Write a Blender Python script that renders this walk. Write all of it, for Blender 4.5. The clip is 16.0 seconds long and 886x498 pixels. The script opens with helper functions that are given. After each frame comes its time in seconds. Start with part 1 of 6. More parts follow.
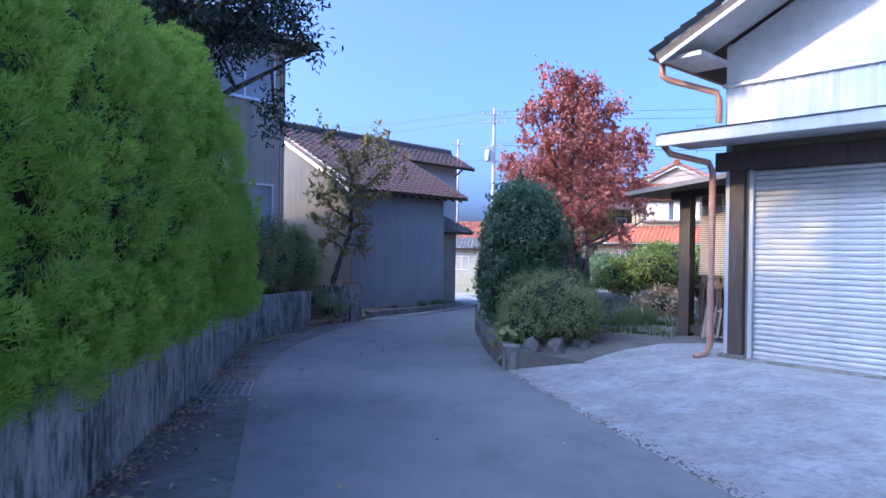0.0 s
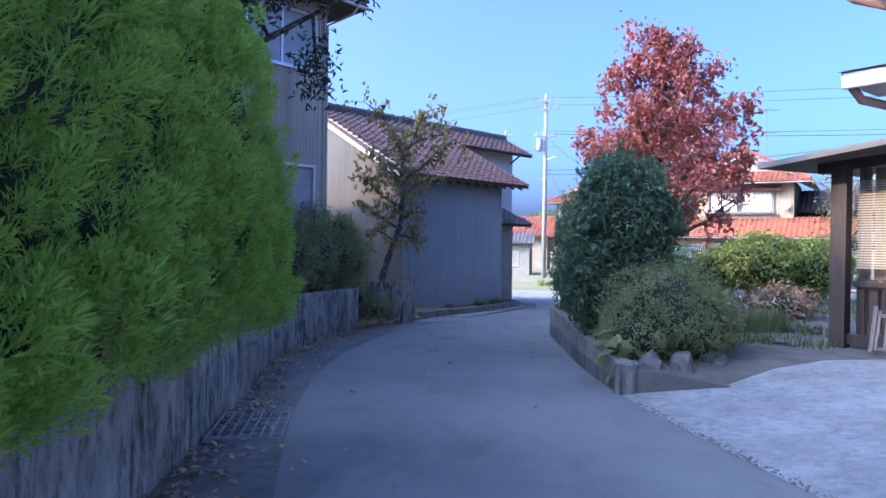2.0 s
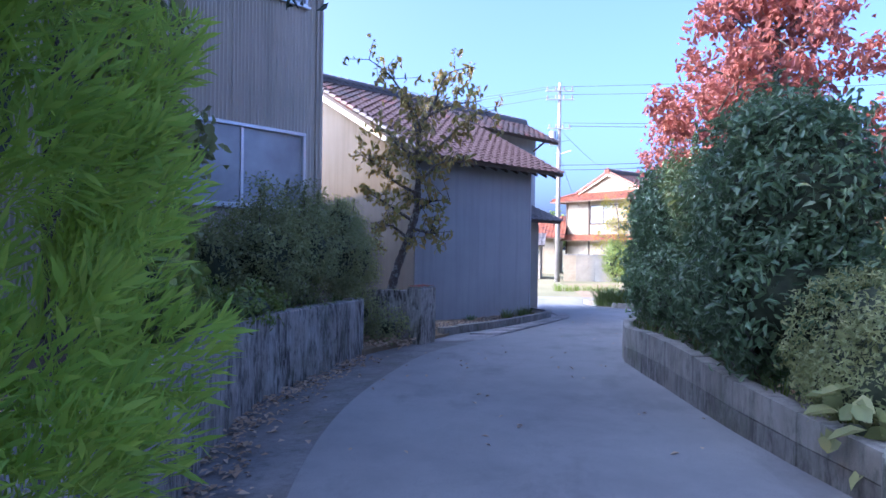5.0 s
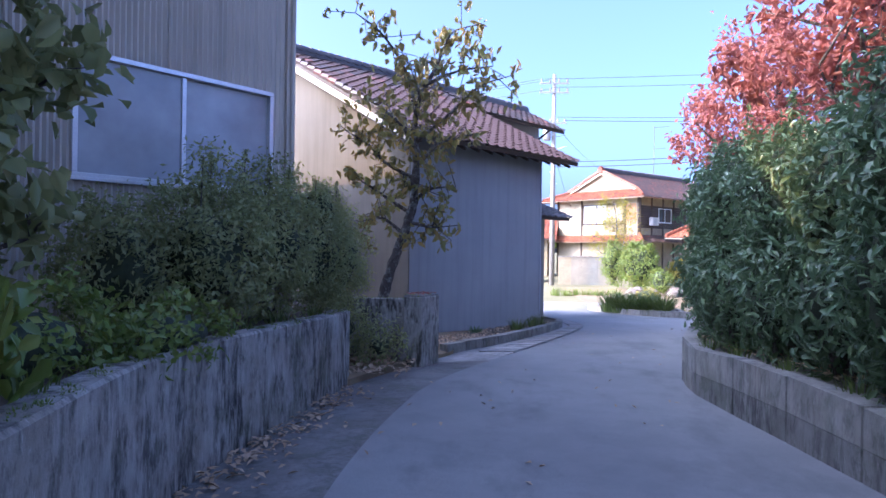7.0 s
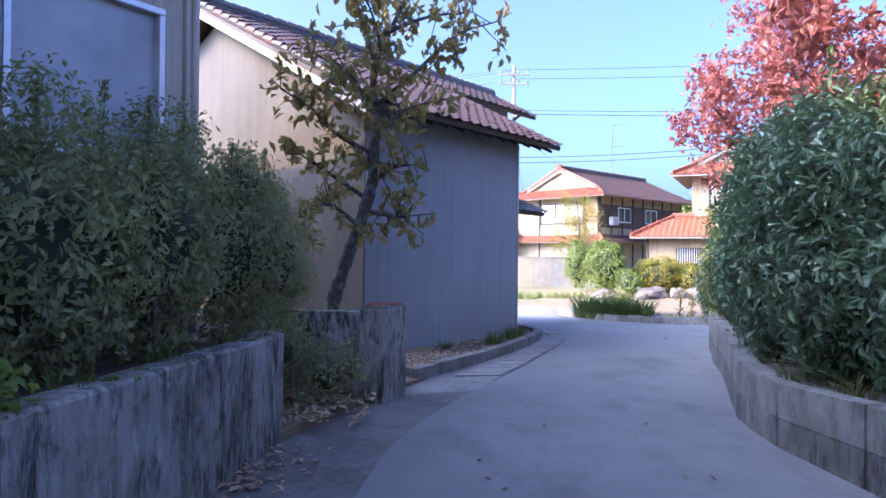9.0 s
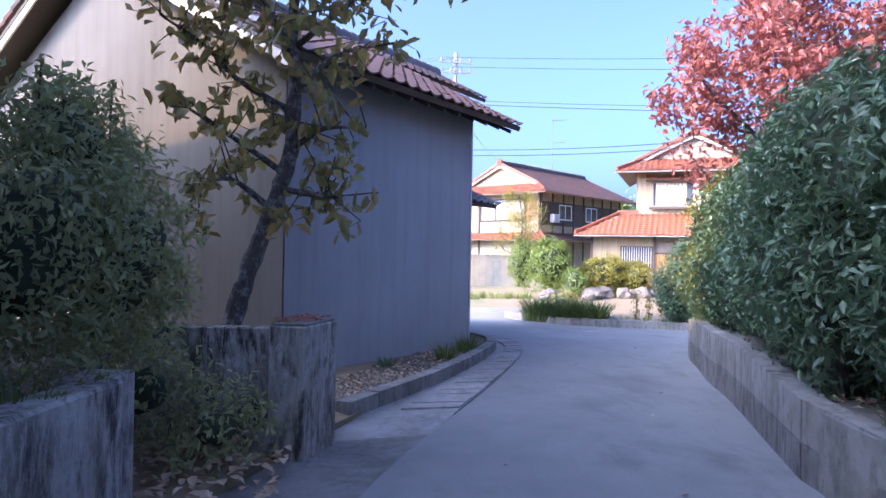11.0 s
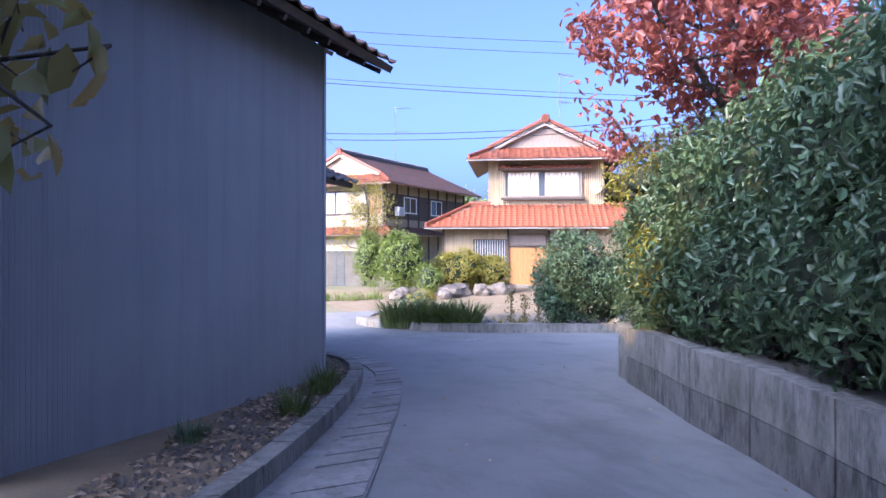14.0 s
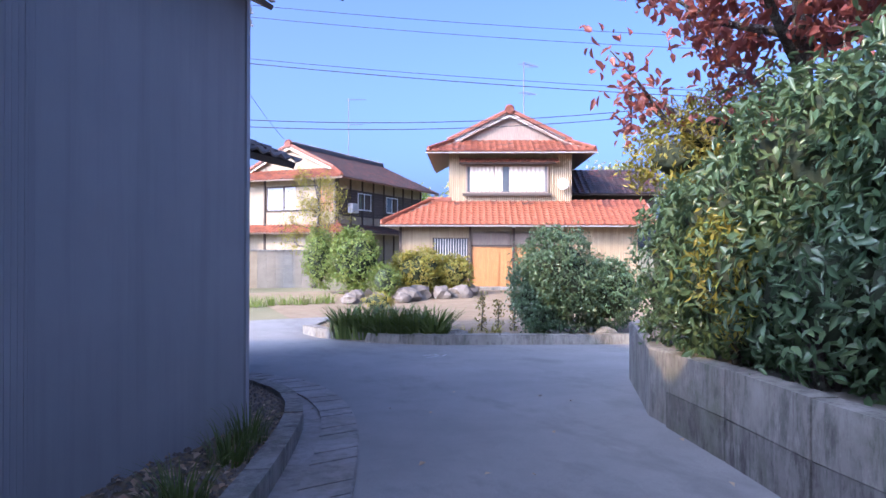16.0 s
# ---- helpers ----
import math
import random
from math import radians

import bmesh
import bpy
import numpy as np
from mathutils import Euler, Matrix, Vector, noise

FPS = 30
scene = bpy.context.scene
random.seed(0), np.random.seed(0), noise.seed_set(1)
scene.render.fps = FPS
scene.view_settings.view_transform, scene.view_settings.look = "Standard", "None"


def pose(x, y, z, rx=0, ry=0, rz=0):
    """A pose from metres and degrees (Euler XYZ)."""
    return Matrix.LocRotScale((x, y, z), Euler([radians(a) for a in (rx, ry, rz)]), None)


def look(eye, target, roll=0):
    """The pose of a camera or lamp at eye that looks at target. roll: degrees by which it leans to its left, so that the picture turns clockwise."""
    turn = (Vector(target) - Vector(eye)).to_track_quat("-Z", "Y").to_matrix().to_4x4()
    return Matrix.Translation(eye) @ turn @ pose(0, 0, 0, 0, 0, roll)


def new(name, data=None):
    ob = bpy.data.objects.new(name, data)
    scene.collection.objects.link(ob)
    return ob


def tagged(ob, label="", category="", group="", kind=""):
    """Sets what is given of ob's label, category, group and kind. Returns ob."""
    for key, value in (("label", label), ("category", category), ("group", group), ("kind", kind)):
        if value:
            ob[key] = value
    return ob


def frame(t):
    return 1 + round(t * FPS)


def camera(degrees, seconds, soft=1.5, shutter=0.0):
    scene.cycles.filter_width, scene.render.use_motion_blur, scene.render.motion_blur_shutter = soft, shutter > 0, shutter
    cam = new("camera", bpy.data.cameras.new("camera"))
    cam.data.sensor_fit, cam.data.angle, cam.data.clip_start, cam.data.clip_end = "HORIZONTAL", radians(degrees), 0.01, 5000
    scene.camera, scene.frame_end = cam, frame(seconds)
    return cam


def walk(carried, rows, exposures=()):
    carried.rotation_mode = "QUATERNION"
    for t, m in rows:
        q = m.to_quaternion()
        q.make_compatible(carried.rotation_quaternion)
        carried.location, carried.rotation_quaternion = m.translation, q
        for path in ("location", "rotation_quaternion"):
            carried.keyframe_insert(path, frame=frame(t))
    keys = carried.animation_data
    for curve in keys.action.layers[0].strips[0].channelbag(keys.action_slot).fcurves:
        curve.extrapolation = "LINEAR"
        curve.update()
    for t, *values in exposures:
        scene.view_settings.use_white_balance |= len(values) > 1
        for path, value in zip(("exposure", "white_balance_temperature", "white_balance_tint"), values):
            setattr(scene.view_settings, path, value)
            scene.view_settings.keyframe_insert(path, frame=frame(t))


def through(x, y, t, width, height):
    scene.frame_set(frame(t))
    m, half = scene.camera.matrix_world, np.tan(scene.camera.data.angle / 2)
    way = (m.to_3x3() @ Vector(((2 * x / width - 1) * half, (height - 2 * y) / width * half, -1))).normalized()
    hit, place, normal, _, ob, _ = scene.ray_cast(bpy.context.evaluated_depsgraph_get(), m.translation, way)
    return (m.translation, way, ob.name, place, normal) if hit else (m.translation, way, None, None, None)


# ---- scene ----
cam = camera(66.4, 16.0)
PATH = [
    (0, (0.016, 0.102, 1.495), (0.004, 2.102, 1.492), 0.9),
    (0.5, (-0.054, 0.666, 1.435), (-0.142, 2.664, 1.425), 0.8),
    (1, (-0.204, 1.226, 1.416), (-0.314, 3.223, 1.402), 0.9),
    (1.5, (-0.382, 1.879, 1.371), (-0.504, 3.875, 1.356), 0.9),
    (2, (-0.6, 2.5, 1.353), (-0.73, 4.496, 1.339), 0.8),
    (2.5, (-0.778, 3.068, 1.336), (-0.912, 5.064, 1.324), 0.8),
    (3, (-0.985, 3.666, 1.33), (-1.12, 5.662, 1.32), 0.7),
    (3.5, (-1.132, 4.306, 1.311), (-1.265, 6.302, 1.304), 0.7),
    (3.7, (-1.157, 4.54, 1.311), (-1.295, 6.535, 1.301), 0.6),
    (5.8, (-1.756, 7.28, 1.174), (-1.844, 9.278, 1.176), 0.9),
    (6, (-1.81, 7.524, 1.183), (-1.892, 9.523, 1.186), 0.9),
    (6.5, (-1.92, 8.172, 1.155), (-1.993, 10.17, 1.16), 0.9),
    (7, (-2.004, 8.799, 1.14), (-2.065, 10.798, 1.145), 0.8),
    (7.5, (-2.123, 9.431, 1.137), (-2.164, 11.431, 1.142), 0.8),
    (8, (-2.168, 10.101, 1.12), (-2.182, 12.101, 1.127), 0.8),
    (8.5, (-2.267, 10.698, 1.101), (-2.239, 12.697, 1.111), 0.7),
    (9, (-2.295, 11.328, 1.077), (-2.209, 13.326, 1.089), 0.6),
    (9.2, (-2.327, 11.577, 1.087), (-2.216, 13.574, 1.1), 0.5),
    (11.3, (-2.268, 13.818, 1.026), (-1.956, 15.794, 1.033), 0.7),
    (11.5, (-2.243, 14.05, 1.01), (-1.904, 16.021, 1.019), 0.4),
    (12, (-2.198, 14.669, 1.005), (-1.771, 16.623, 1.01), 0.4),
    (12.5, (-2.153, 15.339, 0.997), (-1.636, 17.271, 1.001), 0.3),
    (13, (-2.09, 15.939, 0.994), (-1.494, 17.849, 0.998), 0.2),
    (13.5, (-2.007, 16.526, 0.988), (-1.334, 18.41, 0.992), 0.1),
    (14, (-1.886, 17.08, 0.956), (-1.142, 18.936, 0.96), -0.0),
    (14.5, (-1.691, 17.632, 0.949), (-0.892, 19.465, 0.953), -0.1),
    (15, (-1.518, 18.194, 0.959), (-0.683, 20.011, 0.962), -0.0),
    (15.5, (-1.293, 18.822, 0.932), (-0.437, 20.629, 0.935), 0.1),
    (16, (-1.16, 19.359, 0.921), (-0.29, 21.16, 0.925), 0.2),
]
walk(cam, [(t, look(eye, target, roll)) for t, eye, target, roll in PATH],
     exposures=[(0.0, 2.26, 4950, 13), (4.0, 2.62, 5100, 15), (7.0, 2.82, 5450, 19), (9.5, 2.74, 5450, 20), (12.5, 2.54, 5450, 20), (16.0, 2.14, 5350, 20)])

# ---- world, sun, exposure ----
SUN_EL, SUN_AZ = 31.0, 250.0   # degrees; azimuth clockwise from +y, the way towards the sun
world = bpy.data.worlds.new("world")
scene.world = world
world.use_nodes = True
sky = world.node_tree.nodes.new("ShaderNodeTexSky")
sky.sky_type, sky.sun_disc = "NISHITA", False
sky.sun_elevation, sky.sun_rotation = radians(SUN_EL), radians(SUN_AZ)
sky.air_density, sky.dust_density, sky.ozone_density = 0.33, 6.8, 6.0
world.node_tree.links.new(sky.outputs[0], world.node_tree.nodes["Background"].inputs[0])
world.node_tree.nodes["Background"].inputs[1].default_value = 0.17
sun = new("sun", bpy.data.lights.new("sun", "SUN"))
sun.data.energy, sun.data.angle, sun.data.color = 1.35, radians(0.6), (1.0, 0.65, 0.22)
S = Vector((math.sin(radians(SUN_AZ)) * math.cos(radians(SUN_EL)), math.cos(radians(SUN_AZ)) * math.cos(radians(SUN_EL)), math.sin(radians(SUN_EL))))
sun.matrix_world = look(S * 60, (0, 0, 0))


# ---- materials ----
class Nodes:
    def __init__(self, name, rough=0.8, metal=0.0):
        self.m = bpy.data.materials.new(name)
        self.m.use_nodes = True
        self.t = self.m.node_tree
        self.b = self.t.nodes["Principled BSDF"]
        self.b.inputs["Roughness"].default_value, self.b.inputs["Metallic"].default_value = rough, metal
        self.c = self.t.nodes.new("ShaderNodeTexCoord").outputs["Object"]

    def link(self, a, b):
        self.t.links.new(a, b)

    def put(self, sock, v):
        if isinstance(v, (int, float)):
            sock.default_value = v
        elif isinstance(v, tuple):
            sock.default_value = (*v, 1) if len(v) == 3 and len(sock.default_value) == 4 else v
        else:
            self.link(v, sock)

    def mapped(self, scale):
        n = self.t.nodes.new("ShaderNodeMapping")
        n.inputs["Scale"].default_value = scale
        self.link(self.c, n.inputs[0])
        return n.outputs[0]

    def noise(self, scale, detail=4.0, rough=0.55, stretch=None, lo=0.3, hi=0.7):
        n = self.t.nodes.new("ShaderNodeTexNoise")
        n.inputs["Scale"].default_value, n.inputs["Detail"].default_value, n.inputs["Roughness"].default_value = scale, detail, rough
        self.link(self.mapped(stretch) if stretch else self.c, n.inputs["Vector"])
        return self.ramp(n.outputs[0], lo, hi)

    def voronoi(self, scale, feature="F1", out="Distance", stretch=None):
        n = self.t.nodes.new("ShaderNodeTexVoronoi")
        n.feature = feature
        n.inputs["Scale"].default_value = scale
        self.link(self.mapped(stretch) if stretch else self.c, n.inputs["Vector"])
        return n.outputs[out]

    def ramp(self, v, lo, hi, a=0.0, b=1.0):
        n = self.t.nodes.new("ShaderNodeMapRange")
        for k, x in zip(("From Min", "From Max", "To Min", "To Max"), (lo, hi, a, b)):
            n.inputs[k].default_value = x
        self.link(v, n.inputs[0])
        return n.outputs[0]

    def math(self, op, a, b):
        n = self.t.nodes.new("ShaderNodeMath")
        n.operation = op
        self.put(n.inputs[0], a), self.put(n.inputs[1], b)
        return n.outputs[0]

    def mix(self, f, a, b, mode="MIX"):
        n = self.t.nodes.new("ShaderNodeMix")
        n.data_type, n.blend_type = "RGBA", mode
        self.put(n.inputs[0], f), self.put(n.inputs[6], a), self.put(n.inputs[7], b)
        return n.outputs[2]

    def rnd(self):
        return self.t.nodes.new("ShaderNodeObjectInfo").outputs["Random"]

    def island(self):
        return self.t.nodes.new("ShaderNodeNewGeometry").outputs["Random Per Island"]

    def done(self, color, bump=None, strength=0.3, dist=0.01, rough=None, **more):
        self.put(self.b.inputs["Base Color"], color)
        if rough is not None:
            self.put(self.b.inputs["Roughness"], rough)
        if bump is not None:
            n = self.t.nodes.new("ShaderNodeBump")
            n.inputs["Strength"].default_value, n.inputs["Distance"].default_value = strength, dist
            self.link(bump, n.inputs["Height"])
            self.link(n.outputs[0], self.b.inputs["Normal"])
        for k, v in more.items():
            self.put(self.b.inputs[k.replace("_", " ")], v)
        return self.m


def simple(name, a, b, scale=6.0, rough=0.8, bump=0.2, fine=60.0, metal=0.0, stretch=None):
    """Two tones in large soft patches with a fine grain."""
    n = Nodes(name, rough, metal)
    big = n.noise(scale, 5, 0.6, stretch)
    small = n.noise(fine, 3, 0.6, stretch)
    col = n.mix(n.ramp(small, 0, 1, 0.0, 0.35), n.mix(big, a, b), tuple(x * 0.55 for x in a))
    return n.done(col, small, bump, 0.004)


def leafy(name, a, b, c, rough=0.45, through=0.25, clump=0.0):
    """Leaves: three tones, one to each leaf, and light passing through them."""
    n = Nodes(name, rough)
    r = n.island()
    col = n.mix(n.ramp(r, 0.3, 0.7), n.mix(n.ramp(r, 0.0, 0.35), a, b), c)
    col = n.mix(n.ramp(n.noise(1.3, 3), 0, 1, 0.0, 0.5), col, tuple(x * 0.55 for x in a))
    if clump:
        col = n.mix(n.noise(7.5, 2, 0.5, lo=0.38, hi=0.62), n.mix(clump, col, tuple(x * 0.3 for x in a)), n.mix(clump * 0.6, col, b))
    n.done(col)
    back = n.t.nodes.new("ShaderNodeBsdfTranslucent")
    n.link(n.mix(0.5, col, b), back.inputs[0])
    blend = n.t.nodes.new("ShaderNodeMixShader")
    blend.inputs[0].default_value = through
    n.link(n.b.outputs[0], blend.inputs[1]), n.link(back.outputs[0], blend.inputs[2])
    n.link(blend.outputs[0], n.t.nodes["Material Output"].inputs[0])
    return n.m


def lichened(name, a, b, pale):
    """Cracked bark with pale lichen patches."""
    n = Nodes(name, 0.95)
    g = n.noise(16, 6, 0.7, (2.2, 2.2, 0.7))
    col = n.mix(g, a, b)
    col = n.mix(n.math("MULTIPLY", n.noise(9, 6, 0.75, lo=0.5, hi=0.62), 0.75), col, pale)
    return n.done(col, g, 1.0, 0.02)


def asphalt():
    n = Nodes("asphalt", 0.9)
    grit = n.voronoi(95)
    grain = n.noise(150, 2)
    big, mid = n.noise(0.4, 6, 0.65, lo=0.34, hi=0.66), n.noise(2.5, 6, 0.65)
    col = n.mix(big, (0.165, 0.166, 0.163), (0.245, 0.244, 0.236))
    col = n.mix(n.ramp(mid, 0, 1, 0, 0.35), col, (0.29, 0.285, 0.275))
    col = n.mix(n.math("MULTIPLY", n.noise(1.1, 7, 0.72, (1, 0.45, 1), 0.52, 0.68), 0.55), col, (0.105, 0.103, 0.10))
    col = n.mix(n.ramp(grain, 0.3, 1, 0, 0.5), col, (0.12, 0.12, 0.122))
    return n.done(col, grit, 0.35, 0.004)


def stained(name, a, b, dark, streak=1.0, moss=(0.06, 0.075, 0.03), mossy=0.35):
    """Old concrete: patches, narrow streaks that run down from the top, black lichen and a little moss."""
    n = Nodes(name, 0.92)
    base = n.mix(n.noise(2.4, 6, 0.65), a, b)
    base = n.mix(n.math("MULTIPLY", n.noise(1.1, 4, 0.6, lo=0.45, hi=0.7), 0.5), base, tuple(x * f for x, f in zip(a, (0.8, 0.66, 0.52))))
    run = n.noise(13.0, 6, 0.75, (1, 1, 0.2), 0.42, 0.58)
    blot = n.noise(1.8, 7, 0.7, (1, 1, 0.6), 0.42, 0.58)
    col = n.mix(n.math("MULTIPLY", n.math("MULTIPLY", run, n.ramp(blot, 0, 1, 0.15, 1.0)), streak), base, dark)
    col = n.mix(n.math("MULTIPLY", n.noise(26, 6, 0.75, (1, 1, 0.3), 0.6, 0.7), 0.6 * streak), col, tuple(min(0.6, x * 1.35) for x in b))
    col = n.mix(n.math("MULTIPLY", n.noise(9, 6, 0.7, (1, 1, 0.5), 0.52, 0.66), 0.7 * streak), col, tuple(x * 0.6 for x in dark))
    col = n.mix(n.math("MULTIPLY", n.noise(1.7, 6, 0.7, lo=0.52, hi=0.7), mossy), col, moss)
    fine = n.noise(45, 6, 0.7)
    return n.done(col, fine, 0.5, 0.008)


def corrugated(name, a, b, rough=0.55, dirt=0.4):
    n = Nodes(name, rough)
    col = n.mix(n.noise(0.8, 5, 0.6), a, b)
    col = n.mix(n.math("MULTIPLY", n.noise(6, 5, 0.6, (1, 1, 0.06), 0.45, 0.7), dirt), col, tuple(x * 0.55 for x in a))
    fine = n.noise(40, 4)
    return n.done(col, fine, 0.08, 0.004)


def tile(name, a, b, c, rough=0.55):
    n = Nodes(name, rough)
    r = n.island()
    col = n.mix(n.ramp(r, 0.0, 0.6), a, b)
    col = n.mix(n.ramp(r, 0.8, 0.95), col, c)
    col = n.mix(n.math("MULTIPLY", n.noise(2.2, 6, 0.7, lo=0.5, hi=0.72), 0.55), col, tuple(x * 0.4 for x in a))
    return n.done(col, n.noise(30, 4), 0.15, 0.004)


def wood(name, a, b, rough=0.7, stretch=(14, 14, 0.8)):
    n = Nodes(name, rough)
    g = n.noise(3, 5, 0.6, stretch)
    col = n.mix(g, a, b)
    col = n.mix(n.ramp(n.rnd(), 0, 1, 0, 0.3), col, tuple(x * 0.6 for x in a))
    return n.done(col, g, 0.3, 0.004)


def glassy(name, tint=(0.05, 0.06, 0.07), rough=0.06):
    n = Nodes(name, rough)
    return n.done(n.mix(n.noise(1.5, 4), tint, tuple(x * 1.6 for x in tint)), n.noise(1.2, 2), 0.03, 0.01)


M = dict(
    asphalt=asphalt(),
    apron=stained("apron_concrete", (0.28, 0.28, 0.275), (0.42, 0.42, 0.41), (0.17, 0.165, 0.16), 0.55, mossy=0.0),
    slab=stained("slab_concrete", (0.23, 0.22, 0.21), (0.33, 0.32, 0.31), (0.12, 0.115, 0.105), 0.5, mossy=0.25),
    verge=stained("mossy_asphalt", (0.16, 0.156, 0.147), (0.23, 0.224, 0.21), (0.095, 0.09, 0.08), 0.6, mossy=0.5),
    oldwall=stained("old_concrete", (0.26, 0.245, 0.21), (0.44, 0.42, 0.38), (0.034, 0.031, 0.026), 1.0, mossy=0.6),
    block=stained("block_concrete", (0.20, 0.195, 0.175), (0.31, 0.30, 0.27), (0.08, 0.078, 0.068), 0.7, mossy=0.45),
    soil=simple("soil", (0.07, 0.05, 0.035), (0.13, 0.10, 0.07), 4, 0.95, 0.6),
    garden_soil=simple("garden_soil", (0.10, 0.09, 0.078), (0.19, 0.175, 0.15), 3, 0.95, 0.6),
    dirt=simple("pale_dirt", (0.19, 0.14, 0.08), (0.27, 0.205, 0.125), 2, 0.95, 0.5),
    field=simple("field", (0.13, 0.13, 0.06), (0.24, 0.21, 0.12), 0.3, 0.95, 0.5),
    conifer=leafy("conifer_spray", (0.22, 0.40, 0.07), (0.50, 0.62, 0.10), (0.34, 0.54, 0.09), 0.6, 0.5, 0.25),
    leaf_dark=leafy("glossy_leaf", (0.065, 0.12, 0.06), (0.16, 0.23, 0.10), (0.10, 0.17, 0.085), 0.3, 0.3),
    leaf_fine=leafy("shrub_leaf", (0.17, 0.21, 0.09), (0.38, 0.38, 0.16), (0.27, 0.31, 0.125), 0.5, 0.42),
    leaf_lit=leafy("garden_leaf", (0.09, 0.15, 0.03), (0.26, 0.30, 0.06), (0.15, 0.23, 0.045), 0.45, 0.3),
    leaf_yellow=leafy("yellowing_leaf", (0.16, 0.17, 0.03), (0.38, 0.30, 0.04), (0.22, 0.24, 0.04), 0.5, 0.35),
    leaf_persimmon=leafy("persimmon_leaf", (0.13, 0.16, 0.055), (0.40, 0.27, 0.09), (0.20, 0.23, 0.07), 0.45, 0.42),
    leaf_red=leafy("red_leaf", (0.22, 0.07, 0.065), (0.48, 0.19, 0.135), (0.34, 0.105, 0.09), 0.5, 0.48),
    leaf_black=leafy("evergreen_leaf", (0.02, 0.04, 0.028), (0.05, 0.075, 0.045), (0.035, 0.055, 0.038), 0.4, 0.12),
    grass=leafy("grass_blade", (0.06, 0.10, 0.02), (0.16, 0.20, 0.05), (0.10, 0.15, 0.03), 0.5, 0.3),
    bark=lichened("bark", (0.05, 0.042, 0.036), (0.12, 0.10, 0.085), (0.30, 0.31, 0.27)),
    dark_sheet=corrugated("dark_corrugated_sheet", (0.29, 0.30, 0.318), (0.345, 0.355, 0.372), 0.42, 0.25),
    tan_sheet=corrugated("tan_corrugated_sheet", (0.24, 0.18, 0.10), (0.31, 0.24, 0.145), 0.55, 0.45),
    gable_sheet=corrugated("gable_corrugated_sheet", (0.25, 0.225, 0.19), (0.31, 0.28, 0.235), 0.5, 0.3),
    grey_sheet=corrugated("weathered_corrugated_sheet", (0.43, 0.39, 0.33), (0.54, 0.49, 0.42), 0.5, 0.4),
    white_sheet=corrugated("pale_painted_sheet", (0.34, 0.35, 0.36), (0.43, 0.44, 0.45), 0.45, 0.3),
    shutter=corrugated("shutter_steel", (0.38, 0.375, 0.365), (0.46, 0.455, 0.445), 0.4, 0.25),
    plaster=simple("white_plaster", (0.25, 0.205, 0.14), (0.34, 0.29, 0.205), 2, 0.9, 0.15),
    mortar=simple("grey_plaster", (0.21, 0.19, 0.15), (0.29, 0.265, 0.215), 1.5, 0.9, 0.2),
    tile_red=tile("red_glazed_tile", (0.14, 0.042, 0.024), (0.25, 0.08, 0.04), (0.08, 0.035, 0.028)),
    tile_mix=tile("brown_glazed_tile", (0.03, 0.027, 0.027), (0.062, 0.037, 0.031), (0.11, 0.04, 0.03), 0.42),
    tile_dark=tile("dark_tile", (0.07, 0.065, 0.065), (0.12, 0.11, 0.11), (0.05, 0.05, 0.05)),
    wood_dark=wood("dark_timber", (0.035, 0.024, 0.018), (0.075, 0.055, 0.042)),
    wood_grey=wood("grey_timber", (0.16, 0.12, 0.095), (0.30, 0.24, 0.19)),
    wood_orange=wood("orange_timber", (0.36, 0.16, 0.05), (0.52, 0.26, 0.09), 0.5),
    wood_pale=wood("pale_rake_board", (0.46, 0.38, 0.29), (0.62, 0.54, 0.44)),
    alu=simple("aluminium", (0.62, 0.63, 0.64), (0.74, 0.75, 0.76), 3, 0.35, 0.02, metal=0.6),
    steel=simple("galvanised_steel", (0.34, 0.35, 0.36), (0.45, 0.46, 0.47), 8, 0.45, 0.1, metal=0.7),
    copper=simple("faded_brown_pipe", (0.30, 0.16, 0.11), (0.42, 0.24, 0.17), 5, 0.5, 0.05),
    glass=glassy("dark_glass"),
    frosted=glassy("frosted_glass", (0.26, 0.27, 0.28), 0.22),
    dark_stone=simple("dark_rock", (0.10, 0.095, 0.085), (0.22, 0.21, 0.19), 3, 0.9, 0.7),
    curtain=simple("cream_curtain", (0.50, 0.44, 0.35), (0.66, 0.60, 0.50), 3, 0.9, 0.1, stretch=(12, 12, 0.3)),
    wet_block=stained("stained_block", (0.13, 0.125, 0.115), (0.24, 0.235, 0.22), (0.05, 0.048, 0.043), 0.9, mossy=0.5),
    black=simple("black_rubber", (0.02, 0.02, 0.02), (0.04, 0.04, 0.04), 8, 0.6, 0.05),
    white=simple("white_enamel", (0.40, 0.395, 0.38), (0.50, 0.495, 0.48), 4, 0.4, 0.03),
    stone=simple("rock", (0.11, 0.095, 0.078), (0.22, 0.19, 0.155), 3, 0.9, 0.7),
    concrete_pole=simple("pole_concrete", (0.22, 0.20, 0.18), (0.30, 0.28, 0.25), 2, 0.85, 0.15),
    dead=leafy("dead_leaf", (0.30, 0.20, 0.12), (0.58, 0.45, 0.31), (0.42, 0.29, 0.18), 0.8, 0.1),
)


# ---- mesh helpers ----
def mesh(name, verts, faces, mat, smooth=False):
    me = bpy.data.meshes.new(name)
    me.from_pydata([tuple(v) for v in verts], [], faces)
    me.materials.append(mat)
    if smooth:
        me.shade_smooth()
    me.update()
    return me


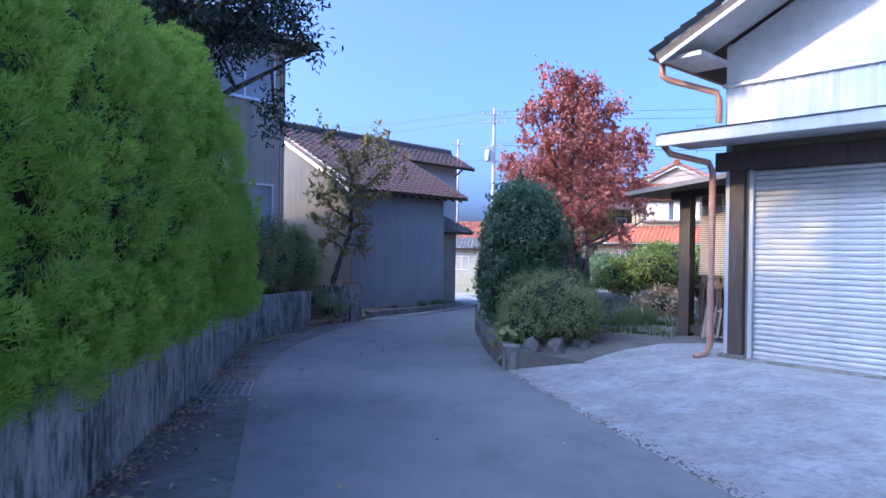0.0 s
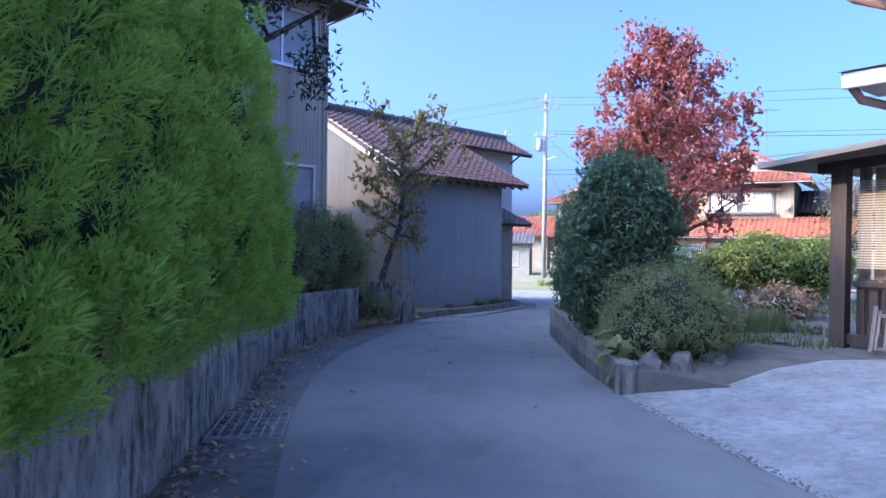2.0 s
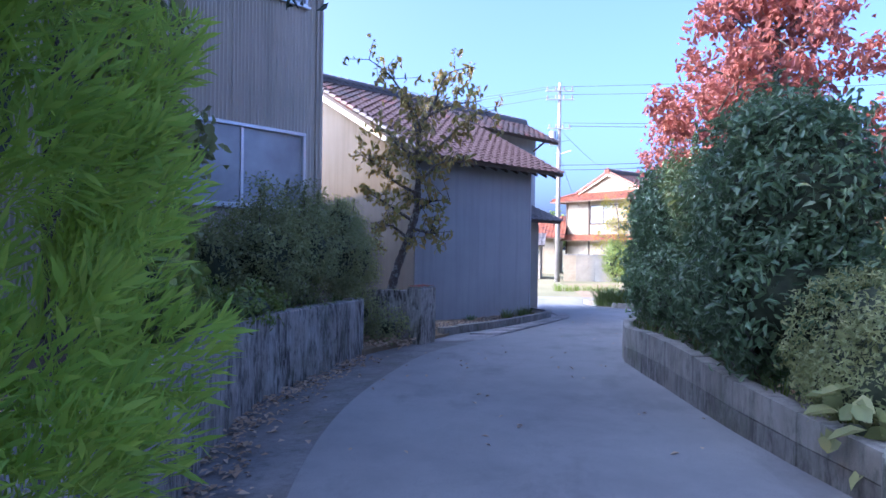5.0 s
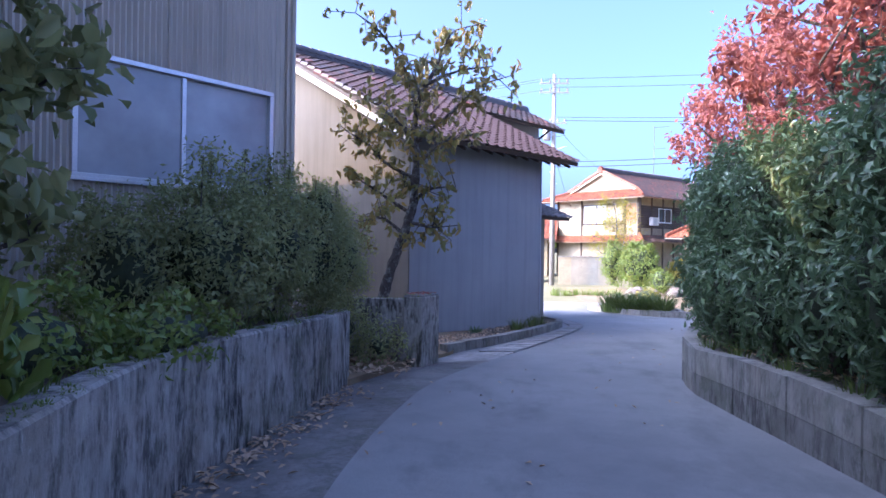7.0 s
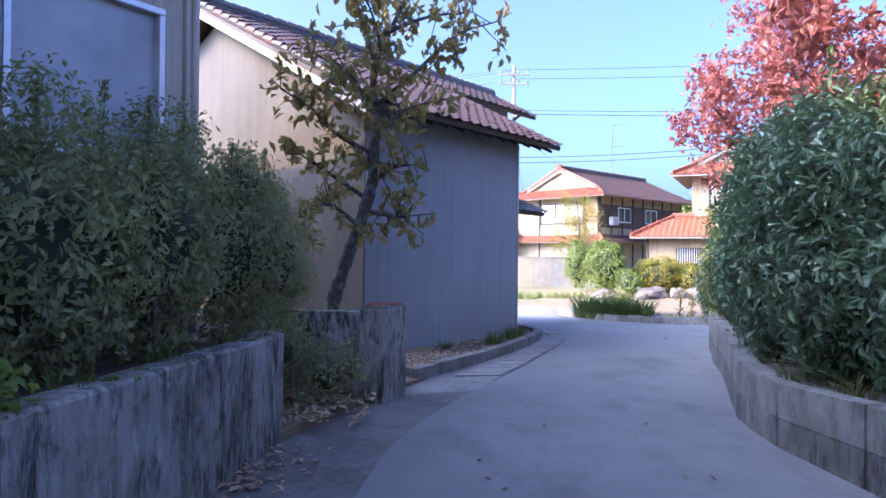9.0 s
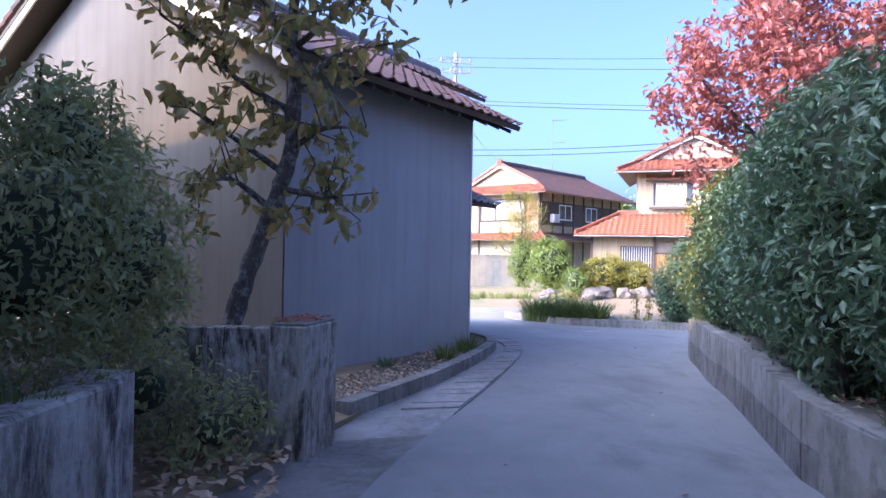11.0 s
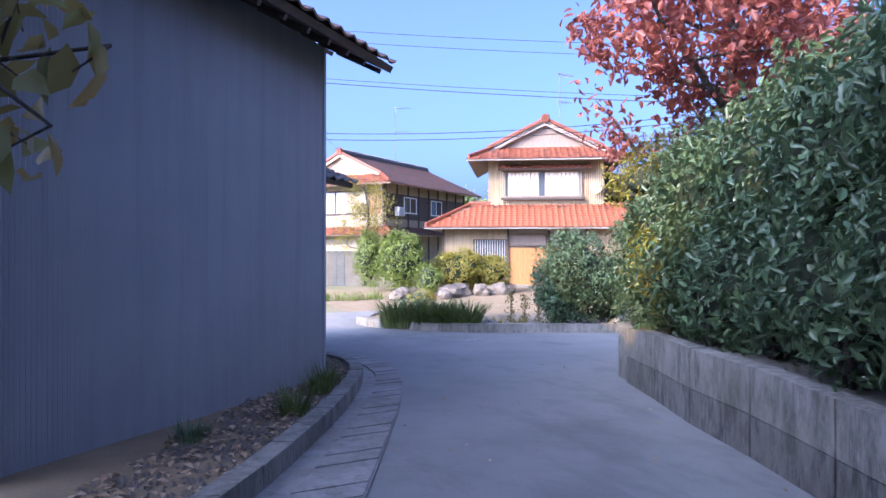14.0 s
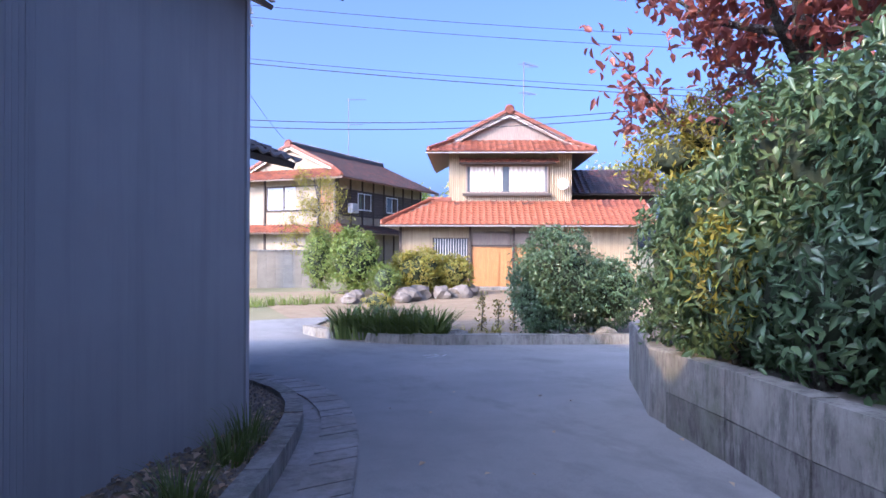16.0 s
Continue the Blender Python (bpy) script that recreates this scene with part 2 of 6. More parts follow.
def bmesh_data(name, bm, mat, smooth=False):
    me = bpy.data.meshes.new(name)
    bmesh.ops.recalc_face_normals(bm, faces=bm.faces)
    bm.to_mesh(me)
    bm.free()
    me.materials.append(mat)
    if smooth:
        me.shade_smooth()
    return me


def part(name, data, mat, parent, label=""):
    """One mesh object under a thing or a part; data is a bmesh or a finished mesh."""
    me = bmesh_data(name, data, mat) if isinstance(data, bmesh.types.BMesh) else data
    ob = new(name, me)
    ob.parent = parent
    return tagged(ob, label)


def thing(name, label, category, m=None, group="", kind="", data=None, mat=None):
    if data is not None and isinstance(data, bmesh.types.BMesh):
        data = bmesh_data(name, data, mat)
    ob = new(name, data)
    if m is not None:
        ob.matrix_world = m
    return tagged(ob, label, category, group, kind)


def add_box(bm, x0, x1, y0, y1, z0, z1, bevel=0.0, m=None):
    vs = [bm.verts.new(v) for v in ((x0, y0, z0), (x1, y0, z0), (x1, y1, z0), (x0, y1, z0), (x0, y0, z1), (x1, y0, z1), (x1, y1, z1), (x0, y1, z1))]
    fs = [bm.faces.new([vs[i] for i in f]) for f in ((0, 3, 2, 1), (4, 5, 6, 7), (0, 1, 5, 4), (1, 2, 6, 5), (2, 3, 7, 6), (3, 0, 4, 7))]
    if bevel:
        es = {e for f in fs for e in f.edges}
        out = bmesh.ops.bevel(bm, geom=list(es), offset=bevel, segments=1, affect="EDGES")
        vs = list({v for f in out["faces"] for v in f.verts} | {v for v in vs if v.is_valid})
    if m is not None:
        bmesh.ops.transform(bm, matrix=m, verts=vs)
    return bm


def box(x0, x1, y0, y1, z0, z1, bevel=0.0, m=None):
    return add_box(bmesh.new(), x0, x1, y0, y1, z0, z1, bevel, m)


def tube(points, radii, sides=8, bm=None, cap=True):
    """A round bar along points, with a radius for each point."""
    bm = bm or bmesh.new()
    if isinstance(radii, (int, float)):
        radii = [radii] * len(points)
    rings, pts = [], [Vector(p) for p in points]
    for i, p in enumerate(pts):
        d = (pts[min(i + 1, len(pts) - 1)] - pts[max(i - 1, 0)]).normalized()
        a = d.cross(Vector((0, 0, 1)) if abs(d.z) < 0.9 else Vector((1, 0, 0))) if i == 0 else a - d * a.dot(d)
        a.normalize()
        b = d.cross(a)
        rings.append([bm.verts.new(p + radii[i] * (math.cos(k * math.tau / sides) * a + math.sin(k * math.tau / sides) * b)) for k in range(sides)])
    for r, s in zip(rings, rings[1:]):
        for k in range(sides):
            bm.faces.new((r[k], r[(k + 1) % sides], s[(k + 1) % sides], s[k]))
    if cap:
        bm.faces.new(rings[0][::-1]), bm.faces.new(rings[-1])
    return bm


def smooth_part(name, bm, mat, parent, label=""):
    return part(name, bmesh_data(name, bm, mat, True), mat, parent, label)


def prism(poly, z0, z1, bm=None):
    """An upright block over a plan polygon; z0 and z1 are heights or functions of (x, y)."""
    bm = bm or bmesh.new()
    f0 = z0 if callable(z0) else (lambda x, y: z0)
    f1 = z1 if callable(z1) else (lambda x, y: z1)
    lo = [bm.verts.new((x, y, f0(x, y))) for x, y in poly]
    hi = [bm.verts.new((x, y, f1(x, y))) for x, y in poly]
    bm.faces.new(lo[::-1]), bm.faces.new(hi)
    for i in range(len(poly)):
        j = (i + 1) % len(poly)
        bm.faces.new((lo[i], lo[j], hi[j], hi[i]))
    return bm


def interp(pairs):
    xs, ys = [p[0] for p in pairs], [p[1] for p in pairs]
    return lambda v: float(np.interp(v, xs, ys))


def spline(pts, step=0.5):
    """Points at even steps along a smooth line through plan points."""
    p = [Vector(q) for q in pts]
    p = [p[0] * 2 - p[1]] + p + [p[-1] * 2 - p[-2]]
    out = []
    for a, b, c, d in zip(p, p[1:], p[2:], p[3:]):
        n = max(1, round((c - b).length / step))
        for i in range(n):
            t = i / n
            out.append(0.5 * (2 * b + (c - a) * t + (2 * a - 5 * b + 4 * c - d) * t * t + (3 * b - a - 3 * c + d) * t ** 3))
    return out + [p[-2]]


def offset(line, d):
    """A plan line moved d to its right."""
    out = []
    for i, p in enumerate(line):
        t = (line[min(i + 1, len(line) - 1)] - line[max(i - 1, 0)]).normalized()
        out.append(p + Vector((t.y, -t.x)) * d)
    return out


# ---- plants ----
def leaf_mesh(name, centres, normals, length, width, mat, rng, droop=0.3, kind="oval"):
    """One mesh of many single leaves: bent ovals of four triangles, each at a centre and roughly square to a normal."""
    n = len(centres)
    c = np.asarray(centres, float)
    nn = np.asarray(normals, float) + rng.normal(0, 0.45, (n, 3))
    nn /= np.linalg.norm(nn, axis=1)[:, None] + 1e-9
    a = rng.normal(0, 1, (n, 3))
    a[:, 2] -= droop * 2
    a -= (a * nn).sum(1)[:, None] * nn
    a /= np.linalg.norm(a, axis=1)[:, None] + 1e-9
    b = np.cross(nn, a)
    L = (length * rng.uniform(0.6, 1.3, n))[:, None]
    W = (width * rng.uniform(0.6, 1.3, n))[:, None]
    base, tip = c - a * L / 2, c + a * L / 2 - nn * L * 0.18
    if length >= 0.1:
        off = (-1 / 6, 0.22)
        m1, m2, m3, m4 = c + a * L * off[0] + b * W / 2 + nn * W * 0.14, c + a * L * off[1] + b * W * 0.36 + nn * W * 0.1, c + a * L * off[1] - b * W * 0.36 + nn * W * 0.1, c + a * L * off[0] - b * W / 2 + nn * W * 0.14
        v, k, tri = np.stack([base, m1, m2, tip, m3, m4], 1).reshape(-1, 3), 6, ((0, 1, 2), (0, 2, 3), (0, 3, 4), (0, 4, 5))
    else:
        mid1, mid2 = c + b * W / 2 + nn * W * 0.12, c - b * W / 2 + nn * W * 0.12
        v, k, tri = np.stack([base, mid1, tip, mid2], 1).reshape(-1, 3), 4, ((0, 1, 2), (0, 2, 3))
    me = bpy.data.meshes.new(name)
    m = len(tri)
    me.vertices.add(k * n), me.loops.add(3 * m * n), me.polygons.add(m * n)
    me.vertices.foreach_set("co", v.ravel())
    me.loops.foreach_set("vertex_index", (np.arange(n)[:, None] * k + np.array(tri).ravel()[None]).ravel())
    me.polygons.foreach_set("loop_start", np.arange(m * n) * 3)
    me.update(calc_edges=True)
    me.materials.append(mat)
    return me


def clumps(rng, centre, radii, n, spread, per, shell=0.55):
    """Leaf places in many small clumps that fill the outer part of an uneven ball."""
    d = rng.normal(0, 1, (n, 3))
    d /= np.linalg.norm(d, axis=1)[:, None]
    r = (shell + (1 - shell) * rng.random(n) ** 0.6) * (1 + 0.16 * np.sin(d[:, 0] * 5 + centre[0]) * np.cos(d[:, 2] * 4 + d[:, 1] * 6))
    k = d * r[:, None] * np.asarray(radii) + np.asarray(centre)
    p = np.repeat(k, per, 0) + rng.normal(0, spread, (n * per, 3))
    nor = np.repeat(d, per, 0) * 0.7 + rng.normal(0, 0.5, (n * per, 3)) + np.array((0, 0, 0.45))
    return p, nor


# ---- plan ----
GZ = interp([(-80, 0.4), (-6, 0.16), (0, 0.03), (9.4, -0.30), (15.5, -0.47), (20, -0.58), (25, -0.70), (30, -0.95), (36, -1.08), (40, -1.0), (46, -0.78), (60, -0.75)])


ROAD_L = spline([(1.2, -9), (0.5, -4.5), (-0.4, 0), (-1.3, 4.2), (-2.45, 9.0), (-2.85, 12.5), (-2.62, 15.9), (-2.1, 18.1), (-0.46, 21.9), (0.79, 25.1), (1.22, 27.4), (0.94, 29.2), (-0.4, 31), (-3.5, 33.2), (-9, 35.5), (-22, 38)])
ROAD_R = spline([(4.6, -9), (3.9, -4.5), (3.0, 0), (2.04, 4.2), (1.22, 8.46), (0.95, 10.25), (0.79, 12.5), (0.78, 14.5), (0.76, 16.2), (0.83, 17.5), (1.46, 19.15), (2.08, 20.65), (2.56, 22.05), (3.04, 23.15), (3.54, 24.45)])
WALL_L = spline([(0.2, -8), (-0.5, -4.5), (-1.4, 0), (-2.3, 4.3), (-3.2, 9.5), (-3.8, 12.6), (-3.72, 14.6), (-3.43, 17.2)])
WALL_L_TOP = interp([(-8, 0.85), (4, 0.66), (13, 0.48), (17.2, 0.36)])
WALL_R_TOP = interp([(10, 0.02), (12.5, 0.06), (14, 0.12), (15.7, 0.09), (16.8, 0.02), (18.5, 0.05), (21, 0.08), (23.3, 0.03), (24.6, -0.02)])


def strip(a, b, za, zb, name, mat):
    """A sheet between two plan lines."""
    v, f = [], []
    for p, q in zip(a, b):
        v += [(p.x, p.y, za(p)), (q.x, q.y, zb(q))]
    for i in range(len(a) - 1):
        f.append((2 * i, 2 * i + 1, 2 * i + 3, 2 * i + 2))
    return mesh(name, v, f, mat)


def resample(line, n):
    d = [0.0]
    for p, q in zip(line, line[1:]):
        d.append(d[-1] + (q - p).length)
    xs, ys = np.interp(np.linspace(0, d[-1], n), d, [p.x for p in line]), np.interp(np.linspace(0, d[-1], n), d, [p.y for p in line])
    return [Vector(p) for p in zip(xs, ys)]


# ---- ground and road ----
def ground_sheet():
    xs = np.concatenate([[-1500, -400, -120, -60], np.arange(-40, 60, 2.0), [70, 120, 400, 1500]])
    ys = np.concatenate([[-900, -300, -100, -50], np.arange(-30, 90, 2.0), [100, 150, 400, 2000]])
    v = [(x, y, GZ(y) - 0.09) for y in ys for x in xs]
    w = len(xs)
    f = [(j * w + i, j * w + i + 1, (j + 1) * w + i + 1, (j + 1) * w + i) for j in range(len(ys) - 1) for i in range(w - 1)]
    return mesh("ground", v, f, M["field"])


thing("ground", "dry grass and bare soil around the lane", "ground", kind="structure", data=ground_sheet())
road_pts_l = [p for p in ROAD_L if p.y < 26.5 and p.x > -3.2]
road = thing("road", "worn grey asphalt lane in shade", "road", kind="structure",
             data=strip(resample(road_pts_l, 90), resample(ROAD_R, 90), lambda p: GZ(p.y), lambda p: GZ(p.y), "road", M["asphalt"]))
far_l = [p for p in ROAD_L if p.y >= 26.0 and not (p.x < -2.9 and p.y < 20)]
ISLAND = spline([(2.85, 35.3), (2.95, 34.2), (3.38, 33.2), (4.33, 32.0), (5.53, 31.3), (8.28, 29.9), (12, 28.2), (20, 25)])
jl = [Vector((0.95, 25.6))] + far_l
jr = [Vector((3.54, 24.45)), Vector((4.1, 25.2)), Vector((5.0, 26.4)), Vector((7.0, 27.4)), Vector((12, 25.6)), Vector((20, 22)), Vector((20, 25)), *ISLAND[::-1], Vector((3.2, 36.3)), Vector((4.6, 38.6)), Vector((2.0, 38.5)), Vector((-4, 39.5)), Vector((-22, 44))]
poly = jl + jr[::-1]
bm = bmesh.new()
bm.faces.new([bm.verts.new((p.x, p.y, GZ(p.y) - 0.004)) for p in poly])
bmesh.ops.triangulate(bm, faces=bm.faces)
thing("road_junction", "grey asphalt where the lane meets a cross road", "road", kind="structure", data=bm, mat=M["asphalt"])
# gutter strip along the wall, then concrete slabs round the dark house
strip_l = resample([p for p in ROAD_L if p.y < 19.45], 60)
thing("verge", "mossy gutter strip with leaf litter beside the wall", "gutter", kind="structure",
      data=strip(resample(WALL_L + [Vector((-3.0, 18.4)), Vector((-2.7, 19.1)), Vector((-2.57, 19.4))], 60), strip_l, lambda p: GZ(p.y) - 0.05, lambda p: GZ(p.y) - 0.005, "verge", M["verge"]))
KERB_L = spline([(-2.25, 20.1), (-1.2, 21.9), (-0.1, 24.2), (0.55, 26.2), (0.5, 28.0), (-0.2, 29.6), (-1.5, 30.8)])
slab_out = resample([p for p in ROAD_L if p.y >= 19.4 and p.x > -2.4 and p.y < 31.2], 60)
slab_in = resample([Vector((-2.57, 19.4)), Vector((-2.42, 19.75))] + KERB_L, 60)
thing("gutter_cover", "jointed concrete gutter slabs along the lane", "gutter", kind="structure",
      data=strip(slab_in, slab_out, lambda p: GZ(p.y) - 0.05 * min(1.0, max(0.0, (20.5 - p.y) / 1.1)), lambda p: GZ(p.y) + 0.012 - 0.02 * min(1.0, max(0.0, (20.3 - p.y) / 0.9)), "gutter_cover", M["slab"]))


def kerb(name, line, width, height, mat, label, cat="kerb"):
    out = offset(line, width)
    v, f = [], []
    for p, q in zip(line, out):
        z = GZ(p.y)
        v += [(p.x, p.y, z - 0.1), (p.x, p.y, z + height - 0.015), (p.x + (q.x - p.x) * 0.12, p.y + (q.y - p.y) * 0.12, z + height), (q.x, q.y, z + height), (q.x, q.y, z - 0.1)]
    for i in range(len(line) - 1):
        for k in range(4):
            f.append((5 * i + k, 5 * i + k + 1, 5 * i + 5 + k + 1, 5 * i + 5 + k))
    f += [(0, 1, 2, 3, 4), tuple(len(v) - 5 + k for k in (4, 3, 2, 1, 0))]
    return thing(name, label, cat, kind="structure", data=mesh(name, v, f, mat))


bed = [(-3.6, 17.15), (-3.40, 17.25), (-2.9, 18.8), (-2.2, 20.12)] + [(p.x - 0.05, p.y + 0.02) for p in KERB_L[1:]] + [(-2.5, 31.5), (-5, 28), (-7, 22), (-5.5, 19)]
bm = prism(bed, -2.0, lambda x, y: GZ(y) + (0.03 if y < 20.2 else 0.1))
bmesh.ops.triangulate(bm, faces=bm.faces)
thing("gravel_bed", "pale gravel and soil bed beneath the dark house", "ground", kind="structure", data=bm, mat=M["dirt"])
def blocks(parent, name, line, depth, lo, hi, step, mats, courses=1, seed=1):
    """Single blocks along a plan line, with open joints, set a little proud."""
    rr = random.Random(seed)
    n = max(2, round(sum((q - p).length for p, q in zip(line, line[1:])) / step))
    pts = resample(line, n + 1)
    back = offset(pts, depth)
    for i in range(n):
        a, b, c, d = pts[i], pts[i + 1], back[i + 1], back[i]
        g = 0.012
        a2, b2, c2, d2 = a.lerp(b, g), b.lerp(a, g), c.lerp(d, g), d.lerp(c, g)
        for k in range(courses):
            z0 = lambda x, y, k=k: lo(y) + (hi(y) - lo(y)) * k / courses + 0.004
            e = rr.uniform(-0.006, 0.006)
            z1 = lambda x, y, k=k, e=e: lo(y) + (hi(y) - lo(y)) * (k + 1) / courses - 0.004 + (e if k == courses - 1 else 0)
            part(name, prism([(p.x, p.y) for p in (a2, b2, c2, d2)], z0, z1), mats[min(k, len(mats) - 1)], parent)


kb = kerb("kerb", KERB_L, -0.15, 0.14, M["block"], "low mossy concrete kerb round the gravel bed")
blocks(kb, "kerb_block", offset(KERB_L, 0.008), -0.17, lambda y: GZ(y) - 0.02, lambda y: GZ(y) + 0.165, 0.6, [M["block"]])
kb = kerb("kerb_island", ISLAND, -0.28, 0.17, M["block"], "weathered concrete kerb round the planted island")
blocks(kb, "kerb_block", offset(ISLAND, 0.01), -0.3, lambda y: GZ(y) - 0.02, lambda y: GZ(y) + 0.2, 0.9, [M["block"]], 1, 2)

# ---- retaining walls ----
def wall_along(name, line, thick, top, mat, label, base=-0.15):
    out = offset(line, thick)
    v, f = [], []
    for p, q in zip(line, out):
        z, t = GZ(p.y) + base, top(p.y)
        v += [(p.x, p.y, z), (p.x, p.y, t - 0.02), (p.x + (q.x - p.x) * 0.1, p.y + (q.y - p.y) * 0.1, t), (q.x, q.y, t), (q.x, q.y, z)]
    for i in range(len(line) - 1):
        for k in range(4):
            f.append((5 * i + k, 5 * i + k + 1, 5 * i + 5 + k + 1, 5 * i + 5 + k))
    f += [(0, 1, 2, 3, 4), tuple(len(v) - 5 + k for k in (4, 3, 2, 1, 0))]
    return thing(name, label, "wall", kind="structure", data=mesh(name, v, f, mat))


wall_along("wall_west", WALL_L, -0.2, WALL_L_TOP, M["oldwall"], "old concrete retaining wall, streaked black, moss on top")
RW = [p for p in ROAD_R if p.y > 10.2] + [Vector((4.1, 25.2)), Vector((5.0, 26.4)), Vector((7.0, 27.4)), Vector((12, 25.6))]
we_wall = wall_along("wall_east", RW, 0.16, WALL_R_TOP, M["block"], "low grey concrete block retaining wall under the hedge")
blocks(we_wall, "block", offset([p for p in RW if p.y < 24.4 and p.x < 3.6], -0.03), 0.18, lambda y: GZ(y) - 0.05, lambda y: WALL_R_TOP(y) + 0.01, 1.1, [M["wet_block"], M["block"]], 2, 3)
# raised earth behind them
bm = bmesh.new()
left = offset(WALL_L, -0.19)
prism([(p.x, p.y) for p in left] + [(-4.6, 19.5), (-12, 19.5), (-20, 10), (-20, -8)], -1.5, lambda x, y: WALL_L_TOP(y) - 0.06, bm)
bmesh.ops.triangulate(bm, faces=bm.faces)
thing("earth_west", "dark earth bank behind the retaining wall", "ground", kind="structure", data=bm, mat=M["soil"])
bm = bmesh.new()
right = offset(RW, 0.15)
prism([(p.x, p.y) for p in right] + [(20, 23), (20, 11.5), (4.2, 10.45), (2.2, 10.0)], -1.5, lambda x, y: -0.17 if 2.0 < x < 2.5 and y < 11 else WALL_R_TOP(y) - 0.05 if x < 2.5 or y > 15 else 0.0, bm)
bmesh.ops.triangulate(bm, faces=bm.faces)
thing("earth_east", "grey garden soil behind the block wall", "ground", kind="structure", data=bm, mat=M["garden_soil"])
# concrete apron before the garage
ap = [p for p in ROAD_R if p.y < 10.3]
ap_far = [Vector((12.5 - 0.0 * p.y, p.y + 4)) if p.y < 3 else Vector((12.5, 7 + (p.y - 3) * 0.8)) for p in ap]
v, f = [], []
N = 14
for p, q in zip(ap, ap_far):
    for k in range(N + 1):
        t = (k / N) ** 1.5
        x, y = p.x + (q.x - p.x) * t, p.y + (q.y - p.y) * t
        rise = min(1.0, (x - p.x) / 2.4)
        v.append((x, y, GZ(p.y) + (max(0.04, GZ(p.y) + 0.05) - GZ(p.y)) * rise if k else GZ(p.y) + 0.004))
for i in range(len(ap) - 1):
    for k in range(N):
        a = i * (N + 1) + k
        f.append((a, a + 1, a + N + 2, a + N + 1))
thing("apron", "pale worn concrete apron before the garage", "pavement", kind="structure", data=mesh("apron", v, f, M["apron"]))




# ---- building pieces ----
def local(origin, angle):
    """A frame at a plan point whose x runs along a wall (degrees from +x); y then runs into the building."""
    return Matrix.Translation((origin[0], origin[1], 0)) @ pose(0, 0, 0, 0, 0, angle)


def wave_sheet(x0, x1, z0, top, holes=(), pitch=0.042, amp=0.011, mat=None, name="sheet"):
    """A corrugated sheet in the xz plane, facing -y; top is a height or a function of x; holes are (x0, x1, z0, z1)."""
    n = max(2, round((x1 - x0) / pitch) * 4)
    xs = np.linspace(x0, x1, n + 1)
    ys = -amp * (1 + np.sin(np.arange(n + 1) * math.pi / 2))
    tf = top if callable(top) else (lambda x: top)
    v, f = [], []
    for i in range(n):
        xm = (xs[i] + xs[i + 1]) / 2
        cuts = [(h[2], h[3]) for h in holes if h[0] < xm < h[1]]
        lo, spans = z0, []
        for a, b in sorted(cuts):
            spans.append((lo, a))
            lo = b
        spans.append((lo, None))
        for a, b in spans:
            k = len(v)
            v += [(xs[i], ys[i], a), (xs[i + 1], ys[i + 1], a), (xs[i + 1], ys[i + 1], tf(xs[i + 1]) if b is None else b), (xs[i], ys[i], tf(xs[i]) if b is None else b)]
            f.append((k, k + 1, k + 2, k + 3))
    return mesh(name, v, f, mat)


def clad(parent, m, x0, x1, z0, top, mat, holes=(), width=0.78, **kw):
    """A wall face clad in corrugated sheets, each a piece that overlaps the next."""
    n = max(1, round((x1 - x0) / width))
    w = (x1 - x0) / n
    for i in range(n):
        a, b = x0 + i * w, x0 + (i + 1) * w + (0.02 if i < n - 1 else 0)
        hs = [h for h in holes if h[1] > a and h[0] < b]
        xs = sorted({a, b, *[x for h in hs for x in h[:2] if a < x < b]})
        for p, q in zip(xs, xs[1:]):
            lo = z0
            for h in sorted([h for h in hs if h[0] <= p + 1e-6 and h[1] >= q - 1e-6], key=lambda h: h[2]):
                part("sheet", wave_sheet(p, q, lo, h[2], mat=mat, **kw), mat, parent).matrix_basis = m @ pose(0, -0.003 * (i % 2), 0)
                lo = h[3]
            part("sheet", wave_sheet(p, q, lo, top, mat=mat, **kw), mat, parent).matrix_basis = m @ pose(0, -0.003 * (i % 2), 0)


def wall_core(x0, x1, y0, y1, z0, z1, holes=()):
    """A thick wall in the xz plane with openings cut through it."""
    bm = bmesh.new()
    xs = sorted({x0, x1, *[h[0] for h in holes], *[h[1] for h in holes]})
    for a, b in zip(xs, xs[1:]):
        lo = z0
        for h in sorted([h for h in holes if h[0] <= a and h[1] >= b], key=lambda h: h[2]):
            add_box(bm, a, b, y0, y1, lo, h[2])
            lo = h[3]
        add_box(bm, a, b, y0, y1, lo, z1)
    bmesh.ops.remove_doubles(bm, verts=bm.verts, dist=1e-4)
    return bm


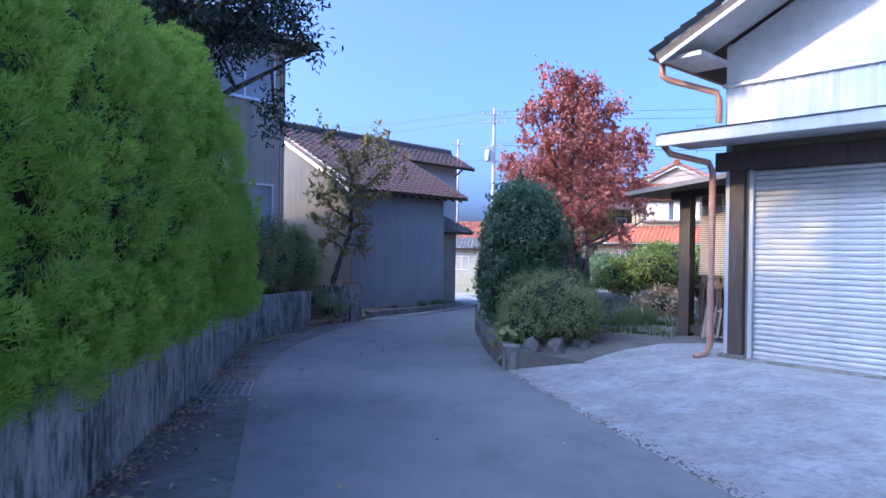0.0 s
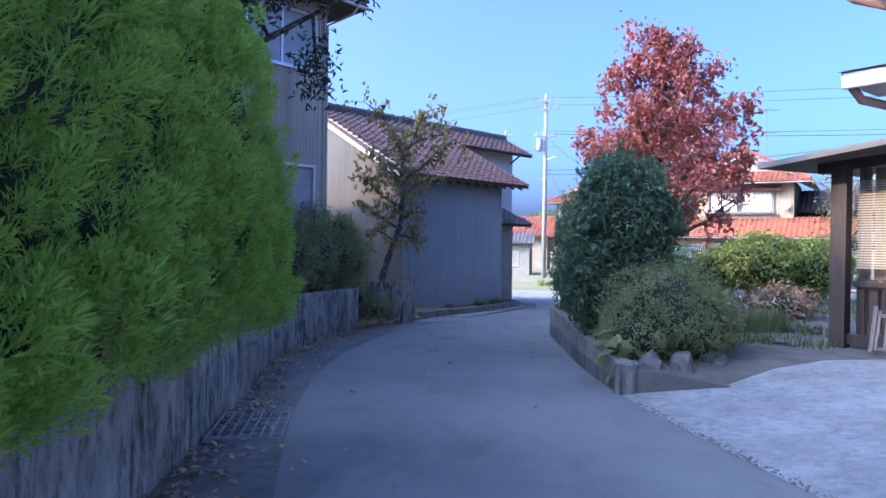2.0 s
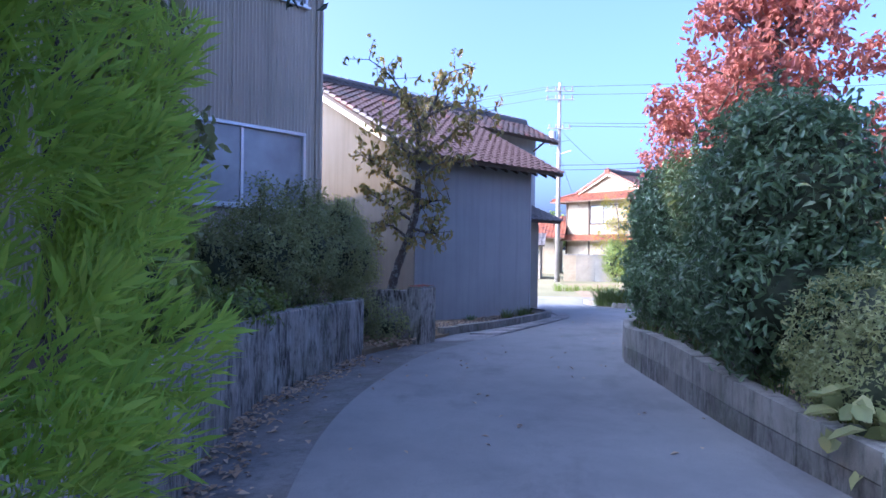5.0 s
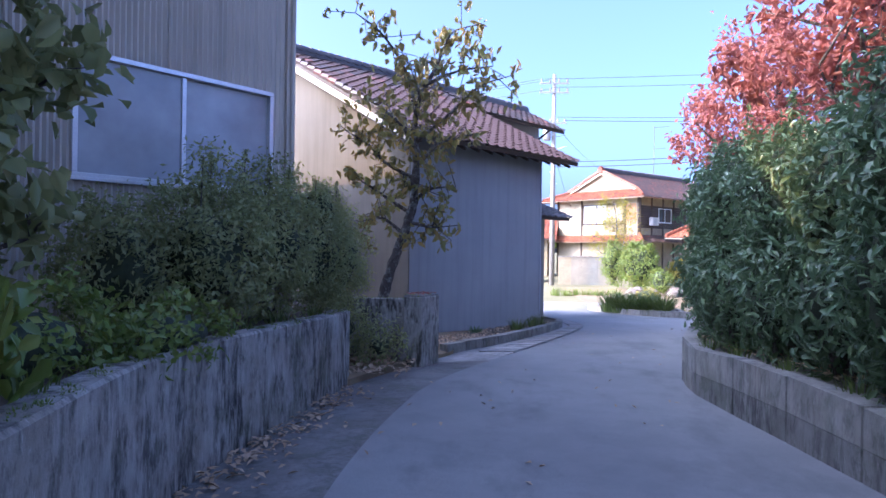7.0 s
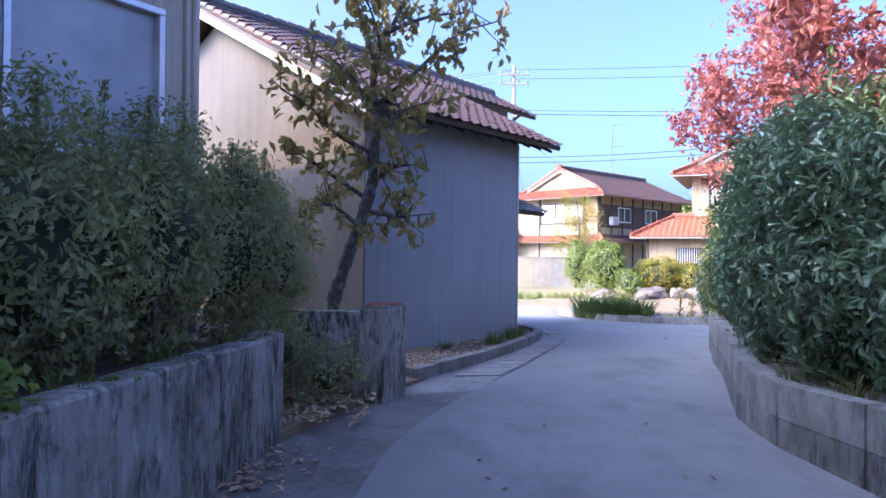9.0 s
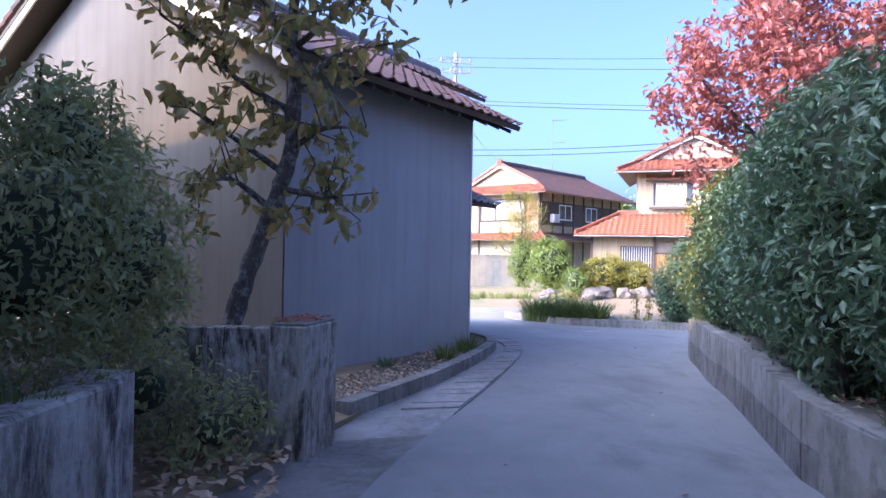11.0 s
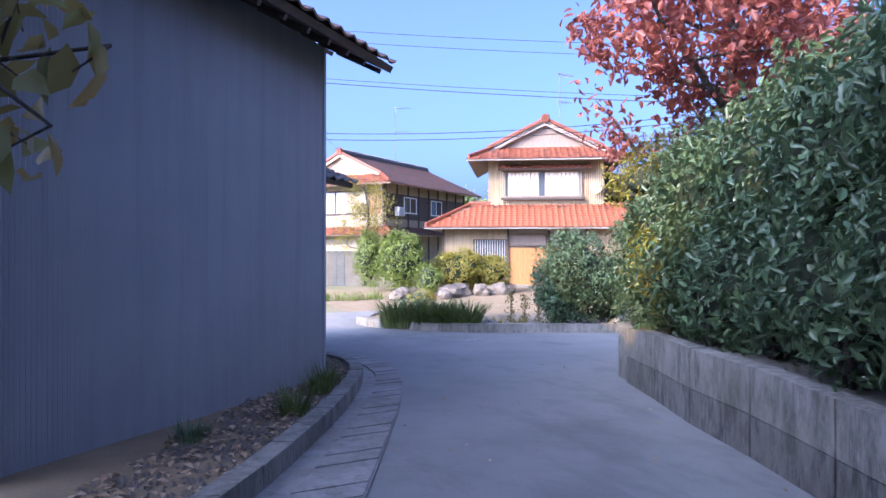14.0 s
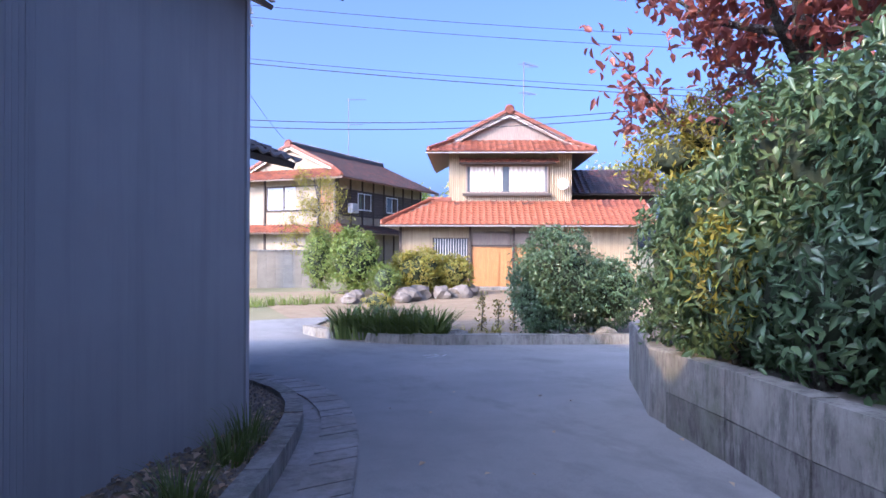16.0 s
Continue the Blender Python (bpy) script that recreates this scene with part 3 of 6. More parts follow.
def window(name, parent, m, x0, x1, z0, z1, frame_mat, pane_mat, panes=2, bar=0.05, depth=0.07, sill=True, curtain=False, label=""):
    """A sliding window: frame bars, mullions, panes and a sill, under the house."""
    w = new(name)
    w.parent = parent
    w.matrix_basis = m
    tagged(w, label)
    for a, b, c, d in ((x0, x1, z0, z0 + bar), (x0, x1, z1 - bar, z1), (x0, x0 + bar, z0 + bar, z1 - bar), (x1 - bar, x1, z0 + bar, z1 - bar)):
        part("window_frame", box(a, b, -0.035, depth, c, d, 0.006), frame_mat, w)
    step = (x1 - x0 - 2 * bar) / panes
    for i in range(panes):
        a = x0 + bar + i * step
        y = 0.012 + 0.022 * (i % 2)
        part("pane", box(a, a + step, y, y + 0.005, z0 + bar, z1 - bar), pane_mat, w)
        if i:
            part("mullion", box(a - bar * 0.45, a + bar * 0.45, -0.012, depth - 0.02, z0 + bar, z1 - bar, 0.004), frame_mat, w)
    if sill:
        part("window_sill", box(x0 - 0.03, x1 + 0.03, -0.075, -0.036, z0 - 0.025, z0 + 0.012, 0.005), frame_mat, w)
    if curtain:
        n = 60
        v = [(x0 + bar + (x1 - x0 - 2 * bar) * i / n, 0.13 + 0.03 * math.sin(i * 1.15) + 0.012 * math.sin(i * 2.9), z) for z in (z0, z1) for i in range(n + 1)]
        f = [(i, i + 1, n + 2 + i, n + 1 + i) for i in range(n)]
        part("curtain", mesh("curtain", v, f, M["curtain"], True), M["curtain"], w, "cream gathered curtain")
    return w


def tile_mesh(w, l, mat):
    """One wavy pan tile: x across, y up the slope, with a thick front edge."""
    n = 6
    xs = [w * i / n for i in range(n + 1)]
    zs = [0.045, 0.03, 0.006, 0.0, 0.004, 0.022, 0.048]
    v = [(x, 0, z + 0.022) for x, z in zip(xs, zs)] + [(x, l * 1.12, z * 0.9) for x, z in zip(xs, zs)] + [(x, 0.0, z - 0.004) for x, z in zip(xs, zs)]
    f = [(i, i + 1, n + 2 + i, n + 1 + i) for i in range(n)] + [(2 * n + 2 + i, 2 * n + 3 + i, i + 1, i) for i in range(n)]
    return mesh("roof_tile", v, f, mat, False)


def inside(p, poly):
    c = False
    for (x0, y0), (x1, y1) in zip(poly, poly[1:] + poly[:1]):
        if (y0 > p[1]) != (y1 > p[1]) and p[0] < (x1 - x0) * (p[1] - y0) / (y1 - y0) + x0:
            c = not c
    return c


def tiled(parent, o, u, up, poly, mat, under, w=0.29, l=0.26, single=0, name="roof"):
    """A tiled roof plane: a board under it and wavy tiles over it. o: a corner of the eave, u: along the eave, up: up the slope, poly: its outline in those two."""
    o, u, up = Vector(o), Vector(u).normalized(), Vector(up).normalized()
    nrm = u.cross(up).normalized()
    board = bmesh.new()
    a = [board.verts.new(o + u * s + up * t - nrm * 0.012) for s, t in poly]
    b = [board.verts.new(o + u * s + up * t - nrm * 0.10) for s, t in poly]
    board.faces.new(a), board.faces.new(b[::-1])
    for i in range(len(a)):
        j = (i + 1) % len(a)
        board.faces.new((a[j], a[i], b[i], b[j]))
    top = part(name, board, under, parent)
    rot = Matrix((u, up, nrm)).transposed().to_4x4()
    tm = tile_mesh(w, l, mat)
    lo_s, hi_s = min(p[0] for p in poly), max(p[0] for p in poly)
    lo_t, hi_t = min(p[1] for p in poly), max(p[1] for p in poly)
    rr = random.Random(int(abs(o.x * 91 + o.y * 37)))
    jv, jf, made = [], [], 0
    base = [v.co.copy() for v in tm.vertices]
    faces = [tuple(p.vertices) for p in tm.polygons]
    for j in range(int((hi_t - lo_t) / l) + 1):
        for i in range(int((hi_s - lo_s) / w) + 1):
            s, t = lo_s + i * w, lo_t + j * l - 0.03
            if not inside((s + w / 2, min(t + l / 2 + 0.03, hi_t - 0.01)), poly):
                continue
            m = Matrix.Translation(o + u * s + up * t + nrm * rr.uniform(0, 0.006)) @ rot @ pose(0, 0, 0, rr.uniform(-0.6, 0.6), rr.uniform(-0.8, 0.8), rr.uniform(-0.7, 0.7))
            if made < single:
                ob = new("roof_tile", tm)
                ob.parent = top
                ob.matrix_basis = m
                made += 1
            else:
                k = len(jv)
                jv += [m @ c for c in base]
                jf += [tuple(x + k for x in q) for q in faces]
    if jv:
        tagged(part("tiles", mesh("tiles", jv, jf, mat), mat, top), kind="stuff")
    return top


def ridge(parent, pts, mat, r=0.11, name="ridge", sag=0.0):
    """Ridge tiles: a stack of flat courses under a row of round caps."""
    pts = [Vector(p) for p in pts]
    for a, b in zip(pts, pts[1:]):
        n = max(1, round((b - a).length / 0.28))
        for i in range(n):
            p, q = a.lerp(b, i / n), a.lerp(b, (i + 1.06) / n)
            part(name + "_tile", tube([p + Vector((0, 0, r * 0.9)), q + Vector((0, 0, r * 0.82))], [r * 0.72, r * 0.64], 8), mat, parent)
    for a, b in zip(pts, pts[1:]):
        d = (b - a).normalized()
        s = d.cross(Vector((0, 0, 1))).normalized() * r
        for k in range(3):
            bm = bmesh.new()
            ww, z = s * (1.0 - 0.12 * k), Vector((0, 0, -0.05 + 0.055 * k))
            vs = [bm.verts.new(p) for p in (a - ww + z, b - ww + z, b + ww + z, a + ww + z)]
            vt = [bm.verts.new(v.co + Vector((0, 0, 0.045))) for v in vs]
            bm.faces.new(vt)
            for i in range(4):
                bm.faces.new((vs[i], vs[(i + 1) % 4], vt[(i + 1) % 4], vt[i]))
            part(name + "_course", bm, mat, parent)


def gutter(parent, a, b, mat=None, r=0.05):
    a, b = Vector(a), Vector(b)
    d = (b - a).normalized()
    s = d.cross(Vector((0, 0, 1))).normalized()
    bm = bmesh.new()
    rows = []
    for p in (a, b):
        rows.append([bm.verts.new(p + s * r * math.cos(k) + Vector((0, 0, -r * math.sin(k)))) for k in np.linspace(0, math.pi, 8)])
        rows.append([bm.verts.new(p + s * r * 0.9 * math.cos(k) + Vector((0, 0, -r * 0.9 * math.sin(k) + 0.001))) for k in np.linspace(0, math.pi, 8)])
    for k in range(7):
        bm.faces.new((rows[0][k], rows[0][k + 1], rows[2][k + 1], rows[2][k]))
        bm.faces.new((rows[1][k + 1], rows[1][k], rows[3][k], rows[3][k + 1]))
    return part("gutter", bm, mat or M["copper"], parent)


def board(parent, name, a, b, w, h, mat, label=""):
    """A straight bar from a to b, w wide and h high."""
    a, b = Vector(a), Vector(b)
    d = (b - a).normalized()
    s = d.cross(Vector((0, 0, 1)))
    s = (s.normalized() if s.length > 1e-4 else Vector((1, 0, 0))) * w / 2
    t = s.cross(d).normalized() * h / 2
    bm = bmesh.new()
    va = [bm.verts.new(a + i * s + j * t) for i, j in ((-1, -1), (1, -1), (1, 1), (-1, 1))]
    vb = [bm.verts.new(b + i * s + j * t) for i, j in ((-1, -1), (1, -1), (1, 1), (-1, 1))]
    bm.faces.new(va), bm.faces.new(vb)
    for i in range(4):
        bm.faces.new((va[i], va[(i + 1) % 4], vb[(i + 1) % 4], vb[i]))
    return part(name, bm, mat, parent, label)


I4 = Matrix.Identity(4)
LH = local((-4.2, 17.0), 52.8)
DH = local((-3.08, 22.13), 48.0)
H2 = local((10.6, 48.24), -28.0)
H1 = local((10.96, 59.4), -49.6)
GA = local((3.9, 9.6), -48.0)

# ---- tan house beside the lane ----
lh = thing("tan_house", "two-storey house clad in weathered tan corrugated sheet", "house", LH)
holes = [(-2.48, -0.2, 1.78, 3.0), (-1.95, -0.2, 4.98, 6.2), (-5.6, -4.0, 4.98, 6.2)]
part("wall", wall_core(-13, 0, 0.002, 0.14, 0.1, 6.5, holes), M["mortar"], lh)
part("wall", box(-0.14, 0, 0.14, 5, 0.1, 6.5), M["mortar"], lh)
part("wall", box(-13, 0, 5.0, 5.14, 0.1, 6.5), M["mortar"], lh)
part("wall", box(-13, -12.86, 0.14, 5.0, 0.1, 6.5), M["mortar"], lh)
clad(lh, I4, -13, 0, 0.35, 6.5, M["grey_sheet"], holes, pitch=0.06, amp=0.013)
# Unseen wing and roof, added to throw shade on the dark house's gable.
part("rear_wing", box(-9, 0.1, 5.14, 9.6, 0.1, 5.55), M["grey_sheet"], lh)
part("rear_roof", prism([(-9.3, 5.14), (0.5, 5.14), (0.5, 10.0), (-9.3, 10.0)], 5.55, 5.7), M["tile_dark"], lh)
board(lh, "corner_trim", (0.01, -0.02, 0.3), (0.01, -0.02, 6.5), 0.06, 0.06, M["grey_sheet"])
window("window", lh, I4, -2.48, -0.2, 1.78, 3.0, M["alu"], M["frosted"], 2, 0.055, label="aluminium sliding window with misted glass")
window("window", lh, I4, -1.95, -0.2, 4.98, 6.2, M["alu"], M["frosted"], 2, 0.055)
window("window", lh, I4, -5.6, -4.0, 4.98, 6.2, M["alu"], M["frosted"], 2, 0.055)
part("floor_inside", box(-12.8, -0.15, 0.15, 4.9, 4.2, 4.3), M["wood_grey"], lh)
sl = 1.45 / 3.2
L = 3.25 * math.hypot(1, sl)
tiled(lh, (-13.5, -0.7, 6.45), (1, 0, 0), (0, 1, sl), [(0, 0), (14.1, 0), (10.85, L), (0, L)], M["tile_dark"], M["wood_dark"])
tiled(lh, (0.6, 5.8, 6.45), (-1, 0, 0), (0, -1, sl), [(0, 0), (14.1, 0), (14.1, L), (3.25, L)], M["tile_dark"], M["wood_dark"])
tiled(lh, (0.6, -0.7, 6.45), (0, 1, 0), (-1, 0, sl), [(0, 0), (6.5, 0), (3.25, L)], M["tile_dark"], M["wood_dark"])
gutter(lh, (-13.5, -0.76, 6.42), (0.65, -0.76, 6.42), M["alu"])
smooth_part("downpipe", tube([(0.3, -0.76, 6.38), (0.3, -0.6, 6.25), (0.05, -0.07, 6.05), (0.05, -0.07, 3.0), (0.05, -0.07, 0.4)], 0.03, 10), M["grey_sheet"], lh)

# ---- dark house at the bend ----
dh = thing("dark_house", "house clad in dark corrugated sheet under old brown tiles", "house", DH)
slope = lambda y: 3.42 + (min(y, 8.6 - y)) * 0.50
GABLE = Matrix.Translation((0, 0, 0)) @ pose(0, 0, 0, 0, 0, -90)   # x runs to -y of the house
part("wall", box(0.0, 4.35, 0.003, 0.15, -0.9, 3.45), M["mortar"], dh)
part("wall", box(4.2, 4.35, 0.15, 8.6, -0.9, 3.45), M["dark_sheet"], dh)
part("wall", box(0.0, 4.2, 8.45, 8.6, -0.9, 3.45), M["mortar"], dh)
bm = prism([(0.003, 0.15), (0.14, 0.15), (0.14, 8.45), (0.003, 8.45)], -0.9, 3.4)
part("wall", bm, M["mortar"], dh)
clad(dh, I4, 0, 4.35, -0.75, 3.46, M["dark_sheet"], width=0.72)
clad(dh, GABLE, -8.6, 0, -0.75, lambda x: slope(-x), M["gable_sheet"], width=0.72, pitch=0.06, amp=0.016)

board(dh, "corner_trim", (4.36, -0.012, -0.7), (4.36, -0.012, 3.45), 0.05, 0.05, M["dark_sheet"])
part("gable_end", mesh("gable_end", [(4.3, 0, 3.4), (4.3, 8.6, 3.4), (4.3, 4.3, 5.55)], [(0, 1, 2)], M["dark_sheet"]), M["dark_sheet"], dh)
rise = (5.85 - 3.3) / 4.95
tiled(dh, (-0.5, -0.65, 3.34), (1, 0, 0), (0, 1, rise), [(0, 0), (5.55, 0), (5.55, 5.55), (0, 5.55)], M["tile_mix"], M["wood_dark"], single=300)
tiled(dh, (5.05, 9.25, 3.34), (-1, 0, 0), (0, -1, rise), [(0, 0), (5.55, 0), (5.55, 5.55), (0, 5.55)], M["tile_mix"], M["wood_dark"])
ridge(dh, [(-0.55, 4.3, 5.93), (5.0, 4.3, 5.93), (9.5, 4.3, 5.93)], M["tile_dark"], 0.13)
# pale rake boards and the lighter course of rake tiles on the gable
for s in (1, -1):
    y0, y1 = 4.3 - s * 4.9, 4.3
    board(dh, "rake_board", (-0.47, y0, 3.22), (-0.47, y1, 5.75), 0.035, 0.2, M["wood_pale"], "sunlit bare rake board")
    bm = bmesh.new()
    for i in range(19):
        t0, t1 = i / 19, (i + 1.1) / 19
        tube([(-0.5, y0 + (y1 - y0) * t0, 3.42 + 2.5 * t0 + 0.03), (-0.5, y0 + (y1 - y0) * t1, 3.42 + 2.5 * t1)], [0.075, 0.065], 8, bm)
    part("rake_tiles", bm, M["tile_mix"], dh)
for x in np.arange(-0.3, 5.0, 0.42):
    board(dh, "rafter", (x, -0.6, 3.2), (x, 0.0, 3.5), 0.045, 0.06, M["wood_dark"])
# upper rear part that runs on along the ridge
part("rear_wall", box(4.35, 9.0, 3.4, 5.4, -0.9, 5.45), M["dark_sheet"], dh)
tiled(dh, (5.06, 2.7, 5.08), (1, 0, 0), (0, 1, 0.52), [(0, 0), (4.4, 0), (4.4, 1.8), (0, 1.8)], M["tile_mix"], M["wood_dark"])
tiled(dh, (9.46, 5.9, 5.08), (-1, 0, 0), (0, -1, 0.52), [(0, 0), (4.4, 0), (4.4, 1.8), (0, 1.8)], M["tile_mix"], M["wood_dark"])
board(dh, "bracket", (8.85, 3.4, 4.75), (8.85, 2.8, 5.1), 0.05, 0.05, M["wood_dark"])
part("annex_wall", box(4.35, 7.4, 2.0, 3.4, -1.1, 2.35), M["mortar"], dh)
tiled(dh, (4.36, 1.35, 2.15), (1, 0, 0), (0, 1, 0.4), [(0, 0), (3.4, 0), (3.4, 2.1), (0, 2.1)], M["tile_dark"], M["wood_dark"])

# ---- house with the latticed door ----
h2 = thing("red_tiled_house", "two-storey house with red glazed tiles and latticed door", "house", H2)
hole2 = [(1.5, 3.15, 0.36, 1.5), (3.25, 7.0, -0.78, 1.78)]
part("wall", wall_core(0, 10.8, 0.003, 0.15, -0.9, 2.5, hole2), M["mortar"], h2)
part("wall", box(0, 0.15, 0.15, 8, -0.9, 2.5), M["mortar"], h2)
part("wall", box(10.65, 10.8, 0.15, 8, -0.9, 2.5), M["mortar"], h2)
part("wall", box(0.15, 10.65, 7.85, 8, -0.9, 2.5), M["mortar"], h2)
clad(h2, I4, 0, 3.2, -0.6, 2.4, M["tan_sheet"], hole2, pitch=0.09, amp=0.012)
clad(h2, I4, 7.05, 10.8, -0.6, 2.4, M["tan_sheet"], hole2, pitch=0.09, amp=0.012)
part("plinth", box(-0.02, 3.2, -0.05, 0.0, -0.95, -0.55, 0.01), M["block"], h2)
part("doorstep", box(3.1, 7.2, -0.75, 0.0, -0.95, -0.72, 0.02), M["block"], h2)
w = window("window", h2, I4, 1.5, 3.15, 0.36, 1.5, M["wood_dark"], M["glass"], 2, 0.06, label="window with vertical white bars")
for x in np.arange(1.6, 3.1, 0.12):
    part("bar", box(x, x + 0.03, -0.09, -0.06, 0.4, 1.46), M["white"], w)
door = new("door_lattice")
door.parent = h2
tagged(door, "sliding entrance doors of orange lattice wood")
for i in range(3):
    a = 3.3 + i * 1.22
    y = 0.03 + 0.045 * (i % 2)
    for x0, x1, z0, z1 in ((a, a + 0.07, -0.72, 1.08), (a + 1.15, a + 1.22, -0.72, 1.08), (a, a + 1.22, -0.72, -0.55), (a, a + 1.22, 1.0, 1.1), (a, a + 1.22, 0.1, 0.15)):
        part("door_frame", box(x0, x1, y - 0.02, y + 0.02, z0, z1), M["wood_orange"], door)
    for x in np.arange(a + 0.11, a + 1.12, 0.085):
        part("slat", box(x, x + 0.055, y - 0.012, y + 0.012, -0.6, 1.03), M["wood_orange"], door)
    part("pane", box(a + 0.05, a + 1.17, y + 0.014, y + 0.02, -0.6, 1.03), M["wood_orange"], door)
for a in np.arange(3.3, 6.9, 0.9):
    part("transom", box(a, a + 0.84, 0.04, 0.07, 1.2, 1.72), M["wood_grey"], h2)
    for z in np.arange(1.26, 1.7, 0.09):
        part("transom_slat", box(a + 0.02, a + 0.82, 0.01, 0.039, z, z + 0.035), M["wood_grey"], h2)
for x in (0.02, 3.22, 5.2, 7.02):
    board(h2, "post", (x, -0.02, -0.75), (x, -0.02, 2.35), 0.11, 0.11, M["wood_dark"])
board(h2, "lintel", (3.2, -0.01, 1.14), (7.1, -0.01, 1.14), 0.08, 0.09, M["wood_dark"])
board(h2, "beam", (-0.2, -0.3, 2.2), (10.9, -0.3, 2.2), 0.1, 0.12, M["wood_grey"])
part("letter_box", box(2.85, 3.2, -0.2, -0.03, -0.05, 0.14, 0.02), M["white"], h2, "white letter box by the door")
part("lamp", tube([(5.2, -0.3, 1.95), (5.2, -0.3, 2.12)], [0.09, 0.07], 12), M["white"], h2)
# lower red roof, then the upper floor and its hip-and-gable roof
tiled(h2, (-0.75, -0.9, 2.08), (1, 0, 0), (0, 1, 0.55), [(0, 0), (12.3, 0), (12.3, 2.4), (1.9, 2.4)], M["tile_red"], M["wood_grey"], single=300)
tiled(h2, (-0.75, 8.9, 2.08), (0, -1, 0), (1, 0, 0.55), [(0, 0), (9.8, 0), (7.9, 2.4), (1.9, 2.4)], M["tile_red"], M["wood_grey"])
tiled(h2, (2.0, 8.9, 2.08), (-1, 0, 0), (0, -1, 0.55), [(-9, 0), (2.7, 0), (0.8, 2.4), (-9, 2.4)], M["tile_red"], M["wood_grey"])
ridge(h2, [(-0.75, -0.9, 2.16), (1.3, 1.2, 3.28)], M["tile_red"], 0.09)
ridge(h2, [(1.2, 1.2, 3.3), (2.3, 1.2, 3.3)], M["tile_red"], 0.1)
gutter(h2, (-0.8, -0.96, 2.03), (11.6, -0.96, 2.03), M["white"])
part("upper_wall", wall_core(2.2, 8.0, 1.203, 1.35, 2.6, 5.6, [(3.0, 6.9, 3.62, 4.98)]), M["mortar"], h2)
part("upper_wall", box(2.2, 2.35, 1.35, 7.4, 2.6, 5.6), M["tan_sheet"], h2)
part("upper_wall", box(7.85, 8.0, 1.35, 7.4, 2.6, 5.6), M["wood_dark"], h2)
clad(h2, pose(0, 1.2, 0), 2.2, 8.0, 3.2, 5.55, M["tan_sheet"], [(3.0, 6.9, 3.5, 5.1)], pitch=0.09, amp=0.012)
window("window", h2, pose(0, 1.1, 0), 3.0, 6.9, 3.62, 4.98, M["wood_grey"], M["glass"], 3, 0.08, depth=0.1, curtain=False, label="wide window with cream curtains drawn behind")
for a, b in ((3.2, 4.75), (5.05, 6.75)):
    n = 40
    v = [(a + (b - a) * i / n, 1.085 + 0.02 * math.sin(i * 1.3), z) for z in (3.72, 4.9) for i in range(n + 1)]
    part("curtain", mesh("curtain", v, [(i, i + 1, n + 2 + i, n + 1 + i) for i in range(n)], M["curtain"], True), M["curtain"], h2)
board(h2, "balcony_beam", (2.85, 0.98, 3.56), (7.05, 0.98, 3.56), 0.14, 0.12, M["wood_dark"])
tiled(h2, (2.7, 0.62, 5.05), (1, 0, 0), (0, 1, 0.4), [(0, 0), (4.5, 0), (4.5, 0.62), (0, 0.62)], M["tile_red"], M["wood_dark"])
EV, SK = 5.5, 0.42
tiled(h2, (1.2, 0.2, EV), (1, 0, 0), (0, 1, SK), [(0, 0), (7.8, 0), (6.5, 1.85), (1.3, 1.85)], M["tile_red"], M["wood_grey"])
sl = 2.1 / 3.9
L = 3.9 * math.hypot(1, sl)
tiled(h2, (1.2, 8.4, EV), (0, -1, 0), (1, 0, sl), [(0, 0), (8.2, 0), (6.65, 1.6), (6.65, L), (0, L)], M["tile_red"], M["wood_grey"])
tiled(h2, (9.0, 0.2, EV), (0, 1, 0), (-1, 0, sl), [(0, 0), (8.2, 0), (8.2, L), (1.55, L), (1.55, 1.6)], M["tile_red"], M["wood_grey"])
part("gable", mesh("gable", [(2.5, 2.05, 6.2), (7.7, 2.05, 6.2), (5.1, 2.05, 7.5)], [(0, 1, 2)], M["wood_grey"]), M["wood_grey"], h2)
for s in (1, -1):
    board(h2, "barge_board", (5.1 - s * 2.75, 1.78, 6.2), (5.1, 1.78, 7.52), 0.05, 0.22, M["white"], "white painted barge board")
    ridge(h2, [(5.1 - s * 3.0, 1.72, 6.22), (5.1, 1.72, 7.68)], M["tile_red"], 0.09)
    ridge(h2, [(5.1 - s * 3.85, 0.25, 5.6), (5.1 - s * 2.6, 1.95, 6.3)], M["tile_red"], 0.09)
ridge(h2, [(5.1, 1.6, 7.66), (5.1, 8.4, 7.66)], M["tile_red"], 0.14)
part("ridge_end", tube([(5.1, 1.55, 7.7), (5.1, 1.7, 7.74)], [0.2, 0.24], 10), M["tile_red"], h2)
gutter(h2, (1.15, 0.14, EV - 0.06), (9.05, 0.14, EV - 0.06), M["white"])
part("right_wing", box(8.0, 12.5, 3.5, 7.5, 2.3, 4.0), M["wood_dark"], h2)
tiled(h2, (8.0, 2.6, 3.75), (1, 0, 0), (0, 1, 0.5), [(0, 0), (5, 0), (5, 3.2), (0, 3.2)], M["tile_mix"], M["wood_dark"])
part("satellite_dish", tube([(7.55, 0.9, 4.05), (7.55, 0.82, 4.05)], [0.05, 0.27], 20), M["white"], h2, "white satellite dish on the upper wall")


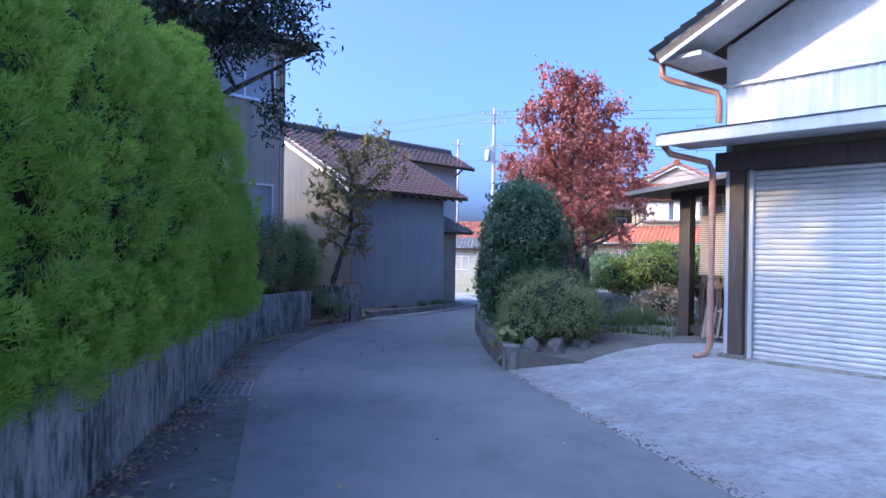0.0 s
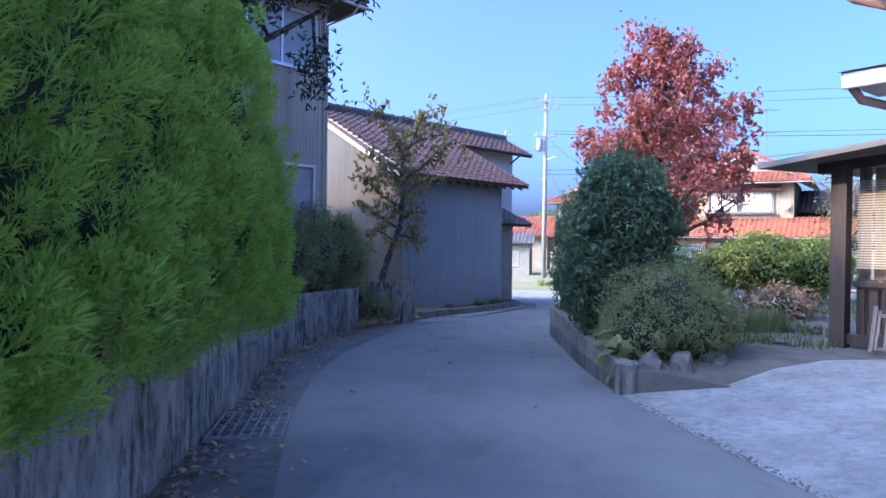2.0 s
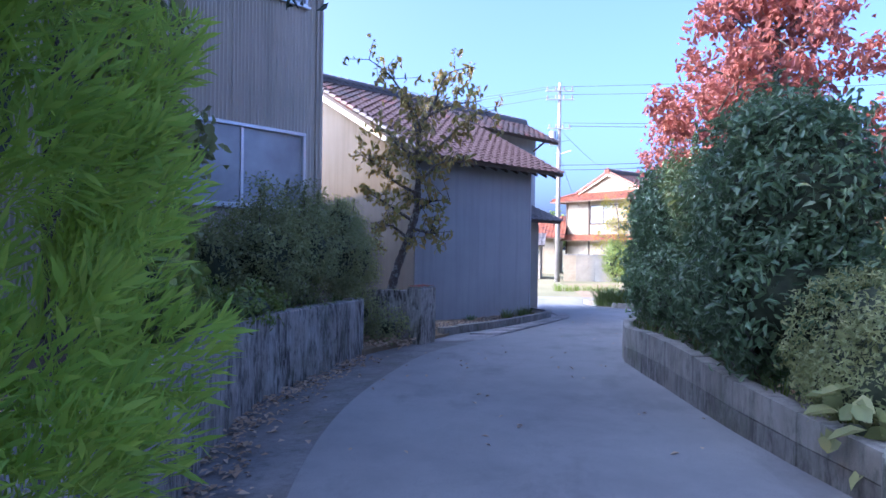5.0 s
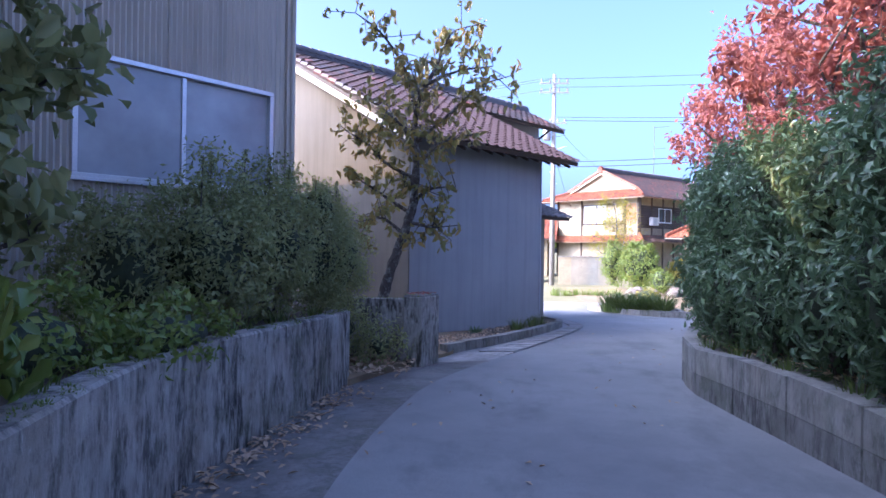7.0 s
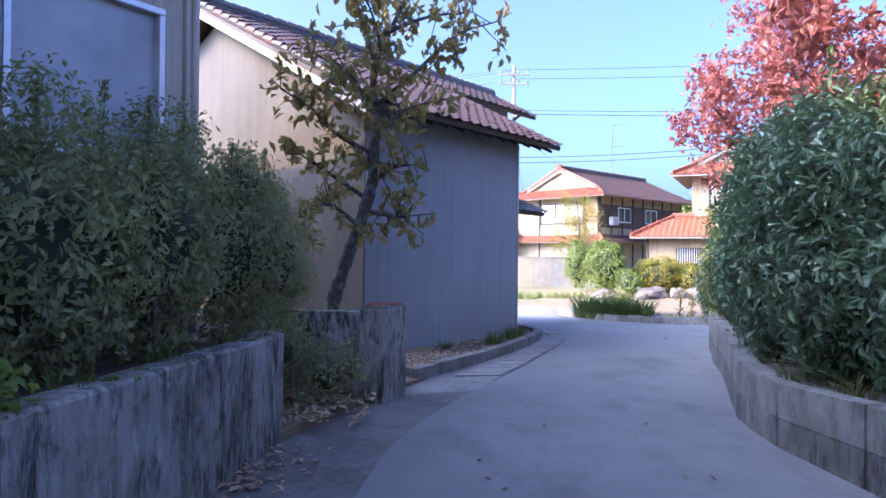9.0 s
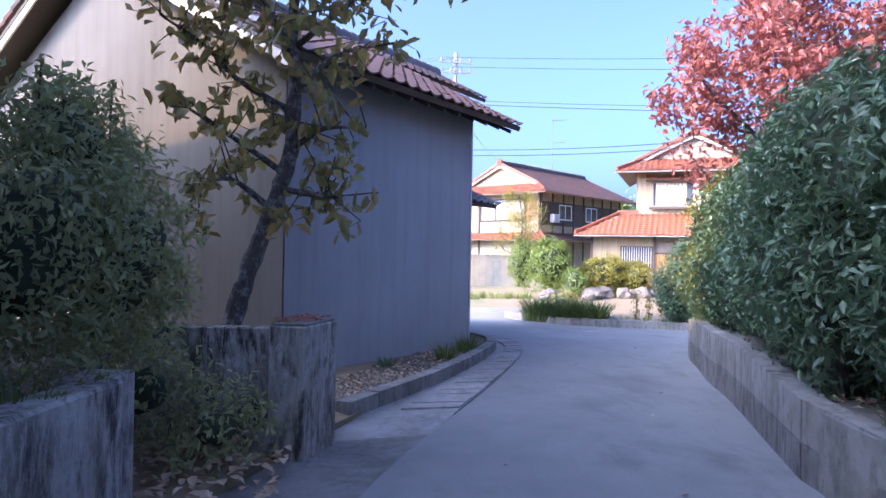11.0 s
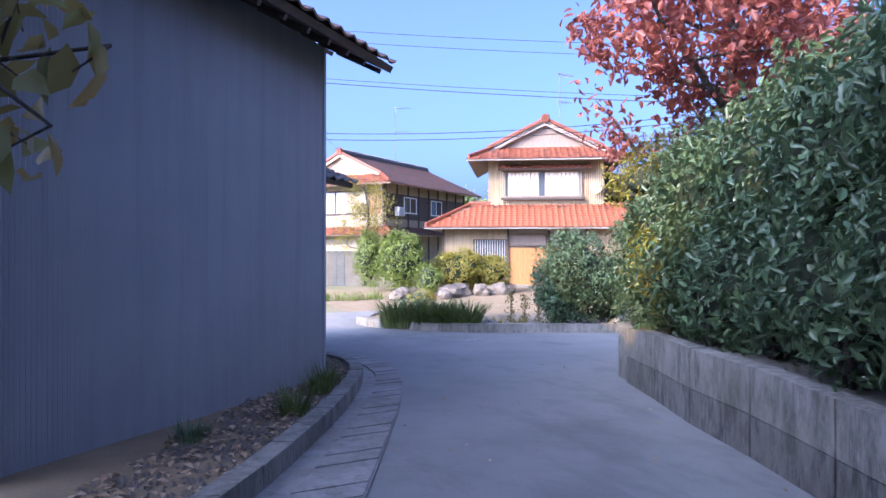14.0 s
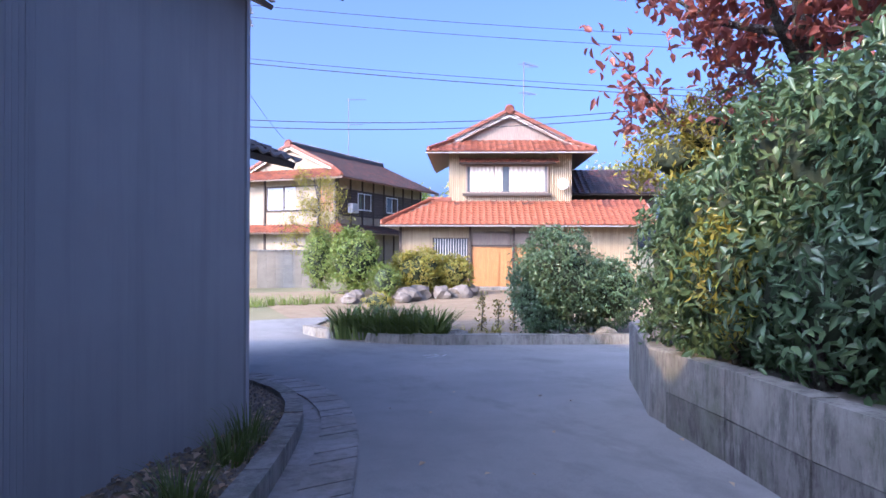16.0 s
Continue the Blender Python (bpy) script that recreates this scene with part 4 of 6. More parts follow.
def antenna(x, y, z0, h, ang, label):
    a = thing("aerial", label, "aerial", Matrix.Translation((x, y, 0)) @ pose(0, 0, 0, 0, 0, ang))
    part("mast", tube([(0, 0, z0), (0, 0, z0 + h)], 0.025, 8), M["tile_dark"], a)
    for z, n, w in ((z0 + h - 0.1, 7, 1.2), (z0 + h * 0.55, 5, 1.0)):
        part("boom", tube([(-0.15, 0, z), (w, 0, z + 0.05)], 0.016, 6), M["tile_dark"], a)
        for i in range(n):
            xx = -0.1 + w * i / n
            part("element", tube([(xx, -0.3, z), (xx, 0.3, z)], 0.01, 5), M["tile_dark"], a)


p = H2 @ Vector((6.0, 4.5, 0))
antenna(p.x, p.y, 7.2, 3.6, 20, "thin television aerial on the tiled ridge")

# ---- old farmhouse beyond ----
h1 = thing("old_farmhouse", "two-storey house with red tiles and dark boards", "house", H1)
part("wall", wall_core(-8, 0, 0.003, 0.15, -0.9, 5.4, [(-5.3, -1.3, 3.35, 4.95)]), M["plaster"], h1)
part("wall", box(-0.15, 0, 0.15, 12, -0.9, 5.4), M["plaster"], h1)
part("wall", box(-8, -7.85, 0.15, 12, -0.9, 5.4), M["plaster"], h1)
part("wall", box(-7.85, -0.15, 11.85, 12, -0.9, 5.4), M["plaster"], h1)
for z in np.arange(3.05, 4.75, 0.17):
    part("siding", box(0.004, 0.035, 0.05, 11.9, z, z + 0.16), M["wood_dark"], h1)
for y in np.arange(0.1, 12, 1.45):
    board(h1, "post", (0.03, y, 2.2), (0.03, y, 5.4), 0.1, 0.1, M["wood_dark"])
    board(h1, "post", (0.03, y, -0.8), (0.03, y, 2.2), 0.1, 0.1, M["wood_dark"])
for x in (-7.9, -5.4, -1.2, -0.05):
    board(h1, "post", (x, -0.02, -0.8), (x, -0.02, 5.4), 0.12, 0.12, M["wood_dark"])
window("window", h1, I4, -5.3, -1.3, 3.35, 4.95, M["wood_dark"], M["frosted"], 3, 0.09, label="upper window with pale shutter panels")
part("shutter_panel", box(-3.0, -1.4, -0.06, -0.04, 3.45, 4.85), M["plaster"], h1)
for x in np.arange(-1.1, -0.2, 0.16):
    part("lattice_bar", box(x, x + 0.05, -0.07, -0.03, 3.3, 4.9), M["wood_orange"], h1)
for y in (2.4, 6.2):
    window("window", h1, pose(0.05, 0, 0, 0, 0, 90), y, y + 1.7, 3.5, 4.6, M["alu"], M["glass"], 2, 0.06)
ac = part("air_conditioner", box(0.1, 0.45, 1.1, 1.9, 3.25, 3.85, 0.03), M["white"], h1, "white outdoor air conditioner unit")
part("fan_grille", tube([(0.452, 1.45, 3.55), (0.462, 1.45, 3.55)], 0.22, 20), M["steel"], ac)
for a, b in (((-9, -0.95, 2.0), (1, 0, 0)),):
    tiled(h1, a, b, (0, 1, 0.5), [(0, 0), (10, 0), (8.95, 1.35), (0, 1.35)], M["tile_red"], M["wood_grey"])
tiled(h1, (1.0, -0.95, 2.0), (0, 1, 0), (-1, 0, 0.5), [(0, 0), (12.5, 0), (12.5, 1.35), (1.05, 1.35)], M["tile_mix"], M["wood_grey"])
ridge(h1, [(1.0, -0.95, 2.1), (0.0, 0.05, 2.62)], M["tile_red"], 0.1)
tiled(h1, (-9.0, -0.95, 5.3), (1, 0, 0), (0, 1, 0.42), [(0, 0), (10, 0), (8.2, 1.9), (1.8, 1.9)], M["tile_red"], M["wood_grey"])
L = 5 * math.hypot(1, 0.46)
tiled(h1, (1.0, -0.95, 5.3), (0, 1, 0), (-1, 0, 0.46), [(0, 0), (13.9, 0), (13.9, L), (1.6, L), (1.6, 1.9)], M["tile_mix"], M["wood_grey"])
tiled(h1, (-9.0, 12.95, 5.3), (0, -1, 0), (1, 0, 0.46), [(0, 0), (13.9, 0), (12.3, 1.9), (12.3, L), (0, L)], M["tile_mix"], M["wood_grey"])
part("gable", mesh("gable", [(-7.2, 0.85, 6.05), (-0.8, 0.85, 6.05), (-4.0, 0.85, 7.5)], [(0, 1, 2)], M["plaster"]), M["plaster"], h1)
for s in (1, -1):
    board(h1, "barge_board", (-4 - s * 3.2, 0.6, 6.05), (-4, 0.6, 7.5), 0.05, 0.22, M["wood_pale"])
    ridge(h1, [(-4 - s * 3.4, 0.55, 6.05), (-4, 0.55, 7.66)], M["tile_red"], 0.1)
    ridge(h1, [(-4 - s * 4.9, -0.85, 5.4), (-4 - s * 3.2, 0.8, 6.1)], M["tile_red"], 0.1)
ridge(h1, [(-4, 0.5, 7.65), (-4, 12.9, 7.65)], M["tile_dark"], 0.2)
part("ridge_end", tube([(-4, 0.42, 7.72), (-4, 0.6, 7.75)], [0.24, 0.28], 10), M["tile_red"], h1)
gutter(h1, (1.06, -0.9, 5.24), (1.06, 12.9, 5.24), M["copper"])
smooth_part("downpipe", tube([(1.06, 12.5, 5.2), (0.1, 12.1, 4.6), (0.1, 12.1, 2.5)], 0.04, 8), M["copper"], h1)
p = H1 @ Vector((-3.2, 6.5, 0))
antenna(p.x, p.y, 7.6, 4.2, -20, "tall television aerial on the farmhouse ridge")

# ---- garage ----
ga = thing("garage", "pale garage with a white roller shutter and canopy", "garage", GA)
part("wall", wall_core(0, 6.5, 0.003, 0.15, -0.4, 4.4, [(0.36, 3.75, 0.06, 2.62)]), M["mortar"], ga)
part("wall", box(0, 0.15, 0.15, 6, -0.4, 4.4), M["mortar"], ga)
part("wall", box(6.35, 6.5, 0.15, 6, -0.4, 4.4), M["mortar"], ga)
part("wall", box(0.15, 6.35, 5.85, 6, -0.4, 4.4), M["mortar"], ga)
sh = new("roller_shutter")
sh.parent = ga
tagged(sh, "closed white steel roller shutter")
prof = mesh("shutter_slat", [(0.4, y, z) for y, z in ((0.06, 0), (0.035, 0.012), (0.03, 0.045), (0.05, 0.068), (0.06, 0.072))] + [(3.71, y, z) for y, z in ((0.06, 0), (0.035, 0.012), (0.03, 0.045), (0.05, 0.068), (0.06, 0.072))], [(i, i + 5, i + 6, i + 1) for i in range(4)], M["shutter"])
for i in range(35):
    o = part("shutter_slat", prof, M["shutter"], sh)
    o.location = (0, 0, 0.1 + i * 0.072)
part("bottom_bar", box(0.4, 3.71, 0.02, 0.06, 0.06, 0.1, 0.004), M["alu"], sh)
part("lock", box(2.0, 2.1, 0.01, 0.03, 0.62, 0.66, 0.004), M["steel"], sh)
for x in (0.37, 3.73):
    board(ga, "guide_rail", (x, 0.01, 0.04), (x, 0.01, 2.62), 0.05, 0.07, M["alu"])
board(ga, "post", (0.2, -0.04, 0.02), (0.2, -0.04, 2.75), 0.2, 0.1, M["wood_dark"])
board(ga, "post", (0.06, -0.02, 0.02), (0.06, -0.02, 3.0), 0.05, 0.08, M["white_sheet"])
board(ga, "beam", (-0.1, -0.04, 2.75), (6.5, -0.04, 2.75), 0.14, 0.26, M["wood_dark"])
part("footing", box(-0.05, 0.34, -0.12, 0.06, -0.35, 0.1, 0.015), M["block"], ga)
part("threshold", box(0.34, 3.8, -0.14, 0.05, -0.3, 0.065, 0.012), M["block"], ga)
bm = box(-0.55, 6.6, -0.85, 0.0, 2.98, 3.07, 0.01)
part("canopy", bm, M["white_sheet"], ga, "pale metal canopy over the shutter")
part("canopy_fascia", box(-0.57, 6.62, -0.9, -0.85, 2.93, 3.1, 0.01), M["white_sheet"], ga)
part("canopy_roof", mesh("canopy_roof", [(-0.6, -0.93, 3.1), (6.65, -0.93, 3.1), (6.65, 0.0, 3.26), (-0.6, 0.0, 3.26)], [(0, 1, 2, 3)], M["steel"]), M["steel"], ga)
clad(ga, pose(0, -0.02, 0), 0, 6.5, 3.1, 3.78, M["white_sheet"], pitch=0.14, amp=0.012, width=0.9)
part("flashing", box(-0.03, 6.52, -0.08, 0.0, 3.78, 3.84, 0.008), M["steel"], ga)
ga_top = lambda x: 4.35 + min(x, 6.5 - x) * 0.5
bm = prism([(0, -0.02), (6.5, -0.02), (6.5, 0.0), (0, 0.0)], 3.84, lambda x, y: 4.35)
part("upper_panel", bm, M["white"], ga)
part("gable", mesh("gable", [(0, -0.01, 4.35), (6.5, -0.01, 4.35), (3.25, -0.01, 5.95)], [(0, 1, 2)], M["white"]), M["white"], ga)
tiled(ga, (-0.62, 6.6, 4.22), (0, -1, 0), (1, 0, 0.48), [(0, 0), (7.45, 0), (7.45, 4.3), (0, 4.3)], M["tile_dark"], M["wood_dark"])
tiled(ga, (7.12, -0.85, 4.22), (0, 1, 0), (-1, 0, 0.48), [(0, 0), (7.45, 0), (7.45, 4.3), (0, 4.3)], M["tile_dark"], M["wood_dark"])
ridge(ga, [(3.25, -0.85, 6.1), (3.25, 6.6, 6.1)], M["tile_dark"], 0.12)
part("soffit", box(-0.55, 0.0, -0.75, 0.1, 4.12, 4.18), M["white_sheet"], ga, "peeling white soffit under the eave")
board(ga, "barge_board", (-0.6, -0.82, 4.2), (3.25, -0.82, 6.05), 0.05, 0.26, M["white_sheet"], "peeling pale barge board")
board(ga, "soffit_board", (-0.45, -0.42, 4.2), (3.25, -0.42, 5.98), 0.75, 0.03, M["white_sheet"])
gutter(ga, (-0.68, -0.85, 4.2), (-0.68, 6.6, 4.2), M["copper"])
smooth_part("downpipe", tube([(-0.68, -0.55, 4.15), (-0.68, -0.55, 3.98), (-0.6, -0.5, 3.92), (-0.08, -0.14, 3.72), (-0.05, -0.12, 3.6), (-0.05, -0.12, 3.3)], 0.045, 12), M["copper"], ga)
smooth_part("downpipe", tube([(-0.5, -0.8, 2.96), (-0.45, -0.7, 2.84), (-0.14, -0.22, 2.74), (-0.1, -0.18, 2.6), (-0.1, -0.18, 0.2), (-0.14, -0.24, 0.08), (-0.2, -0.4, 0.04)], 0.045, 12), M["copper"], ga)

# ---- open timber shed beside it ----
SH = local((4.33, 12.3), -48.0)
sd = thing("timber_shed", "open lean-to shed of dark posts and old planks", "shed", SH)
board(sd, "post", (0, 0, -0.1), (0, 0, 2.55), 0.2, 0.2, M["wood_dark"])
board(sd, "post", (2.2, 0, -0.1), (2.2, 0, 2.8), 0.14, 0.14, M["wood_dark"])
board(sd, "post", (0, 1.6, -0.1), (0, 1.6, 2.6), 0.14, 0.14, M["wood_dark"])
board(sd, "beam", (-0.3, 0, 2.5), (2.4, 0, 2.72), 0.12, 0.14, M["wood_dark"])
board(sd, "beam", (0.1, 0.02, 0.12), (2.2, 0.02, 0.12), 0.1, 0.14, M["wood_dark"])
for i in range(10):
    board(sd, "plank", (0.2 + 0.2 * i, 0.3, 0.12), (0.2 + 0.2 * i, 0.3, 2.5), 0.16, 0.02, M["wood_grey"])
for z in np.arange(1.1, 2.3, 0.035):
    part("blind_slat", box(0.16, 0.75, 0.12, 0.13, z, z + 0.018), M["wood_pale"], sd)
for i in range(6):
    board(sd, "fence_slat", (0.2 + 0.16 * i, 0.18, 0.15), (0.2 + 0.16 * i, 0.18, 0.95), 0.1, 0.02, M["wood_dark"])
board(sd, "rail", (0.12, 0.15, 0.88), (1.2, 0.15, 0.88), 0.05, 0.07, M["wood_dark"])
part("roof", mesh("roof", [(-0.9, -0.6, 2.5), (2.8, -0.6, 2.92), (2.8, 3.0, 3.05), (-0.9, 3.0, 2.65), (-0.9, -0.6, 2.58), (2.8, -0.6, 3.0), (2.8, 3.0, 3.13), (-0.9, 3.0, 2.73)], [(0, 1, 2, 3), (7, 6, 5, 4), (0, 4, 5, 1), (1, 5, 6, 2), (2, 6, 7, 3), (3, 7, 4, 0)], M["tile_dark"]), M["tile_dark"], sd)
rk = thing("wooden_rack", "small slatted wooden rack leaning by the shed", "rack", SH @ pose(0.55, -0.45, 0.03, -18))
for x in (0, 0.62):
    board(rk, "rail", (x, 0, 0), (x, 0, 0.62), 0.05, 0.03, M["wood_grey"])
for i in range(6):
    board(rk, "slat", (0.06 + i * 0.1, -0.02, 0.03), (0.06 + i * 0.1, -0.02, 0.55), 0.035, 0.02, M["wood_grey"])
for z in (0.06, 0.5):
    board(rk, "crossbar", (0, 0.015, z), (0.62, 0.015, z), 0.03, 0.04, M["wood_grey"])


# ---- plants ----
# Near-black green for foliage cores: shade between the leaves put into the colour.
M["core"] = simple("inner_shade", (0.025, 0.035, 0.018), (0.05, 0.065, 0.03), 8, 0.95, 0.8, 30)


def lump(centre, radii, seed, k=0.8, rough=0.16):
    """A small uneven inner mass for the twigs, their shade put into its colour."""
    bm = bmesh.new()
    bmesh.ops.create_icosphere(bm, subdivisions=3, radius=1.0)
    for v in bm.verts:
        s = k * (1 + rough * 2 * noise.noise(v.co * 2.3 + Vector((seed, 0, 0))))
        v.co = Vector((v.co.x * radii[0] * s + centre[0], v.co.y * radii[1] * s + centre[1], v.co.z * radii[2] * s + centre[2]))
    return bm


def shrub(name, label, blobs, mat, leaf, density, seed, category="shrub", group="", core=0.72, spread=0.05, per=14, stems=None, sun_side=None, shell=0.82):
    """A dense shrub: blobs are (centre, radii); density is leaves to a square metre of surface."""
    rg = np.random.default_rng(seed)
    t = thing(name, label, category, group=group)
    P, Q = [], []
    for i, (c, r) in enumerate(blobs):
        area = 4 * math.pi * ((r[0] * r[1]) ** 1.6 / 3 + (r[0] * r[2]) ** 1.6 / 3 + (r[1] * r[2]) ** 1.6 / 3) ** (1 / 1.6)
        p, q = clumps(rg, c, r, max(8, int(area * density / per)), spread, per, shell)
        P.append(p), Q.append(q)
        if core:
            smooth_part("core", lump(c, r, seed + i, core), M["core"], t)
    part("foliage", leaf_mesh("foliage", np.concatenate(P), np.concatenate(Q), *leaf, mat, rg), mat, t)
    if stems:
        bm = bmesh.new()
        for k in range(stems[3] if len(stems) > 3 else 5):
            a = k * 2.4
            b = Vector(stems[0])
            e = b + Vector((math.cos(a) * stems[1], math.sin(a) * stems[1], stems[2]))
            tube([b + Vector((math.cos(a), math.sin(a), 0)) * 0.06, b.lerp(e, 0.5) + Vector((0, 0, 0.08)), e], [0.025, 0.02, 0.01], 6, bm)
        smooth_part("stem", bm, M["bark"], t)
    return t


def tuft_mesh(name, centres, outs, size, mat, rg, per=145):
    """Conifer plumes: flame-shaped lobes of fine sprays that hug the lobe and point up and outwards at its tip."""
    c, o = np.asarray(centres), np.asarray(outs)
    n = len(c)
    up = o * 0.7 + np.array((0, 0, 0.9)) + rg.normal(0, 0.28, (n, 3))
    up /= np.linalg.norm(up, axis=1)[:, None]
    s = (size * rg.uniform(0.6, 1.4, n))[:, None, None]
    k = rg.random((n, per, 1)) ** 0.75
    side = rg.normal(0, 1, (n, per, 3))
    side -= (side * up[:, None]).sum(2)[..., None] * up[:, None]
    side /= np.linalg.norm(side, axis=2)[..., None] + 1e-9
    girth = 0.34 * np.sin(np.pi * (0.16 + 0.8 * k))
    base = c[:, None] + up[:, None] * s * (k - 0.25) + side * s * girth * rg.uniform(0.72, 1.0, (n, per, 1))
    d = up[:, None] * 1.0 + side * (0.85 - 0.4 * k) + rg.normal(0, 0.42, (n, per, 3))
    d /= np.linalg.norm(d, axis=2)[..., None]
    ln = s * rg.uniform(0.15, 0.32, (n, per, 1))
    w = np.cross(d, side + rg.normal(0, 0.5, (n, per, 3)))
    w /= np.linalg.norm(w, axis=2)[..., None] + 1e-9
    wd = ln * 0.085
    v = np.stack([base - w * wd * 0.5, base + d * ln * 0.55 - w * wd, base + d * ln, base + d * ln * 0.55 + w * wd], 2).reshape(-1, 3)
    m = n * per
    me = bpy.data.meshes.new(name)
    me.vertices.add(4 * m), me.loops.add(6 * m), me.polygons.add(2 * m)
    me.vertices.foreach_set("co", v.ravel())
    q = np.arange(m)[:, None] * 4
    me.loops.foreach_set("vertex_index", np.concatenate([q, q + 1, q + 2, q, q + 2, q + 3], 1).ravel())
    me.polygons.foreach_set("loop_start", np.arange(2 * m) * 3)
    me.update(calc_edges=True)
    me.materials.append(mat)
    return me


def conifer(x, y, z, r, h, seed, face, mat, n=260, size=0.2):
    """One column of the hedge: a spindle of plumes round a core coloured dark for shade; more plumes on the side
    towards the lane.
    """
    rg = np.random.default_rng(seed)
    t = thing("hedge_conifer", "bright green columnar conifer in a tall clipped hedge", "conifer", group="conifers of the tall hedge")
    a, k = rg.uniform(0, math.tau, n * 3), rg.random(n * 3)
    keep = (np.cos(a - face) > -0.3) | (rg.random(n * 3) < 0.2)
    a, k = a[keep][:n], k[keep][:n]
    prof = np.interp(k, [0, 0.06, 0.25, 0.6, 0.85, 1.0], [0.72, 0.95, 1.0, 0.92, 0.6, 0.05])
    bump = np.array([1 + 0.25 * noise.noise(Vector((r * math.cos(p) * 4.5 + seed, r * math.sin(p) * 4.5, q * h * 3.0))) for p, q in zip(a, k)]) + rg.normal(0, 0.07, len(a))
    rr = r * prof * bump
    c = np.stack([x + rr * np.cos(a), y + rr * np.sin(a), z + k * h], 1)
    o = np.stack([np.cos(a), np.sin(a), np.zeros(len(a))], 1)
    part("foliage", tuft_mesh("foliage", c, o, size, mat, rg), mat, t)
    # solid spindle, coloured dark in place of shade between the plumes
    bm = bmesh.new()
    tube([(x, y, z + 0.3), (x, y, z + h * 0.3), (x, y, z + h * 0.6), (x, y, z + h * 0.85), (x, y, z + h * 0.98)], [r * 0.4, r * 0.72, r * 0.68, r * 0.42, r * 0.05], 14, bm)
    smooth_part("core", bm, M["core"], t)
    smooth_part("trunk", tube([(x - 0.45, y, z - 0.3), (x - 0.4, y, z + 0.1), (x, y, z + 0.6)], [0.06, 0.05, 0.04], 8), M["bark"], t)


HEDGE_X = interp([(-8, -1.2), (-3, -1.9), (0, -2.35), (3, -2.48), (6.4, -2.66), (8, -2.72)])
for i, y in enumerate(np.concatenate([np.arange(-6.5, -1.6, 1.1), np.arange(-1.2, 7.4, 0.56)])):
    near = y > -1.5
    conifer(HEDGE_X(y), y, 0.46 + 0.03 * y, 0.56 if near else 0.8, 2.65 + 0.2 * math.sin(i * 2.1), 40 + i, -0.25, M["conifer"], 330 if near else 90, 0.18 if near else 0.4)


def tree(name, label, base, pts, radius, crown, mat, leaf, seed, count=9, reach=1.5, start=0.35, up=0.6, twigs=3, per_end=90, spread=0.22, category="tree", droop=0.5, taper=0.55):
    """A tree whose trunk follows pts; leaves sit in clumps at the ends of limbs and twigs and in crown blobs."""
    rg = np.random.default_rng(seed)
    t = thing(name, label, category)
    line = spline3([base, *pts], 8)
    n = len(line)
    bm = tube(line, [radius * (1.3 if i == 0 else 1 - 0.8 * i / n) for i in range(n)], 10)
    smooth_part("trunk", bm, M["bark"], t)
    ends = []
    for k in range(count):
        s = start + (0.98 - start) * k / max(1, count - 1)
        p = line[min(n - 1, int(s * (n - 1)))]
        az = k * 2.4 + rg.uniform(-0.5, 0.5)
        ln = reach * (1.1 - taper * (s - start) / (1 - start)) * rg.uniform(0.7, 1.15)
        d = Vector((math.cos(az), math.sin(az), up * rg.uniform(0.4, 1.5)))
        limb = [p + d * ln * q + Vector((0, 0, 0.15 * ln * q * q)) + Vector(rg.normal(0, 0.05, 3)) * q for q in (0, 0.25, 0.5, 0.75, 1)]
        r0 = radius * (1 - 0.8 * s) * 0.55 + 0.008
        bm = tube(limb, [r0 * (1 - 0.8 * q) for q in (0, 0.25, 0.5, 0.75, 1)], 6)
        for j in range(twigs):
            a = limb[1 + j % 4]
            e = a + Vector(rg.normal(0, 0.3, 3)) * ln * 0.75 + Vector((0, 0, 0.18 * ln))
            tube([a, a.lerp(e, 0.5) + Vector((0, 0, 0.04)), e], [r0 * 0.4, r0 * 0.28, r0 * 0.12], 5, bm)
            ends += [e, a.lerp(e, 0.6)]
        ends.append(limb[-1])
        smooth_part("limb", bm, M["bark"], t)
    P = [np.array(e) + rg.normal(0, spread, (per_end, 3)) for e in ends]
    Q = [rg.normal(0, 0.6, (per_end, 3)) + np.array((0, 0, 0.6)) for e in ends]
    for c, r, m in crown:
        p, q = clumps(rg, c, r, m, spread * 0.55, 12, 0.45)
        P.append(p), Q.append(q)
    part("crown", leaf_mesh("crown", np.concatenate(P), np.concatenate(Q), *leaf, mat, rg, droop), mat, t)
    return t


def spline3(pts, per=6):
    p = [Vector(q) for q in pts]
    p = [p[0] * 2 - p[1]] + p + [p[-1] * 2 - p[-2]]
    out = []
    for a, b, c, d in zip(p, p[1:], p[2:], p[3:]):
        for i in range(per):
            t = i / per
            out.append(0.5 * (2 * b + (c - a) * t + (2 * a - 5 * b + 4 * c - d) * t * t + (3 * b - a - 3 * c + d) * t ** 3))
    return out + [p[-2]]


